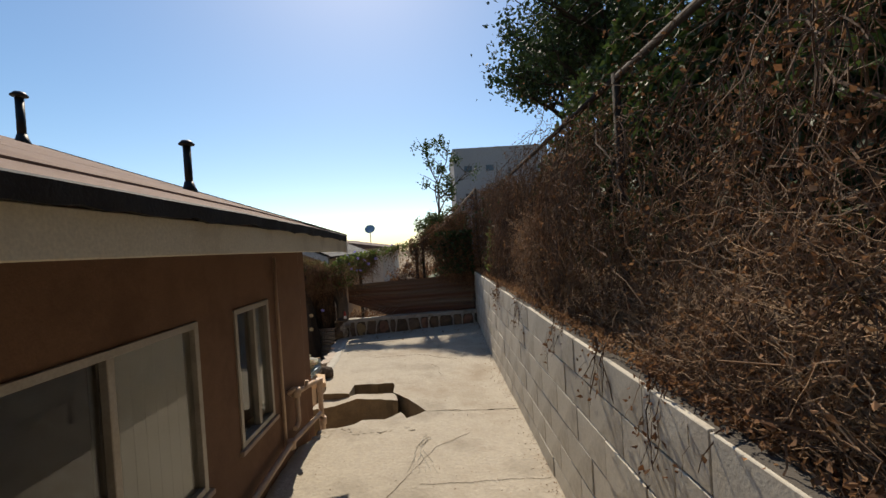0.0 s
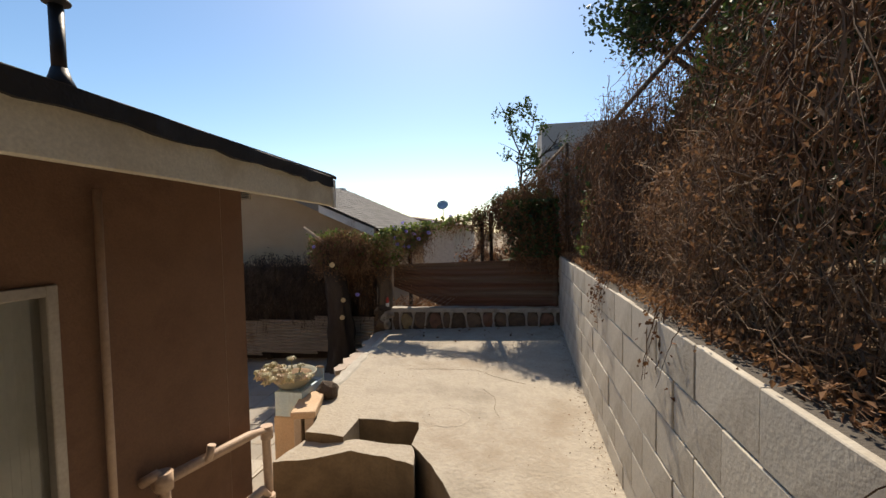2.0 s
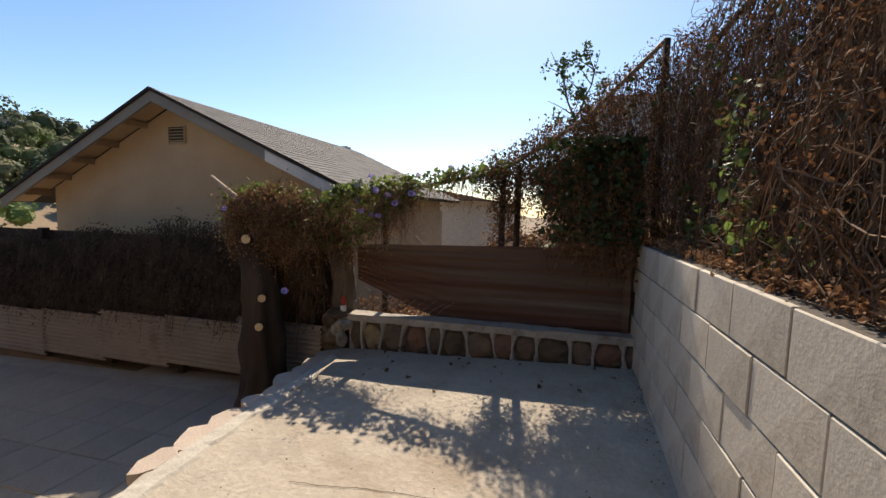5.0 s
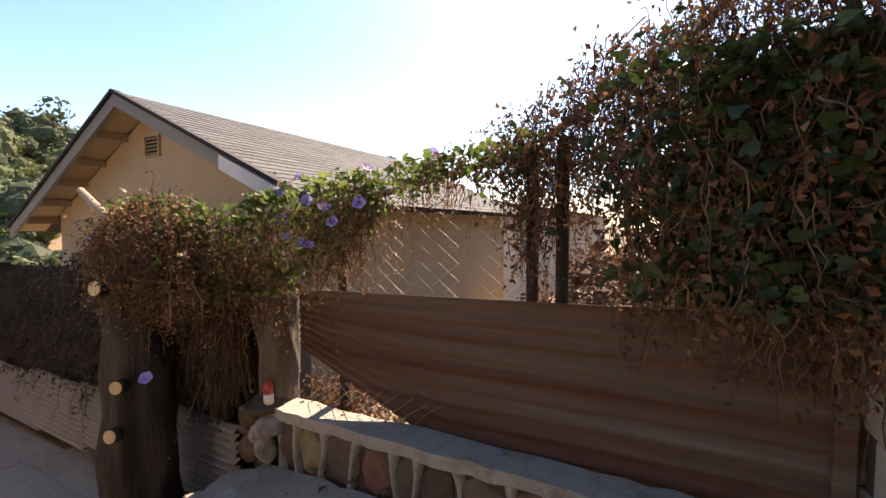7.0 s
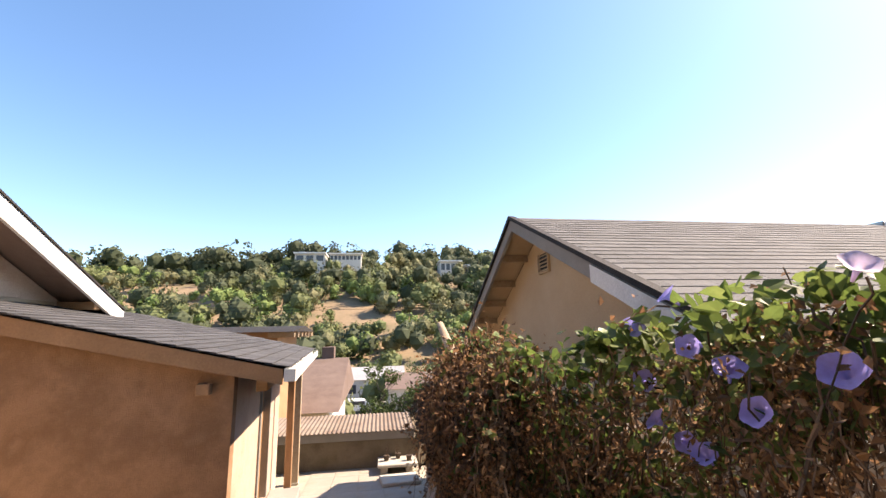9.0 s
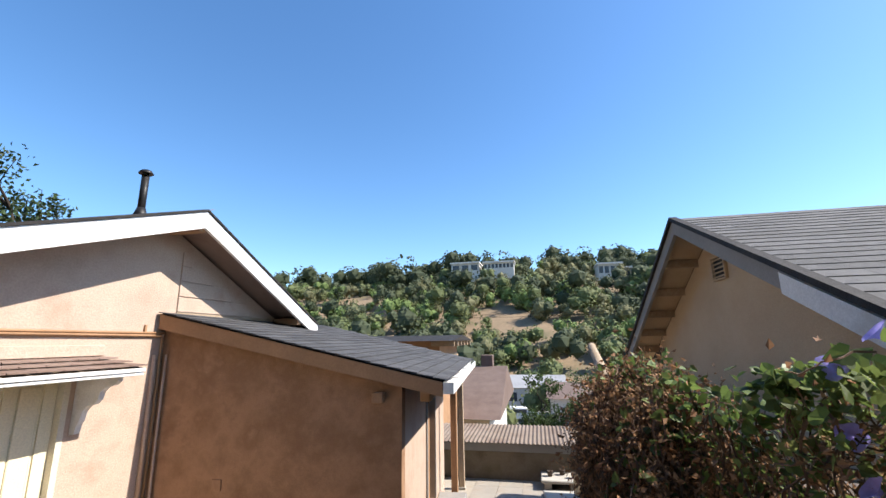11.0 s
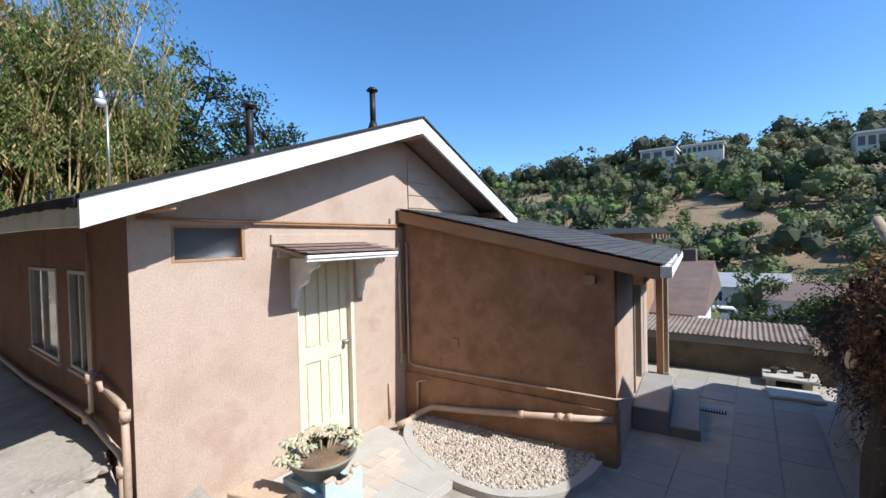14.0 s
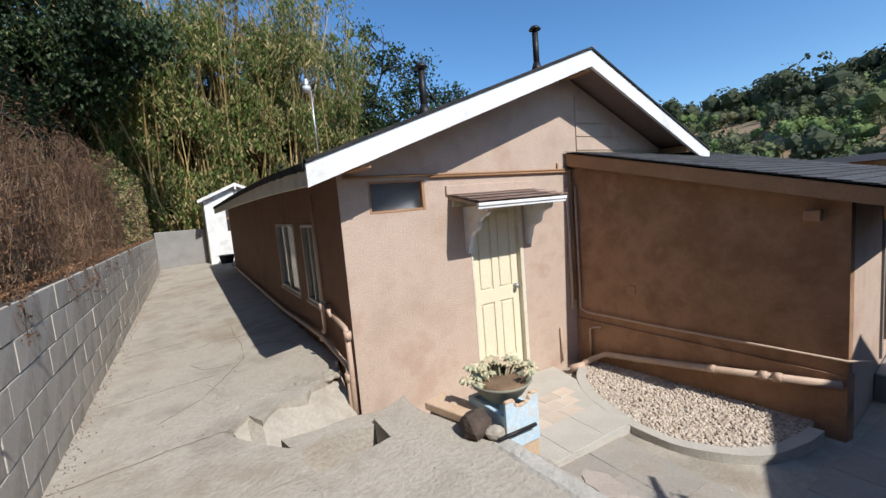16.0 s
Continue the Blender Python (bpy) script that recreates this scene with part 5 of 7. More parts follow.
vine_mass("vine_runners", "long bare vine runners along the top of the bank fence", 420, 4200, top_points, (-0.005, 0.03, -0.01), 33, stem_r=(0.0018, 0.0045), leaf_size=0.022, k=16, keep=hold_back)
for i, (ya, yb) in enumerate(((-9.3, -3.2), (-3.2, 3.0), (3.0, 7.4), (7.4, 9.0))):
    bm = bmesh.new()
    tube(bm, [(1.64, ya, 3.45), (1.64, yb, 3.45)], 0.022, 8)
    tube(bm, [(1.64, ya, 1.7), (1.64, ya, 3.48)], 0.028, 8)
    tagged(link_mesh("fence_rail", bm, BARK), "rusty pipe rail of the overgrown bank fence", "fence", "bank fence rails")
# litter on top of the wall
rng = np.random.default_rng(41)
n = 15000
p = np.stack([1.2 + np.abs(rng.normal(0, 0.16, n)) + 0.02, rng.uniform(-9.3, 8.8, n), np.full(n, WALL_TOP + 0.01)], 1)
p[:, 2] += rng.uniform(0, 0.05, n) + 0.12 * np.clip(p[:, 0] - 1.3, 0, 1)
tagged(link_data("leaf_litter", leaves("leaf_litter", p, 0.024, 42, flat=0.3), VINE_RUST), "dry fallen leaves along the top of the block wall", "leaf litter", "", "stuff")
n = 520
s0 = np.stack([1.31 + np.abs(rng.normal(0, 0.15, n)), rng.uniform(-9.3, 8.8, n), np.full(n, WALL_TOP + 0.03) + rng.uniform(0, 0.08, n)], 1)
me, _ = strands("twigs", s0, rng.normal((0.004, 0, 0), (0.009, 0.045, 0.008), (n, 1, 3)) + rng.normal(0, 0.008, (n, 7, 3)), rng.uniform(0.0014, 0.004, n), 7)
tagged(link_data("fallen_twigs", me, VINE_STRAW), "bleached fallen twigs lying on the wall top", "twigs", "", "stuff")
xs2, ys2 = np.array([1.375, 1.5, 1.7, 2.0, 2.6, 3.5]), np.linspace(-9.6, 9.0, 60)
bv = np.array([(x, y, 1.84 + 0.30 * max(0, x - 1.4) + 0.03 * noise.noise((x * 3, y * 3, 0))) for y in ys2 for x in xs2])
bf = np.array([(j * 6 + i, j * 6 + i + 1, (j + 1) * 6 + i + 1, (j + 1) * 6 + i) for j in range(59) for i in range(5)])
setting(link_data("ground_bank", data_mesh("ground_bank", bv, bf), SOIL), "dry soil bank covered in leaf litter", "ground")


# flowering vine over the fence at the end, with two pruned trunks
def trunk(name, label, pts, radii, cuts, bark=BARK):
    t = thing(name, label, "tree trunk")
    bm = bmesh.new()
    P = [Vector(p) for p in pts]
    fine, rr = [], []
    for i in range(len(P) - 1):
        for s in range(12):
            f = s / 12
            fine.append(P[i].lerp(P[i + 1], f)), rr.append(radii[i] * (1 - f) + radii[i + 1] * f)
    rings = []
    for p, r in zip(fine, rr):
        ring = []
        for k in range(36):
            a = 2 * math.pi * k / 36
            q = r * (1 + 0.22 * noise.noise((math.cos(a) * 2, math.sin(a) * 2, p.z * 3)) + 0.14 * noise.noise((math.cos(a) * 5, math.sin(a) * 5, p.z * 4)) + 0.09 * noise.noise((math.cos(a) * 9, math.sin(a) * 9, p.z * 6)) + 0.05 * math.sin(a * 7 + p.z * 2))
            ring.append(bm.verts.new((p.x + q * math.cos(a), p.y + q * math.sin(a), p.z)))
        rings.append(ring)
    for a, b in zip(rings, rings[1:]):
        for k in range(36):
            bm.faces.new((a[k], a[(k + 1) % 36], b[(k + 1) % 36], b[k])).smooth = True
    bm.faces.new(rings[-1])
    part("bark", bm, bark, t)
    for (x, y, z), way, r in cuts:
        bm = bmesh.new()
        c, d = Vector((x, y, z)), Vector(way).normalized()
        tube(bm, [c - d * 0.05, c], r * 1.12, 14)
        part("limb_stub", bm, bark, t)
        bm = bmesh.new()
        tube(bm, [c, c + d * 0.004], r, 14)
        part("cut_face", bm, CUT_WOOD, t, "pale sawn limb face")
    return t


trunk("pruned_trunk", "dark pruned tree trunk standing on the patio beside the fence", [(-2.05, 8.3, 0.05), (-2.06, 8.33, 0.6), (-2.1, 8.36, 1.3), (-2.2, 8.4, 1.8), (-2.35, 8.45, 2.1)], [0.23, 0.19, 0.17, 0.15, 0.09], [((-1.95, 8.17, 1.28), (0.5, -1, 0.1), 0.034), ((-1.955, 8.135, 1.03), (0.4, -1, 0.1), 0.035), ((-2.10, 8.16, 1.80), (0.3, -1, 0.2), 0.04)])
trunk("gnarled_trunk", "gnarled rough-barked trunk behind the ledge", [(-1.56, 8.87, 0.1), (-1.55, 8.88, 0.9), (-1.52, 8.87, 1.35), (-1.57, 8.86, 1.7), (-1.6, 8.84, 2.0)], [0.16, 0.13, 0.11, 0.15, 0.1], [((-1.5, 8.75, 1.62), (0.25, -1, 0.2), 0.03)], GNARLED)


def glory_points(rng, n):
    x = rng.uniform(-2.6, 0.1, n)
    x = np.where((x > -0.8) & (rng.random(n) < 0.72), rng.uniform(-2.3, -0.8, n), x)
    f = rng.random(n)
    top = np.interp(x, [-2.7, -2.35, -1.9, -1.6, -1.1, -0.5, 0.0, 0.1], [2.2, 2.3, 2.3, 2.2, 2.34, 2.42, 2.5, 2.58])
    low = np.interp(x, [-2.6, -1.9, -1.3, -1.0, -0.6, 0.1], [1.8, 1.75, 1.75, 2.0, 2.38, 2.47])
    y = np.interp(x, [-2.6, -1.8, -1.45, -1.2, 0], [8.46, 8.48, 8.72, 8.84, 9.0]) + rng.normal(0, 0.07, n)
    return np.stack([x, y, low + (top - low) * f + rng.normal(0, 0.03, n)], 1)


glory = vine_mass("morning_glory_vine", "half-dead flowering vine with blue-violet blooms over the fence", 1300, 12000, glory_points, (0.0, -0.001, -0.022), 51, k=8, spread=(0.006, 0.006, 0.014), wiggle=0.011, leaf_size=0.022, dry=VINE_RUST, green=glory_points, n_green=2300, green_size=0.036, keep=lambda s, d: (s, np.concatenate([d[..., :2], np.minimum(d[..., 2:], 0.004)], -1)))
rng = np.random.default_rng(53)
n = 460
x = -1.5 + 1.6 * rng.random(n) ** 1.9
z = np.interp(x, [-1.6, -1.1, -0.5, 0.0, 0.15], [2.24, 2.36, 2.43, 2.5, 2.56]) - np.abs(rng.normal(0, 0.09, n)) + 0.04
p = np.stack([x, np.interp(x, [-1.5, -1.2, 0], [8.70, 8.80, 8.96]) + rng.normal(0, 0.06, n), z], 1)
tagged(link_data("top_leaves", leaves("top_leaves", p, 0.043, 54, (HEART_V, HEART_F), 0.3), LEAF_GREEN, glory), kind="stuff")
FLOWERS = [(-1.13, 8.74, 2.27), (-1.0, 8.73, 2.225), (-1.16, 8.72, 2.04), (-1.08, 8.71, 2.03), (-1.17, 8.73, 2.40), (-1.32, 8.72, 2.32), (-1.30, 8.72, 2.17), (-1.26, 8.72, 2.07), (-0.70, 8.72, 2.41), (-2.45, 8.3, 2.06), (-0.92, 8.71, 2.15), (-0.77, 8.74, 2.24), (-0.45, 8.92, 2.49), (-1.75, 8.22, 1.35)]
for i, p in enumerate(FLOWERS):
    bm = bmesh.new()
    prof = [(0.004, -0.05), (0.007, -0.02), (0.016, 0.0), (0.034, 0.012), (0.042, 0.014)]
    rings = []
    for j, (r, z) in enumerate(prof):
        rings.append([bm.verts.new((r * math.cos(a) * (1 + (0.08 * math.cos(a * 5) if j > 2 else 0)), r * math.sin(a) * (1 + (0.08 * math.cos(a * 5) if j > 2 else 0)), z)) for a in [2 * math.pi * k / 20 for k in range(20)]])
    for a, b in zip(rings, rings[1:]):
        for k in range(20):
            bm.faces.new((a[k], a[(k + 1) % 20], b[(k + 1) % 20], b[k])).smooth = True
    r_ = random.Random(i)
    fl = part("flower", bm, PETAL_WHITE if i == 8 else PETAL, glory, "blue-violet trumpet flower")
    fl.matrix_local = pose(*p, 60 + r_.uniform(-25, 25), 0, r_.uniform(-30, 70)) @ Matrix.Scale(r_.uniform(0.62, 0.85), 4)


def thatch_points(rng, n):
    x = rng.uniform(-7.0, -1.7, n)
    top = np.interp(x, [-7, -6, -4, -2.6, -2.2], [1.4, 1.62, 1.85, 2.0, 2.1]) + 0.05 * np.sin(x * 5)
    z = 1.05 + rng.random(n) ** 0.6 * (top - 1.05)
    return np.stack([x, 8.68 + rng.normal(0, 0.05, n), z], 1)


def skirt_points(rng, n):
    x = rng.uniform(-2.25, -1.70, n)
    z = 1.45 + rng.random(n) ** 0.7 * 0.45
    return np.stack([x, np.interp(x, [-2.3, -1.6, -1.2], [8.64, 8.70, 8.93]) + rng.normal(0, 0.03, n), z], 1)


vine_mass("dead_vine_skirt", "brown skirt of dead vine stems between the trunks", 1500, 2400, skirt_points, (0.0, -0.001, -0.045), 63, k=9, leaf_size=0.026, spread=(0.006, 0.004, 0.014), wiggle=0.008)
vine_mass("dead_vine_thatch", "thick thatch of dead dark vines hanging over the patio fence", 4200, 20000, thatch_points, (0.0, -0.002, -0.045), 61, k=7, leaf_size=0.028, stems=VINE_BLACK, dry=VINE_BLACK)


def arch_points(rng, n):
    x = rng.uniform(-0.1, 1.7, n)
    x = np.where((x < 0.4) & (rng.random(n) < 0.4), rng.uniform(0.4, 1.7, n), x)
    f = rng.random(n)
    top = np.interp(x, [-0.1, 0.2, 0.6, 1.1, 1.7], [2.6, 2.75, 3.0, 3.4, 3.7])
    low = np.interp(x, [-0.1, 0.0, 0.18, 0.2, 0.40, 0.52, 1.7], [2.45, 2.1, 2.1, 2.42, 2.3, 1.9, 1.85])
    return np.stack([x, 8.98 + rng.normal(0, 0.12, n), low + (top - low) * f], 1)


vine_mass("end_vines", "brown and green vines draped over the fence corner", 2400, 22000, arch_points, (0.0, -0.002, -0.03), 71, k=7, spread=(0.008, 0.006, 0.014), wiggle=0.011, leaf_size=0.024, green=arch_points, n_green=420, green_size=0.04, green_mat=LEAF_DARK)


def clump_points(rng, n):
    q = rng.normal(size=(n, 3))
    q /= np.linalg.norm(q, axis=1)[:, None]
    q *= rng.random((n, 1)) ** 0.4
    return np.array([-2.02, 8.38, 1.98]) + q * np.array([0.46, 0.20, 0.30])


vine_mass("dead_vine_clump", "bushy brown clump of dead vine on the pruned trunk", 1900, 13000, clump_points, (0.0, -0.001, -0.014), 81, k=8, leaf_size=0.021, dry=VINE_RUST, green=clump_points, n_green=300, green_size=0.032, spread=(0.004, 0.005, 0.012), wiggle=0.009)
bm = bmesh.new()
tube(bm, [(-2.1, 8.4, 1.7), (-2.3, 8.38, 2.1), (-2.62, 8.32, 2.36)], 0.05, 8, 0.02)
tagged(link_mesh("bare_limb", bm, WOOD_GREY), "bare grey limb end sticking out of the vines", "branch")


def ivy_points(rng, n):
    z = rng.uniform(1.86, 2.7, n)
    x = 1.15 - np.minimum(np.abs(rng.normal(0, 0.27, n)), 0.75) * np.interp(z, [1.4, 1.9, 2.7], [0.5, 1.0, 1.1])
    return np.stack([x, 8.72 + rng.normal(0, 0.07, n), z], 1)


vine_mass("ivy_curtain", "dense dark green ivy hanging over the end of the block wall", 1100, 4200, ivy_points, (0.0, -0.001, -0.025), 87, k=8, leaf_size=0.035, green=ivy_points, n_green=2600, green_size=0.05, green_mat=LEAF_DARK, spread=(0.006, 0.005, 0.012), wiggle=0.01)


def sprig_points(rng, n):
    return np.stack([1.20 + rng.normal(0, 0.01, n), rng.choice([1.1, 1.75, 2.4, 3.1, 4.3, 5.6, 0.2, -1.5, -3.2], n) + rng.normal(0, 0.09, n), 1.89 + rng.uniform(0, 0.05, n)], 1)


vine_mass("hanging_sprigs", "dry vine sprigs hanging over the face of the block wall", 90, 520, sprig_points, (-0.006, 0.0, -0.03), 85, k=8, leaf_size=0.028, spread=(0.002, 0.012, 0.01), wiggle=0.008)

def wall_end_points(rng, n):
    c = np.array([(1.36, 7.45, 2.35), (1.35, 7.35, 2.12), (1.33, 7.2, 1.98), (1.31, 6.95, 1.98), (1.36, 7.9, 2.0), (1.37, 7.5, 2.55)])
    return c[rng.integers(0, len(c), n)] + rng.normal(0, (0.03, 0.09, 0.07), (n, 3))


vine_mass("green_sprig", "fresh green vine sprig with large leaves above the wall", 60, 60, wall_end_points, (-0.003, 0.0, -0.02), 89, k=7, leaf_size=0.03, green=wall_end_points, n_green=150, green_size=0.05, keep=hold_back)

# thicket on the bank behind the fence, a dark backing with shade coloured in
rng = np.random.default_rng(47)
n = 64000
y = np.concatenate([rng.uniform(-10.5, 9.6, 52000), rng.uniform(5.0, 9.6, 12000)])
top = np.interp(y, [-10.5, 2, 5, 6.8, 8.4, 9.6], [6.2, 5.6, 4.3, 3.4, 3.1, 3.0])
lump = 0.5 * np.sin(y * 1.1) + 0.3 * np.sin(y * 2.7 + 1)
z = 2.0 + rng.random(n) ** 0.75 * (top + lump - 2.0)
p = np.stack([2.15 + 0.22 * (z - 2.0) + np.abs(rng.normal(0, 0.55, n)), y, z], 1)
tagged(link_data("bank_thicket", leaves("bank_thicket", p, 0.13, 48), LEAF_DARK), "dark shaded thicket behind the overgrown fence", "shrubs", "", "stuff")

# lighter leaf colour stands for sun on the outer foliage
n = 9000
y = rng.uniform(1.0, 8.2, n)
top = np.interp(y, [1, 5, 6.8, 8.4], [6.4, 5.4, 4.3, 3.6]) + 0.4 * np.sin(y * 2.1)
z = 3.0 + rng.random(n) ** 0.8 * (top - 3.0)
p = np.stack([2.0 + 0.22 * (z - 2.0) + np.abs(rng.normal(0, 0.25, n)), y, z], 1)
p = p[np.sin(p[:, 1] * 3.3 + p[:, 2] * 2) + np.sin(p[:, 2] * 4.1 - p[:, 1] * 1.7) > -0.4]
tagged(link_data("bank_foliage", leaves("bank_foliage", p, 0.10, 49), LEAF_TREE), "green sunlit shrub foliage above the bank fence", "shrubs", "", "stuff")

# ---- the neighbour's house ----
nh = thing("neighbour_house", "cream stucco bungalow with a grey shingled gable roof", "house")
NX0, NX1, NY0, NY1, NRX, NRZ = -7.15, -2.25, 9.83, 14.7, -4.70, 3.58
NEX, NEZ, NWX, NWZ = -1.88, 2.34, -7.75, 2.12


def n_roof(x):
    return NRZ + (NEZ - NRZ) * (x - NRX) / (NEX - NRX) if x > NRX else NRZ + (NWZ - NRZ) * (x - NRX) / (NWX - NRX)


bm = bmesh.new()
lo = [(NX0, NY0), (NX1, NY0), (NX1, NY0 + 0.2), (NX0, NY0 + 0.2)]
for a, b in ((NX0, NRX), (NRX, NX1)):
    hexa(bm, [(a, NY0, -0.4), (b, NY0, -0.4), (b, NY0 + 0.2, -0.4), (a, NY0 + 0.2, -0.4)], [(a, NY0, n_roof(a) - 0.1), (b, NY0, n_roof(b) - 0.1), (b, NY0 + 0.2, n_roof(b) - 0.1), (a, NY0 + 0.2, n_roof(a) - 0.1)])
part("wall", bm, STUCCO_NEXT, nh)
part("wall", boxes((NX1 - 0.2, NX1, NY0 + 0.202, NY1, -0.4, n_roof(NX1) - 0.1)), STUCCO_NEXT, nh)
part("wall", boxes((NX0, NX0 + 0.2, NY0 + 0.202, NY1, -0.4, n_roof(NX0) - 0.1)), STUCCO_NEXT, nh)
part("wall", boxes((NX0, NX1, NY1 + 0.002, NY1 + 0.2, -0.4, 2.1)), STUCCO_NEXT, nh)
for a, za, b, zb in ((NRX, NRZ, NEX, NEZ), (NWX, NWZ, NRX, NRZ)):
    bm = bmesh.new()
    hexa(bm, [(a, 9.5, za - 0.06), (b, 9.5, zb - 0.06), (b, 15.1, zb - 0.06), (a, 15.1, za - 0.06)], [(a, 9.5, za), (b, 9.5, zb), (b, 15.1, zb), (a, 15.1, za)])
    part("roof_deck", bm, TAR, nh)
    bm = bmesh.new()
    hexa(bm, [(a, 9.46, za - 0.15), (b, 9.46, zb - 0.15), (b, 9.497, zb - 0.15), (a, 9.497, za - 0.15)], [(a, 9.46, za - 0.01), (b, 9.46, zb - 0.01), (b, 9.497, zb - 0.01), (a, 9.497, za - 0.01)])
    part("rake_board", bm, STEP, nh, "weathered grey rake board")
    bm = bmesh.new()
    hexa(bm, [(a, 9.43, za - 0.012), (b, 9.43, zb - 0.012), (b, 9.5, zb - 0.008), (a, 9.5, za - 0.008)], [(a, 9.43, za + 0.03), (b, 9.43, zb + 0.03), (b, 9.5, zb + 0.03), (a, 9.5, za + 0.03)])
    part("shingle_edge", bm, TAR, nh, "dark shingle edge along the rake")
bm = bmesh.new()
hexa(bm, [(-2.92, 9.44, n_roof(-2.92) - 0.16), (-1.9, 9.44, n_roof(-1.9) - 0.16), (-1.9, 9.458, n_roof(-1.9) - 0.16), (-2.92, 9.458, n_roof(-2.92) - 0.16)],
     [(-2.92, 9.44, n_roof(-2.92) - 0.03), (-1.9, 9.44, n_roof(-1.9) - 0.03), (-1.9, 9.458, n_roof(-1.9) - 0.03), (-2.92, 9.458, n_roof(-2.92) - 0.03)])
part("rake_board", bm, WHITE, nh, "new white rake board")
for a, b in ((NWX + 0.05, NRX), (NRX, NEX - 0.05)):
    bm = bmesh.new()
    hexa(bm, [(a, 9.5, n_roof(a) - 0.072), (b, 9.5, n_roof(b) - 0.072), (b, 9.84, n_roof(b) - 0.072), (a, 9.84, n_roof(a) - 0.072)], [(a, 9.5, n_roof(a) - 0.063), (b, 9.5, n_roof(b) - 0.063), (b, 9.84, n_roof(b) - 0.063), (a, 9.84, n_roof(a) - 0.063)])
    part("soffit", bm, STUCCO_NEXT, nh)
for x in (-7.3, -6.8, -6.3, -5.8, -5.25, -4.7):
    z = n_roof(x) - 0.07
    part("lookout", boxes((x - 0.03, x + 0.03, 9.5, 9.86, z - 0.09, z), bevel=0.004), WOOD_GREY, nh, "exposed timber lookout under the rake")
vent = part("gable_vent", boxes((-4.83, -4.81, 9.80, 9.84, 2.94, 3.18), (-4.54, -4.52, 9.80, 9.84, 2.94, 3.18), (-4.81, -4.54, 9.80, 9.84, 2.94, 2.955), (-4.81, -4.54, 9.80, 9.84, 3.165, 3.18)), STUCCO_NEXT, nh, "louvred gable vent")
# black sheet stands for the shade behind the slats
part("backing", boxes((-4.81, -4.54, 9.825, 9.829, 2.955, 3.165)), TAR, vent)
for i in range(5):
    bm = bmesh.new()
    box(bm, -4.81, -4.54, -0.015, 0.015, -0.004, 0.004, m=pose(0, 9.812, 2.975 + i * 0.042, 35, 0, 0))
    part("slat", bm, STUCCO_NEXT, vent)
part("chimney_cap", boxes((-4.85, -4.6, 14.5, 14.7, 3.4, 3.62), bevel=0.01), GALV, nh)


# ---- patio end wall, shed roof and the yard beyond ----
setting(link_mesh("wall_patio_end", boxes((-8.45, -8.25, 3.0, 9.0, -1.0, 0.44), bevel=0.01), DARK_RENDER), "low dark stucco wall at the end of the patio", "wall")
lean = thing("lean_to_roof", "rusty corrugated lean-to roof behind the patio wall", "roof")
bm = bmesh.new()
corrugated(bm, lambda u, v, w: (-8.16 - u, 3.2 + v, 0.60 + w + 0.01 * u), 1.6, 5.4, 0.076, 0.01, n_along=3)
shell(bm, Vector((0, 0, -0.003)))
part("sheet", bm, OLD_SHEET, lean)
part("front_beam", boxes((-8.30, -8.22, 3.2, 8.6, 0.445, 0.58), bevel=0.005), STEP, lean, "grey painted beam")
bench = thing("concrete_bench", "small pale concrete bench beside the patio fence", "bench")
part("seat", boxes((-8.2, -7.72, 7.95, 8.62, 0.11, 0.16), bevel=0.012), CONCRETE_PALE, bench)
for y in (8.0, 8.42):
    part("leg", boxes((-8.15, -7.78, y, y + 0.12, patio_top(-8, 8) - 0.02, 0.11), bevel=0.01), CONCRETE_PALE, bench)
slab_low = bmesh.new()
box(slab_low, -0.24, 0.24, -0.3, 0.3, 0.0, 0.055, bevel=0.012, m=pose(-7.35, 8.3, patio_top(-7.35, 8.3) - 0.004, 0, -2, 6))
tagged(link_mesh("loose_slab", slab_low, CONCRETE_PALE), "loose pale concrete slab lying on the patio", "slab")
for px, py in ((-7.95, 8.1), (-8.05, 8.3), (-7.9, 8.48)):
    pt = thing("plant_pot", "small dark pot with a dead plant on the concrete bench", "plant pot", "pots on the bench", (px, py, 0.16))
    bm = bmesh.new()
    lathe(bm, [(0.035, 0), (0.05, 0.08), (0.054, 0.085), (0.044, 0.08), (0.01, 0.06)], 14)
    part("pot", bm, LAVA, pt)
    me, _ = strands("stalks", np.array([(0.0, 0.0, 0.05)] * 7), np.random.default_rng(int(py * 10)).normal((0, 0, 0.028), 0.013, (7, 6, 3)), 0.003, 3)
    link_data("stalks", me, VINE_STEM, pt)
# black plate in place of the unlit hollow under the bars
bm = boxes((-6.15, -6.05, 7.29, 7.57, patio_top(-6.1, 7) - 0.005, patio_top(-6.1, 7) + 0.003))
dr = tagged(link_mesh("floor_drain", bm, TAR), "narrow black floor drain grating in the patio", "drain")
for i in range(9):
    part("bar", boxes((-6.145, -6.055, 7.30 + i * 0.03, 7.312 + i * 0.03, patio_top(-6.1, 7) + 0.0035, patio_top(-6.1, 7) + 0.007)), GALV, dr)


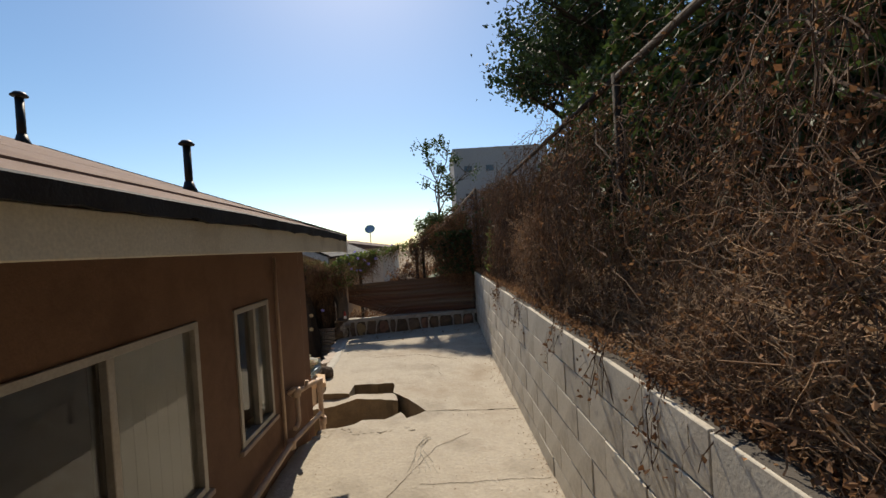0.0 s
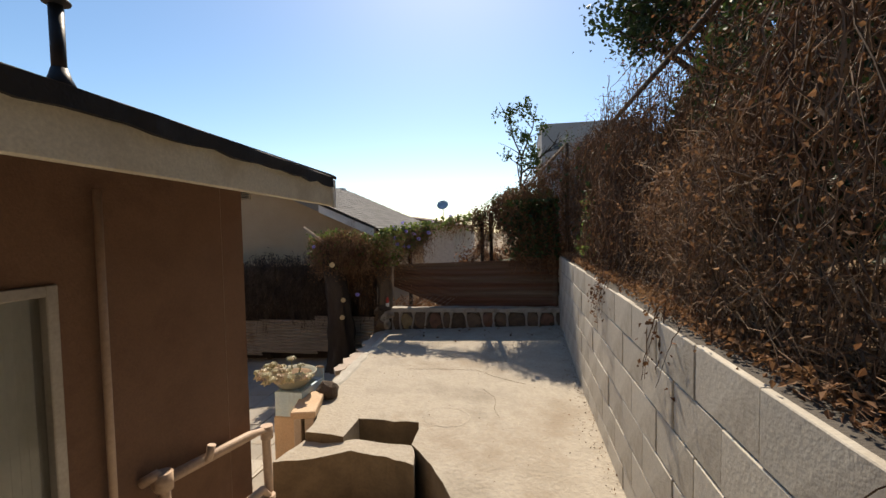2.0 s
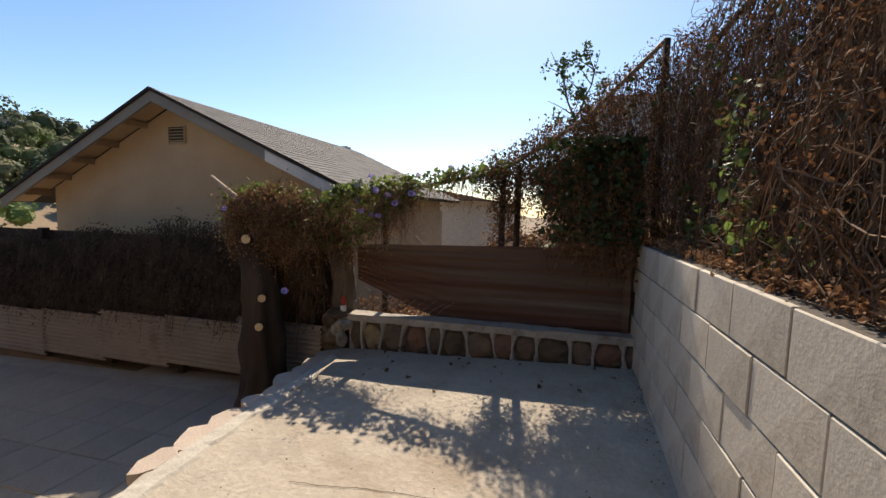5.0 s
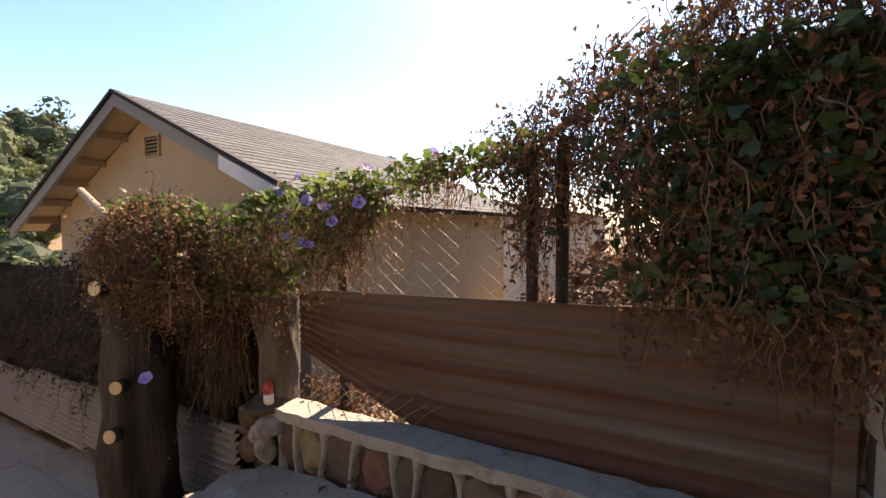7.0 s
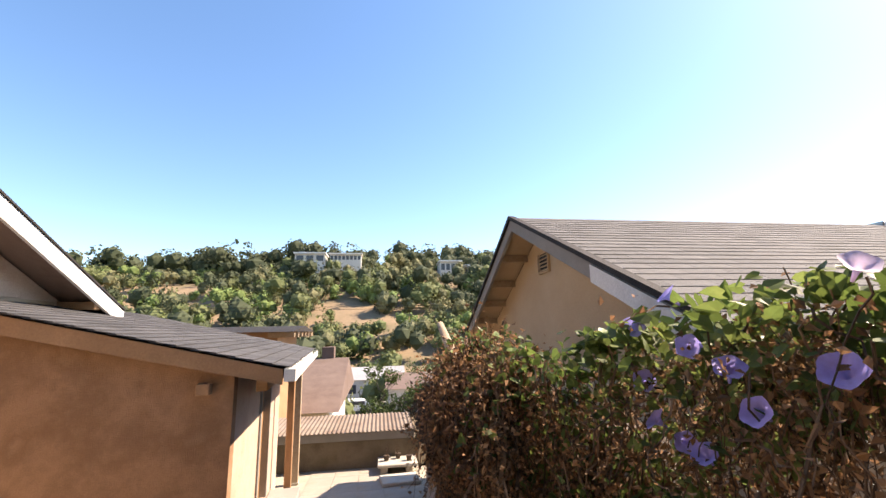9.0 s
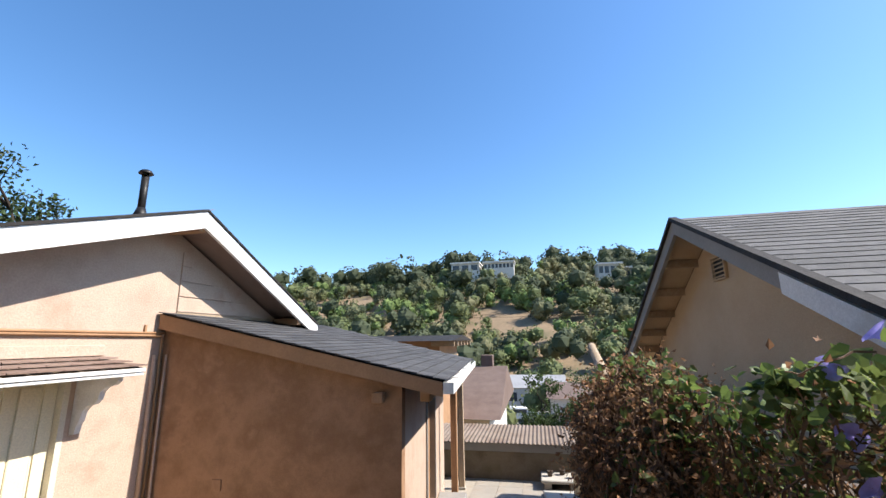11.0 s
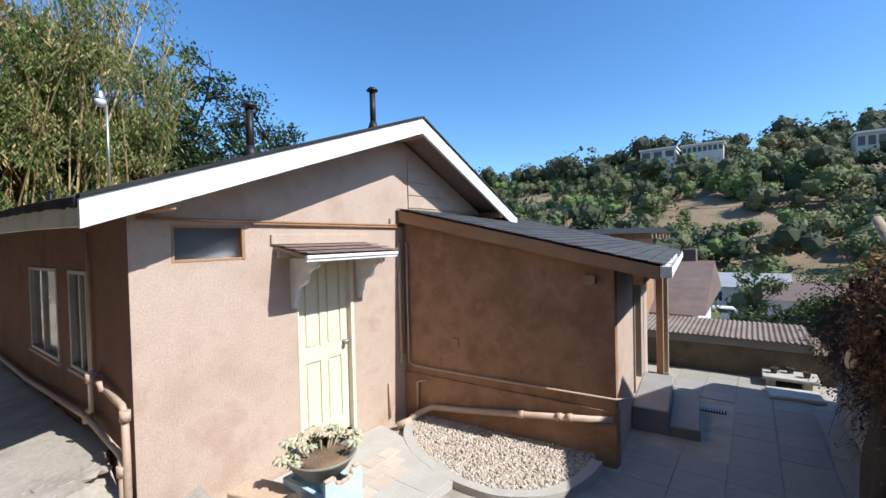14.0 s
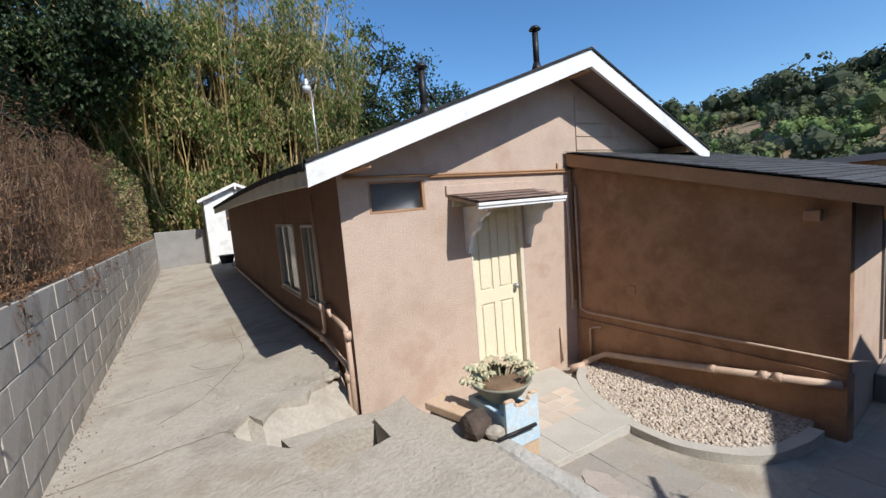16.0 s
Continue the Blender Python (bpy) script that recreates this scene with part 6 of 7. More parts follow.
def house(name, label, x0, x1, y0, y1, z0, eave, ridge, along, wall_mat, roof_mat, windows=(), over=0.4):
    """A plain gabled house; along names the ridge's axis; windows are (face, a, b, z0, z1)."""
    h = thing(name, label, "house")
    part("wall", boxes((x0, x1, y0, y1, z0, eave)), wall_mat, h)
    bm = bmesh.new()
    xm, ym = (x0 + x1) / 2, (y0 + y1) / 2
    a0, a1, b0, b1 = x0 - over, x1 + over, y0 - over, y1 + over
    if along == "x":
        tri = [[(x, b0, eave), (x, b1, eave), (x, ym, ridge)] for x in (a0, a1)]
    else:
        tri = [[(a0, y, eave), (a1, y, eave), (xm, y, ridge)] for y in (b0, b1)]
    A, B = [[bm.verts.new(p) for p in t] for t in tri]
    bm.faces.new(A), bm.faces.new(B[::-1])
    for i in range(3):
        bm.faces.new((A[i], A[(i + 1) % 3], B[(i + 1) % 3], B[i]))
    bmesh.ops.recalc_face_normals(bm, faces=bm.faces)
    part("roof", bm, roof_mat, h)
    for face, a, b, c, d in windows:
        s = {"e": (x1, x1 + 0.03, a, b, c, d), "w": (x0 - 0.03, x0, a, b, c, d), "s": (a, b, y0 - 0.03, y0, c, d), "n": (a, b, y1, y1 + 0.03, c, d)}[face]
        wn = part("window", boxes(s), PANE_DARK, h)
    return h


house("brown_roof_house", "small pale house with a brown shingled roof below the patio", -22.5, -15.0, 0.5, 6.3, -5.0, -0.15, 1.3, "y", PALE_WALL, BROWN_ROOF, [("e", 3.2, 4.2, -1.6, -0.8)])
part("chimney", boxes((-19.2, -18.7, 5.6, 6.1, 0.5, 1.75), bevel=0.02), BROWN_ROOF, bpy.data.objects["brown_roof_house"])
timber = house("timber_house", "brown timber house with exposed rafters behind the annex", -15.5, -12.7, 1.5, 5.15, -3.0, 2.38, 2.56, "y", WOOD, TAR, over=0.5)
for i in range(6):
    x = -15.7 + i * 0.6
    part("rafter", boxes((x, x + 0.07, 4.9, 5.62, 2.22, 2.374), bevel=0.005), WOOD_GREY, timber, "exposed rafter end")
part("wall_plate", boxes((-15.5, -12.7, 5.152, 5.2, 1.7, 1.95), bevel=0.005), WOOD_GREY, timber)
house("far_bungalow", "low bungalow with a grey roof behind the neighbour's house", -7.5, -1.9, 19.0, 27.0, -0.3, 2.45, 3.0, "y", PALE_WALL, BROWN_ROOF)
dish = thing("satellite_dish", "small grey satellite dish on a mast above the far bungalow", "satellite dish", at=(-2.6, 20.5, 2.7))
bm = bmesh.new()
tube(bm, [(0, 0, 0), (0, 0, 0.55)], 0.02, 8)
part("mast", bm, GALV, dish)
bm = bmesh.new()
lathe(bm, [(0.02, 0.03), (0.16, 0.05), (0.25, 0.1), (0.245, 0.105), (0.15, 0.06), (0.02, 0.04)], 18)
bmesh.ops.transform(bm, matrix=pose(0, 0, 0.62, 55, 0, 0), verts=bm.verts)
part("reflector", bm, GALV, dish)
big = house("grey_block_building", "tall plain grey building beyond the trees", 3.0, 13.0, 45.0, 55.0, -1.0, 12.4, 12.5, "x", SLATE_WALL, SLATE_WALL, [("s", 4.1, 4.9, 9.9, 10.5), ("s", 6.4, 7.2, 9.9, 10.5), ("s", 4.1, 4.9, 7.0, 7.6)], over=0.05)

# white garden shed and the low wall at the back of the alley
shed = thing("garden_shed", "white painted garden shed with a gable roof at the alley's end", "shed")
SX0, SX1, SY0, SY1 = -2.35, -0.35, -10.6, -8.4
part("wall", boxes((SX0, SX1, SY0, SY1 - 0.06, 0.7, 3.0)), WHITE, shed)
part("wall", boxes((SX1 - 0.62, SX1, SY1 - 0.058, SY1, 0.7, 3.0), (SX0, SX0 + 0.25, SY1 - 0.058, SY1, 0.7, 3.0), (SX0 + 0.25, SX1 - 0.62, SY1 - 0.058, SY1, 2.95, 3.0), (SX0 + 0.25, SX1 - 0.62, SY1 - 0.058, SY1, 0.7, 1.9)), WHITE, shed)
# dark panel on the closed wall stands for the shed's unlit inside
part("opening", boxes((SX0 + 0.25, SX1 - 0.62, SY1 - 0.057, SY1 - 0.04, 1.9, 2.95)), DARK_ROOM, shed, "dark panel in place of the unlit hatch")
part("shelf", boxes((SX0 + 0.25, SX1 - 0.62, SY1 - 0.04, SY1 + 0.03, 2.3, 2.36), bevel=0.004), WOOD, shed)
bm = bmesh.new()
xm = (SX0 + SX1) / 2
hexa(bm, [(SX0, SY1 - 0.05, 3.0), (SX1, SY1 - 0.05, 3.0), (xm, SY1 - 0.05, 3.42)], [(SX0, SY1, 3.0), (SX1, SY1, 3.0), (xm, SY1, 3.42)])
bmesh.ops.recalc_face_normals(bm, faces=bm.faces)
part("gable", bm, WHITE, shed)
for xa, za, xb, zb in ((SX0 - 0.18, 2.96, xm, 3.48), (xm, 3.48, SX1 + 0.18, 2.96)):
    bm = bmesh.new()
    hexa(bm, [(xa, SY0 - 0.1, za), (xb, SY0 - 0.1, zb), (xb, SY1 + 0.15, zb), (xa, SY1 + 0.15, za)], [(xa, SY0 - 0.1, za + 0.05), (xb, SY0 - 0.1, zb + 0.05), (xb, SY1 + 0.15, zb + 0.05), (xa, SY1 + 0.15, za + 0.05)])
    part("roof_panel", bm, ROOF_FELT, shed)
    bm = bmesh.new()
    hexa(bm, [(xa, SY1 + 0.152, za - 0.06), (xb, SY1 + 0.152, zb - 0.06), (xb, SY1 + 0.18, zb - 0.06), (xa, SY1 + 0.18, za - 0.06)], [(xa, SY1 + 0.152, za + 0.04), (xb, SY1 + 0.152, zb + 0.04), (xb, SY1 + 0.18, zb + 0.04), (xa, SY1 + 0.18, za + 0.04)])
    part("rake_board", bm, WHITE, shed)
part("finial", boxes((xm - 0.03, xm + 0.03, SY1 + 0.18, SY1 + 0.2, 3.3, 3.46), bevel=0.004), WHITE, shed)
# a pale wall in step grey, so its shade sits in the colour
setting(link_mesh("wall_alley_end", boxes((-0.3, 1.2, -9.62, -9.42, 0.3, 2.05), bevel=0.01), STEP), "pale rendered wall closing the alley", "wall")
tub = thing("black_tub", "low black plastic tub in front of the shed", "tub", at=(-0.8, -8.0, slab_top(-0.8, -8)))
bm = bmesh.new()
lathe(bm, [(0.18, 0), (0.24, 0.26), (0.26, 0.27), (0.23, 0.26), (0.17, 0.02)], 18)
part("shell", bm, RUBBER, tub)

lamp = thing("mast_lamp", "security lamp on a thin metal mast above the roof", "lamp", at=(-2.95, -3.4, under_roof(-2.95)))
bm = bmesh.new()
tube(bm, [(0, 0, 0), (0, 0, 1.95)], 0.024, 10)
part("mast", bm, GALV, lamp)
bm = bmesh.new()
tube(bm, [(0, 0, 1.95), (0.03, 0.02, 2.1), (0.1, 0.06, 2.12)], 0.018, 8)
part("arm", bm, GALV, lamp)
bm = bmesh.new()
lathe(bm, [(0.03, 0.28), (0.06, 0.25), (0.09, 0.12), (0.095, 0.08)], 16, (0.13, 0.08, 1.95))
part("housing", bm, GALV, lamp)
bm = bmesh.new()
lathe(bm, [(0.095, 0.08), (0.11, 0.02), (0.06, -0.06), (0.02, -0.07)], 16, (0.13, 0.08, 1.95))
part("refractor", bm, LAMP_GLASS, lamp, "clear ribbed lamp refractor")


# ---- gravel bed, planters ----
def eased(pts, rounds=3):
    """An open line with its corners cut off again and again."""
    for _ in range(rounds):
        out = [pts[0]]
        for (x0, y0), (x1, y1) in zip(pts, pts[1:]):
            out += [(0.75 * x0 + 0.25 * x1, 0.75 * y0 + 0.25 * y1), (0.25 * x0 + 0.75 * x1, 0.25 * y0 + 0.75 * y1)]
        pts = out + [pts[-1]]
    return pts


KERB_LINE = eased([(-3.62, 4.62), (-3.2, 4.86), (-2.93, 5.3), (-2.80, 5.8), (-2.85, 6.2), (-3.08, 6.48), (-3.4, 6.6), (-3.75, 6.62)])
GR = KERB_LINE + [(-3.88, 6.62), (-3.69, 4.62)]


def inside(x, y, pts):
    c = False
    for (x0, y0), (x1, y1) in zip(pts, pts[1:] + pts[:1]):
        if (y0 > y) != (y1 > y) and x < (x1 - x0) * (y - y0) / (y1 - y0) + x0:
            c = not c
    return c


bm = bmesh.new()
prism(bm, GR, 0.0, 0.2)
setting(link_mesh("ground_gravel_bed", bm, CONCRETE), "soil under the gravel bed", "ground")
outer = [(x + 0.10 * math.cos(math.atan2(y - 5.5, x + 3.7)), y + 0.10 * math.sin(math.atan2(y - 5.5, x + 3.7))) for x, y in KERB_LINE]
bm = bmesh.new()
prism(bm, rough_edge(KERB_LINE + outer[::-1], 0.12, 0.003, 9), 0.0, lambda x, y: 0.235 + 0.01 * noise.noise((x * 4, y * 4, 1)))
bmesh.ops.recalc_face_normals(bm, faces=bm.faces)
setting(link_mesh("kerb_gravel", bm, CONCRETE_PALE), "low curved concrete kerb round the gravel bed", "kerb")
rng = np.random.default_rng(8)
ico = bmesh.new()
bmesh.ops.create_icosphere(ico, subdivisions=1, radius=1)
iv, jf = np.array([v.co[:] for v in ico.verts]), np.array([[v.index for v in f.verts] for f in ico.faces])
ico.free()
pts = np.array([(x, y) for x, y in zip(rng.uniform(-3.95, -2.78, 15000), rng.uniform(4.6, 6.65, 15000)) if inside(x, y, GR)])[:6200]
n = len(pts)
turn = random_turns(rng, n)
dims = rng.uniform(0.6, 1.3, (n, 3)) * np.array([0.02, 0.016, 0.012])
pv = np.einsum("nij,nvj->nvi", turn, iv[None] * dims[:, None, :]) + np.concatenate([pts, 0.215 + rng.uniform(-0.004, 0.014, (n, 1))], 1)[:, None]
me = data_mesh("gravel", pv, (jf[None] + (np.arange(n) * len(iv))[:, None, None]).reshape(-1, 3))
tagged(link_data("gravel", me, PEBBLE, smooth=True), "tan river gravel filling the bed beside the annex", "gravel", "", "stuff")

# coping tile on a brick stub at the terrace edge
ct = thing("coping_block", "tan clay coping tile lying on a brick stub", "coping", at=(-1.145, 5.57, 0.825))
bm = bmesh.new()
box(bm, -0.095, 0.095, -0.22, 0.22, 0.0, 0.055, bevel=0.006, m=pose(0, 0, 0.0, 0, 0, 16))
part("tile", bm, CLAY, ct)
for k, (a, b) in enumerate(((-0.08, -0.02), (0.005, 0.08))):
    bm = bmesh.new()
    box(bm, a, b, -0.19, 0.19, -0.7, -0.003, bevel=0.006, m=pose(0, 0, 0, 0, 0, 16))
    part("brick_pier", bm, BRICK_TILE, ct)

pl = thing("planter_box", "square terracotta planter with peeling blue-white paint", "planter", at=(-1.345, 5.79, 0.30))
def open_box(w0, w1, h, wall):
    bm = bmesh.new()
    a = [bm.verts.new((sx * w0, sy * w0, 0)) for sx, sy in ((-1, -1), (1, -1), (1, 1), (-1, 1))]
    b = [bm.verts.new((sx * w1, sy * w1, h)) for sx, sy in ((-1, -1), (1, -1), (1, 1), (-1, 1))]
    c = [bm.verts.new((sx * (w1 - wall), sy * (w1 - wall), h)) for sx, sy in ((-1, -1), (1, -1), (1, 1), (-1, 1))]
    d = [bm.verts.new((sx * (w0 - wall), sy * (w0 - wall), wall)) for sx, sy in ((-1, -1), (1, -1), (1, 1), (-1, 1))]
    bm.faces.new(a[::-1]), bm.faces.new(d)
    for p, q in ((a, b), (b, c), (c, d)):
        for i in range(4):
            bm.faces.new((p[i], p[(i + 1) % 4], q[(i + 1) % 4], q[i]))
    return bm
bm = bmesh.new()
box(bm, -0.14, 0.14, -0.2, 0.2, -0.1, 0.42, bevel=0.01)
part("pedestal", bm, CLAY, pl, "worn terracotta pedestal")
ob = part("box", open_box(0.10, 0.10, 0.21, 0.02), BLUE_PAINT, pl)
ob.location = (0, 0, 0.421)
ob.scale = (1.25, 1.9, 1.0)
notch = [(-0.13, 0.0), (0.13, 0.0), (0.13, 0.30), (0.07, 0.30), (0.055, 0.265), (0.02, 0.25), (-0.02, 0.25), (-0.055, 0.265), (-0.07, 0.30), (-0.13, 0.30)]
bm = bmesh.new()
hexa(bm, [(a, 0.192, 0.42 + b) for a, b in notch], [(a, 0.212, 0.42 + b) for a, b in notch])
bmesh.ops.recalc_face_normals(bm, faces=bm.faces)
part("end_board", bm, BLUE_PAINT, pl, "notched end board with peeling pale blue paint")
bm = bmesh.new()
for (a, b), (c, d) in zip(notch[2:], notch[3:]):
    tube(bm, [(a, 0.202, 0.42 + b + 0.006), (c, 0.202, 0.42 + d + 0.006)], 0.013, 6)
part("rim", bm, CLAY, pl, "worn clay edging on the notched board")
rod = bmesh.new()
tube(rod, [(-1.13, 6.03, 0.845), (-1.42, 6.03, 0.84)], 0.012, 8)
tagged(link_mesh("iron_rod", rod, BLACK_METAL), "dark iron rod lying in front of the planter", "rod")

pot = thing("succulent_bowl", "wide grey-green ceramic bowl of pale succulents", "potted plant", at=(-1.385, 5.755, 0.925))
bm = bmesh.new()
lathe(bm, [(0.10, 0), (0.15, 0.05), (0.195, 0.115), (0.207, 0.13), (0.197, 0.135), (0.175, 0.11), (0.02, 0.10)], 28)
part("bowl", bm, BOWL, pot, smooth=False)
bm = bmesh.new()
lathe(bm, [(0.174, 0.108), (0.12, 0.118), (0.02, 0.122)], 20)
part("soil", bm, SOIL, pot)


def rosette(bm, at, size, rnd):
    for ring, (count, lean, ln) in enumerate(((8, 62, 1.0), (7, 40, 0.8), (5, 20, 0.55))):
        for k in range(count):
            m = Matrix.Translation(at) @ pose(0, 0, 0, rnd.uniform(-14, 14), rnd.uniform(-14, 14), 0) @ pose(0, 0, 0, 0, 0, 360 * k / count + ring * 25) @ pose(0, 0, 0, -(90 - lean), 0, 0)
            L, W = size * ln, size * 0.24
            vs = [bm.verts.new(m @ Vector(p)) for p in ((0, 0, 0), (W, L * 0.6, 0.0), (0, L, 0.02 * L), (-W, L * 0.6, 0.0), (0, L * 0.55, W * 0.9), (0, L * 0.55, -W * 0.5))]
            for f in ((0, 1, 4), (1, 2, 4), (2, 3, 4), (3, 0, 4), (1, 0, 5), (2, 1, 5), (3, 2, 5), (0, 3, 5)):
                bm.faces.new([vs[i] for i in f])


rnd = random.Random(77)
for i in range(60):
    a, r = rnd.gauss(4.5, 1.0), 0.06 + 0.2 * math.sqrt(rnd.random())
    x, y, z = r * math.cos(a) - 0.03, r * math.sin(a), 0.13 + rnd.uniform(0.0, 0.13) * (1.2 - r * 3)
    bm = bmesh.new()
    tube(bm, [(x * 0.6, y * 0.6, 0.11), (x * 0.9, y * 0.9, (0.11 + z) / 2), (x, y, z)], 0.007, 6)
    rosette(bm, (x, y, z), rnd.uniform(0.045, 0.07), rnd)
    bmesh.ops.remove_doubles(bm, verts=bm.verts, dist=0.0004)
    part("succulent", bm, SUCCULENT, pot)
rock = bmesh.new()
pebble(rock, Matrix.Diagonal((0.11, 0.10, 0.09, 1)))
for v in rock.verts:
    v.co += 0.035 * Vector((noise.noise(v.co * 14), noise.noise(v.co * 14 + Vector((3, 0, 0))), noise.noise(v.co * 12 + Vector((0, 5, 0)))))
rk = tagged(link_mesh("lava_rock", rock, LAVA), "dark volcanic rock at the terrace edge", "rock")
rk.location = (-1.10, 5.84, 0.87)
rk2 = bmesh.new()
pebble(rk2, Matrix.Diagonal((0.06, 0.055, 0.055, 1)))
for v in rk2.verts:
    v.co += 0.03 * Vector((noise.noise(v.co * 10 + Vector((9, 0, 0))), noise.noise(v.co * 14), noise.noise(v.co * 12)))
r2 = tagged(link_mesh("concrete_chunk", rk2, CONCRETE), "rough pale chunk of concrete beside the planter", "rubble")
r2.location = (-1.17, 5.95, 0.84)
bot = thing("red_ornament", "small red and white ornament on the stone ledge", "ornament", at=(-1.45, 8.72, 1.09))
bm = bmesh.new()
lathe(bm, [(0.028, 0), (0.03, 0.05), (0.022, 0.06)], 12)
part("base", bm, WHITE, bot)
bm = bmesh.new()
lathe(bm, [(0.024, 0.06), (0.028, 0.10), (0.015, 0.14), (0.006, 0.15)], 12)
part("top", bm, RED, bot)


# ---- trees ----
def tree(name, label, base, height, spread, n_leaf, size, leaf_mat, seed, crown_from=0.3, bark=BARK, droop=None, tall=1.0, shape=(LEAF_V, LEAF_F), kind="tree"):
    """A tapered trunk with forking limbs and leaves gathered in clumps round the twigs."""
    t = thing(name, label, kind, at=base)
    rnd = random.Random(seed)
    bm = bmesh.new()
    tips = []

    def limb(p, d, length, r, level):
        pts, q, dd = [p], p, d
        for i in range(4):
            dd = (dd + Vector((rnd.uniform(-0.22, 0.22), rnd.uniform(-0.22, 0.22), rnd.uniform(-0.05, 0.16)))).normalized()
            q = q + dd * length / 4
            pts.append(q)
            if level < 2 and i > 0:
                for _ in range(2):
                    a = rnd.uniform(0, 6.28)
                    nd_ = (dd * 0.55 + Vector((math.cos(a), math.sin(a), rnd.uniform(-0.1, 0.5))) * 0.8).normalized()
                    limb(q, nd_, length * rnd.uniform(0.45, 0.62), r * 0.5, level + 1)
        tube(bm, pts, r, 6, r * 0.35, caps=False)
        tips.extend(pts[2:] if level else pts[3:])

    top = Vector((0, 0, height * crown_from))
    tube(bm, [(0, 0, -0.3), (rnd.uniform(-0.1, 0.1), 0, height * crown_from * 0.5), top], height * 0.022, 9, height * 0.016)
    for k in range(6):
        a = k * 1.05 + rnd.uniform(-0.3, 0.3)
        limb(top, Vector((math.cos(a), math.sin(a), rnd.uniform(0.4, 1.5) * tall)).normalized(), spread * rnd.uniform(0.65, 1.0), height * 0.011, 0)
    limb(top, Vector((0, 0, 1)), height * (1 - crown_from) * 0.75, height * 0.013, 0)
    part("trunk", bm, bark, t)
    rng = np.random.default_rng(seed)
    tp = np.array([x[:] for x in tips])
    centre = tp[rng.integers(0, len(tp), max(40, n_leaf // 28))]
    pl_ = centre[rng.integers(0, len(centre), n_leaf)] + rng.normal(0, spread * 0.085, (n_leaf, 3))
    tagged(link_data("crown", leaves("crown", pl_, size, seed, shape, droop=droop), leaf_mat, t), kind="stuff")
    return t


tree("evergreen_tree", "tall dark evergreen tree behind the bank", (6.0, 15.5, 3.0), 10.5, 3.6, 15000, 0.17, LEAF_DARK, 1)
tree("evergreen_tree", "dark evergreen tree leaning over the bank", (4.25, 8.2, 2.6), 6.5, 2.4, 9000, 0.10, LEAF_DARK, 2)
tree("evergreen_tree", "dense dark tree behind the overgrown fence", (4.2, 2.5, 2.5), 8.5, 3.0, 15000, 0.13, LEAF_DARK, 3)
tree("evergreen_tree", "dense dark tree behind the overgrown fence", (4.6, -3.5, 2.5), 9.5, 3.4, 15000, 0.14, LEAF_DARK, 4)
tree("evergreen_tree", "tall shaded tree at the back of the alley", (3.4, -9.5, 2.0), 10.5, 3.4, 26000, 0.19, LEAF_DARK, 5, droop=0.7)
tree("feathery_tree", "light feathery tree beyond the fence corner", (0.95, 20.0, 0.5), 6.0, 1.3, 7000, 0.13, LEAF_TREE, 6)
tree("evergreen_tree", "dark leafy tree behind the house", (-12.3, -11.5, 0.0), 9.6, 3.0, 16000, 0.2, LEAF_DARK, 7)
tree("evergreen_tree", "green tree behind the house roof", (-9.3, -13.5, 0.0), 9.4, 2.8, 14000, 0.2, LEAF_DARK, 8)
tree("street_tree", "green street tree beside the valley road", (-27.0, 7.9, land(-27, 7.9) - 0.2), 4.6, 1.5, 4000, 0.16, LEAF_TREE, 9)
tree("street_tree", "green street tree beside the valley road", (-26.0, 11.0, land(-26, 11) - 0.2), 5.2, 2.2, 5000, 0.16, LEAF_TREE, 10)
tree("street_tree", "small green tree beyond the chain-link fence", (0.8, 24.0, 0.6), 3.0, 1.6, 3000, 0.14, LEAF_TREE, 12)

# bamboo grove behind the shed
rng = np.random.default_rng(90)
grove = thing("bamboo_grove", "tall yellow-green bamboo grove behind the shed", "bamboo")
n = 330
s0 = np.stack([rng.uniform(-7.0, 2.6, n), rng.uniform(-16.5, -11.6, n), np.full(n, 0.0)], 1)
hgt = rng.uniform(8.0, 13.0, n)
lean_ = rng.normal(0, 0.07, (n, 1, 2))
k = 14
stp = np.zeros((n, k, 3))
stp[:, :, 2] = (hgt / k)[:, None]
stp[:, :, :2] = lean_ * (hgt / k)[:, None, None] * (1 + np.arange(k)[None, :, None] * 0.12)
me, path = strands("culm_stand", s0, stp, rng.uniform(0.03, 0.055, n), 91)
tagged(link_data("culm_stand", me, CULM, grove), kind="stuff")
nl = 210000
ci, ti = rng.integers(0, n, nl), rng.integers(3, k + 1, nl)
clump = path[ci, ti] + np.random.default_rng(5).normal(0, 0.30, (n, k + 1, 3))[ci, ti] + rng.normal(0, (0.25, 0.25, 0.3), (nl, 3))
gaps = np.sin(clump[:, 0] * 1.7 + clump[:, 2] * 0.9) + np.sin(clump[:, 2] * 2.1 + clump[:, 1]) + np.sin(clump[:, 0] * 3.1 - clump[:, 2] * 1.3)
clump = clump[gaps > -0.9]
dry_n = len(clump) // 4
tagged(link_data("dry_foliage", leaves("dry_foliage", clump[:dry_n] + rng.normal(0, 0.15, (dry_n, 3)), 0.22, 94, (BLADE_V, LEAF_F), droop=0.7), LEAF_STRAW, grove), kind="stuff")
tagged(link_data("foliage", leaves("foliage", clump[dry_n // 2:], 0.22, 92, (BLADE_V, LEAF_F), droop=0.8), LEAF_BAMBOO, grove), kind="stuff")
bare = np.array([(-3.6, -12.5, 2.0), (-3.9, -12.2, 2.0)])
